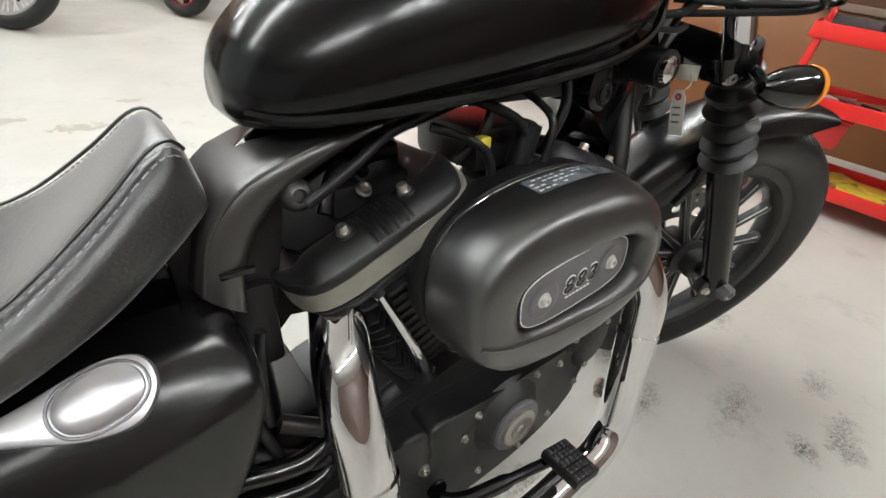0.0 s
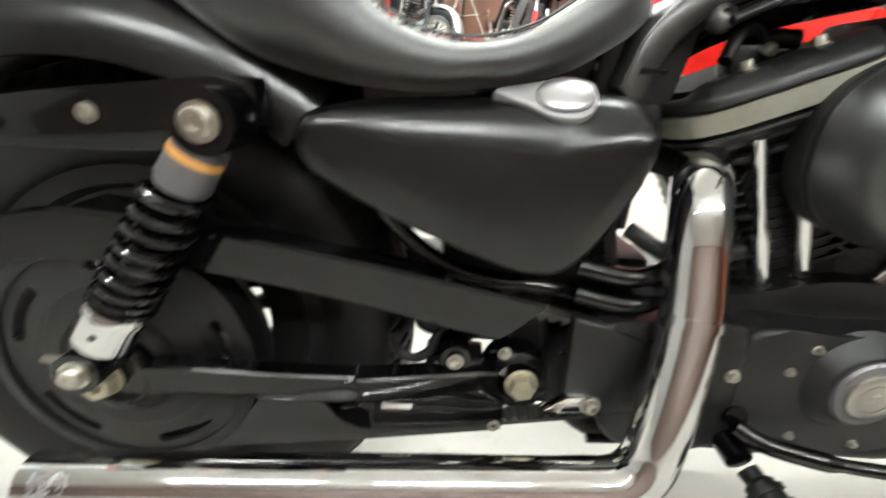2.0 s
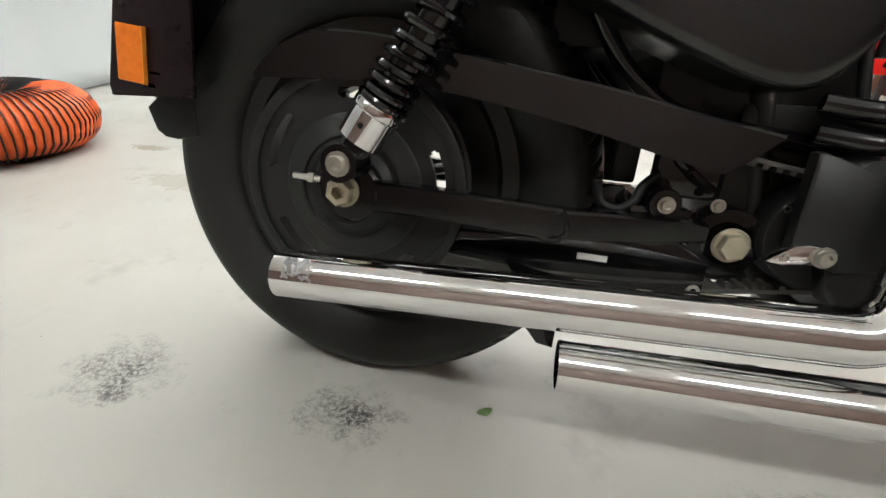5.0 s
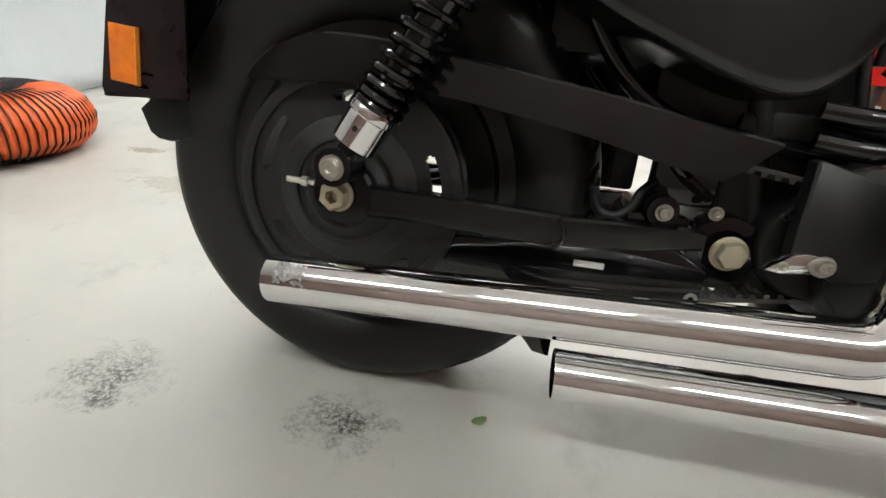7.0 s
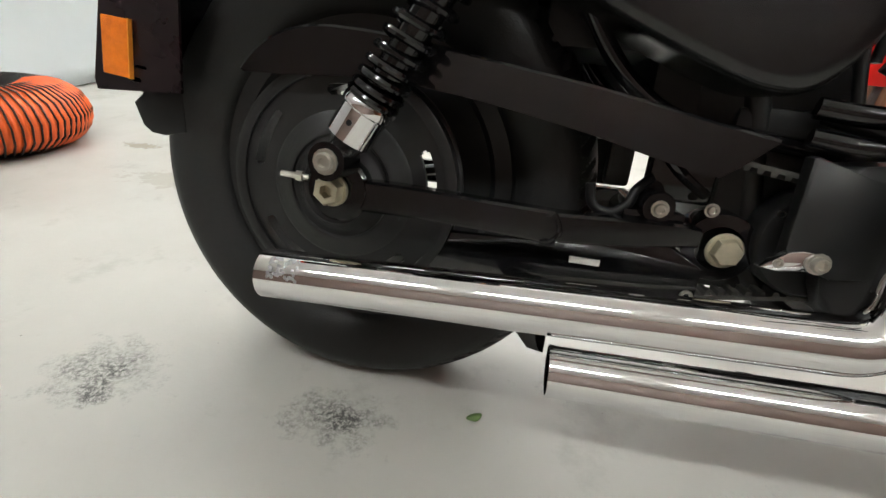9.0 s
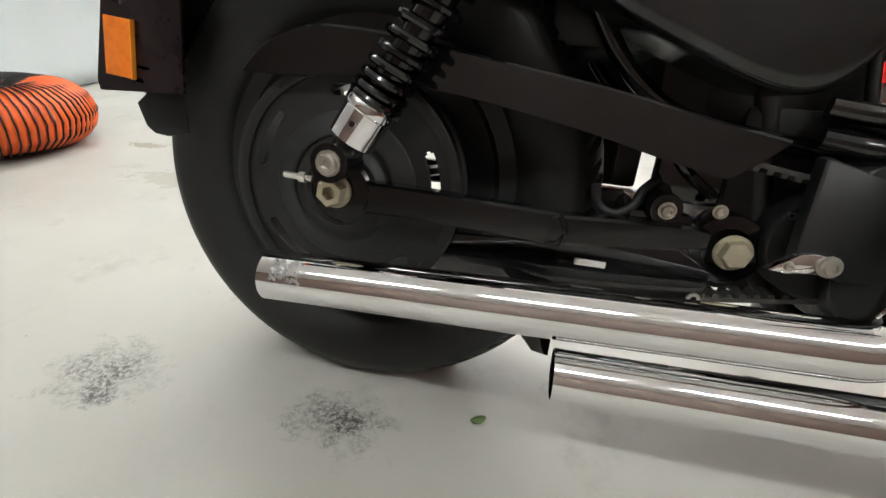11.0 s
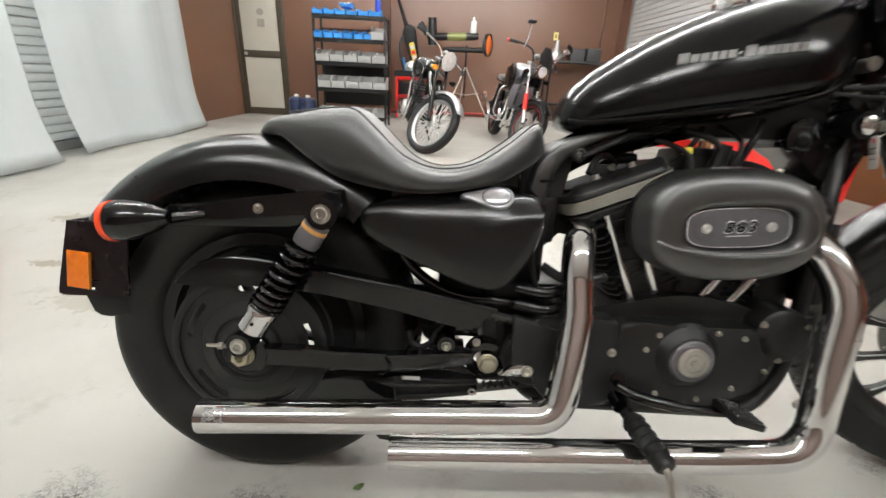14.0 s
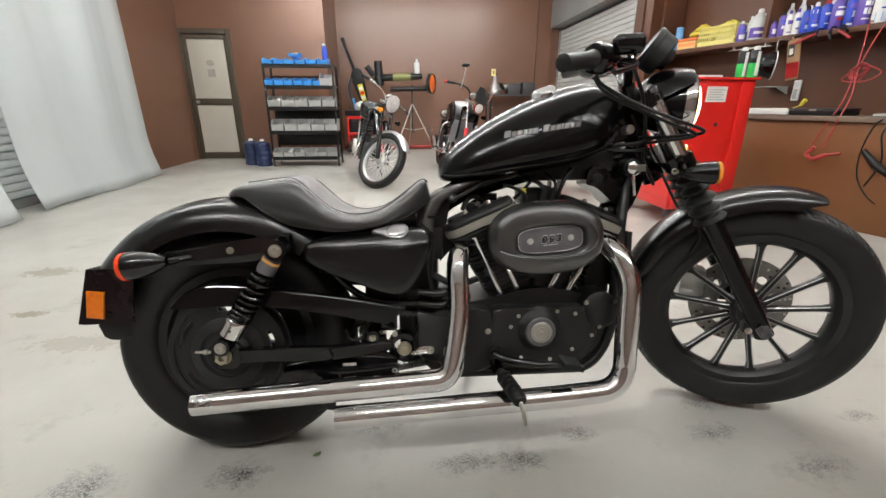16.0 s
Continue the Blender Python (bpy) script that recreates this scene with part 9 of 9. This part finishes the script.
# Red tool trolley with open trays, beside the bench.
def trolley():
    t = thing("tool_trolley", pose(3.32, -0.62, 0, 0, 0, 14), "red steel tool trolley with open trays of tools", "tool trolley")
    w, d = 1.05, 0.42
    for y in (0.0, w - 0.05):
        q = B()
        for x in (0.0, d - 0.03):
            box(q, (x, y + 0.005, 0.06), (x + 0.03, y + 0.035, 0.80), 0.004)
        part("post", q, RED, t)
        q = B()
        tube(q, fillet([(0.03, y + 0.02, 0.80), (0.015, y + 0.02, 0.84), (d - 0.03, y + 0.02, 0.84), (d - 0.015, y + 0.02, 0.80)], 0.02), 0.012, 8)
        part("handle", q, RED, t)
    for z in (0.10, 0.46, 0.74):
        part("tray_base", box(B(), (0.002, 0.002, z), (d - 0.002, w - 0.002, z + 0.012), 0.002), RED, t)
        part("tray_front", box(B(), (-0.014, -0.014, z - 0.01), (0.001, w + 0.012, z + 0.055), 0.005), RED, t)
        part("tray_back", box(B(), (d, -0.014, z - 0.01), (d + 0.013, w + 0.012, z + 0.055), 0.005), RED, t)
        part("tray_side", box(B(), (0.002, w - 0.001, z - 0.01), (d - 0.001, w + 0.012, z + 0.055), 0.004), RED, t)
    base = t.matrix_basis
    rr = random.Random(9)
    for z in (0.114, 0.474, 0.754):
        for k in range(9):
            mt, label, cat = rr.choice([(DARK, "dark grey tool case in a trolley tray", "case"), (STEEL, "steel spanner in a trolley tray", "spanner"), (PLASTIC, "black tool grip in a trolley tray", "tool"), (WHITE, "white packet in a trolley tray", "packet"), (YELLOW, "yellow packet in a trolley tray", "packet"), (CARD, "brown card in a trolley tray", "card")])
            q = B()
            if cat == "spanner":
                tube(q, [(0, -0.09, 0.012), (0, -0.08, 0.012), (0, 0.08, 0.012), (0, 0.09, 0.012)], [0.012, 0.007, 0.007, 0.012], 8)
            elif cat == "tool":
                tube(q, [(0, -0.08, 0.016), (0, 0.0, 0.016), (0, 0.005, 0.016), (0, 0.10, 0.016)], [0.015, 0.015, 0.005, 0.004], 10)
            else:
                hh = 0.07 if cat == "case" else 0.02
                box(q, (-0.06, -0.10, 0.001), (0.06, 0.10, hh), 0.006)
            o = part(cat.replace(" ", "_"), q, mt, None, label)
            o.matrix_basis = base @ pose(0.08 + 0.26 * ((k * 5) % 9) / 9, 0.12 + 0.10 * k, z, 0, 0, rr.uniform(-50, 50) if cat != "case" else rr.uniform(-6, 6))
            tagged(o, category=cat, group="tools on the red trolley")
    c = thing("plastic_basket", base @ pose(0.05, 0.72, 0.30, 0, 0, 0), "dark red plastic basket under a trolley tray", "basket")
    part("tub", box(B(), (0, 0, 0), (0.30, 0.28, 0.12), 0.012), RED_DARK, c)
    part("rim", box(B(), (-0.01, -0.01, 0.121), (0.31, 0.29, 0.135), 0.004), RED, c)
    part("bracket", box(B(), (0.0, 0.0, 0.136), (0.30, 0.02, 0.15), 0.001), RED, c)
    part("lower_support", box(B(), (0.1, 0.1, -0.186), (0.2, 0.2, -0.001), 0.004), DARK, c)
    for x in (0.03, d - 0.03):
        for y in (0.05, w - 0.06):
            q = B()
            lathe(q, [(0, -0.012), (0.032, -0.012), (0.035, 0.0), (0.032, 0.012), (0, 0.012)], (x, y, 0.035), (1, 0.2, 0), 16)
            part("castor", q, DARK, t)


trolley()
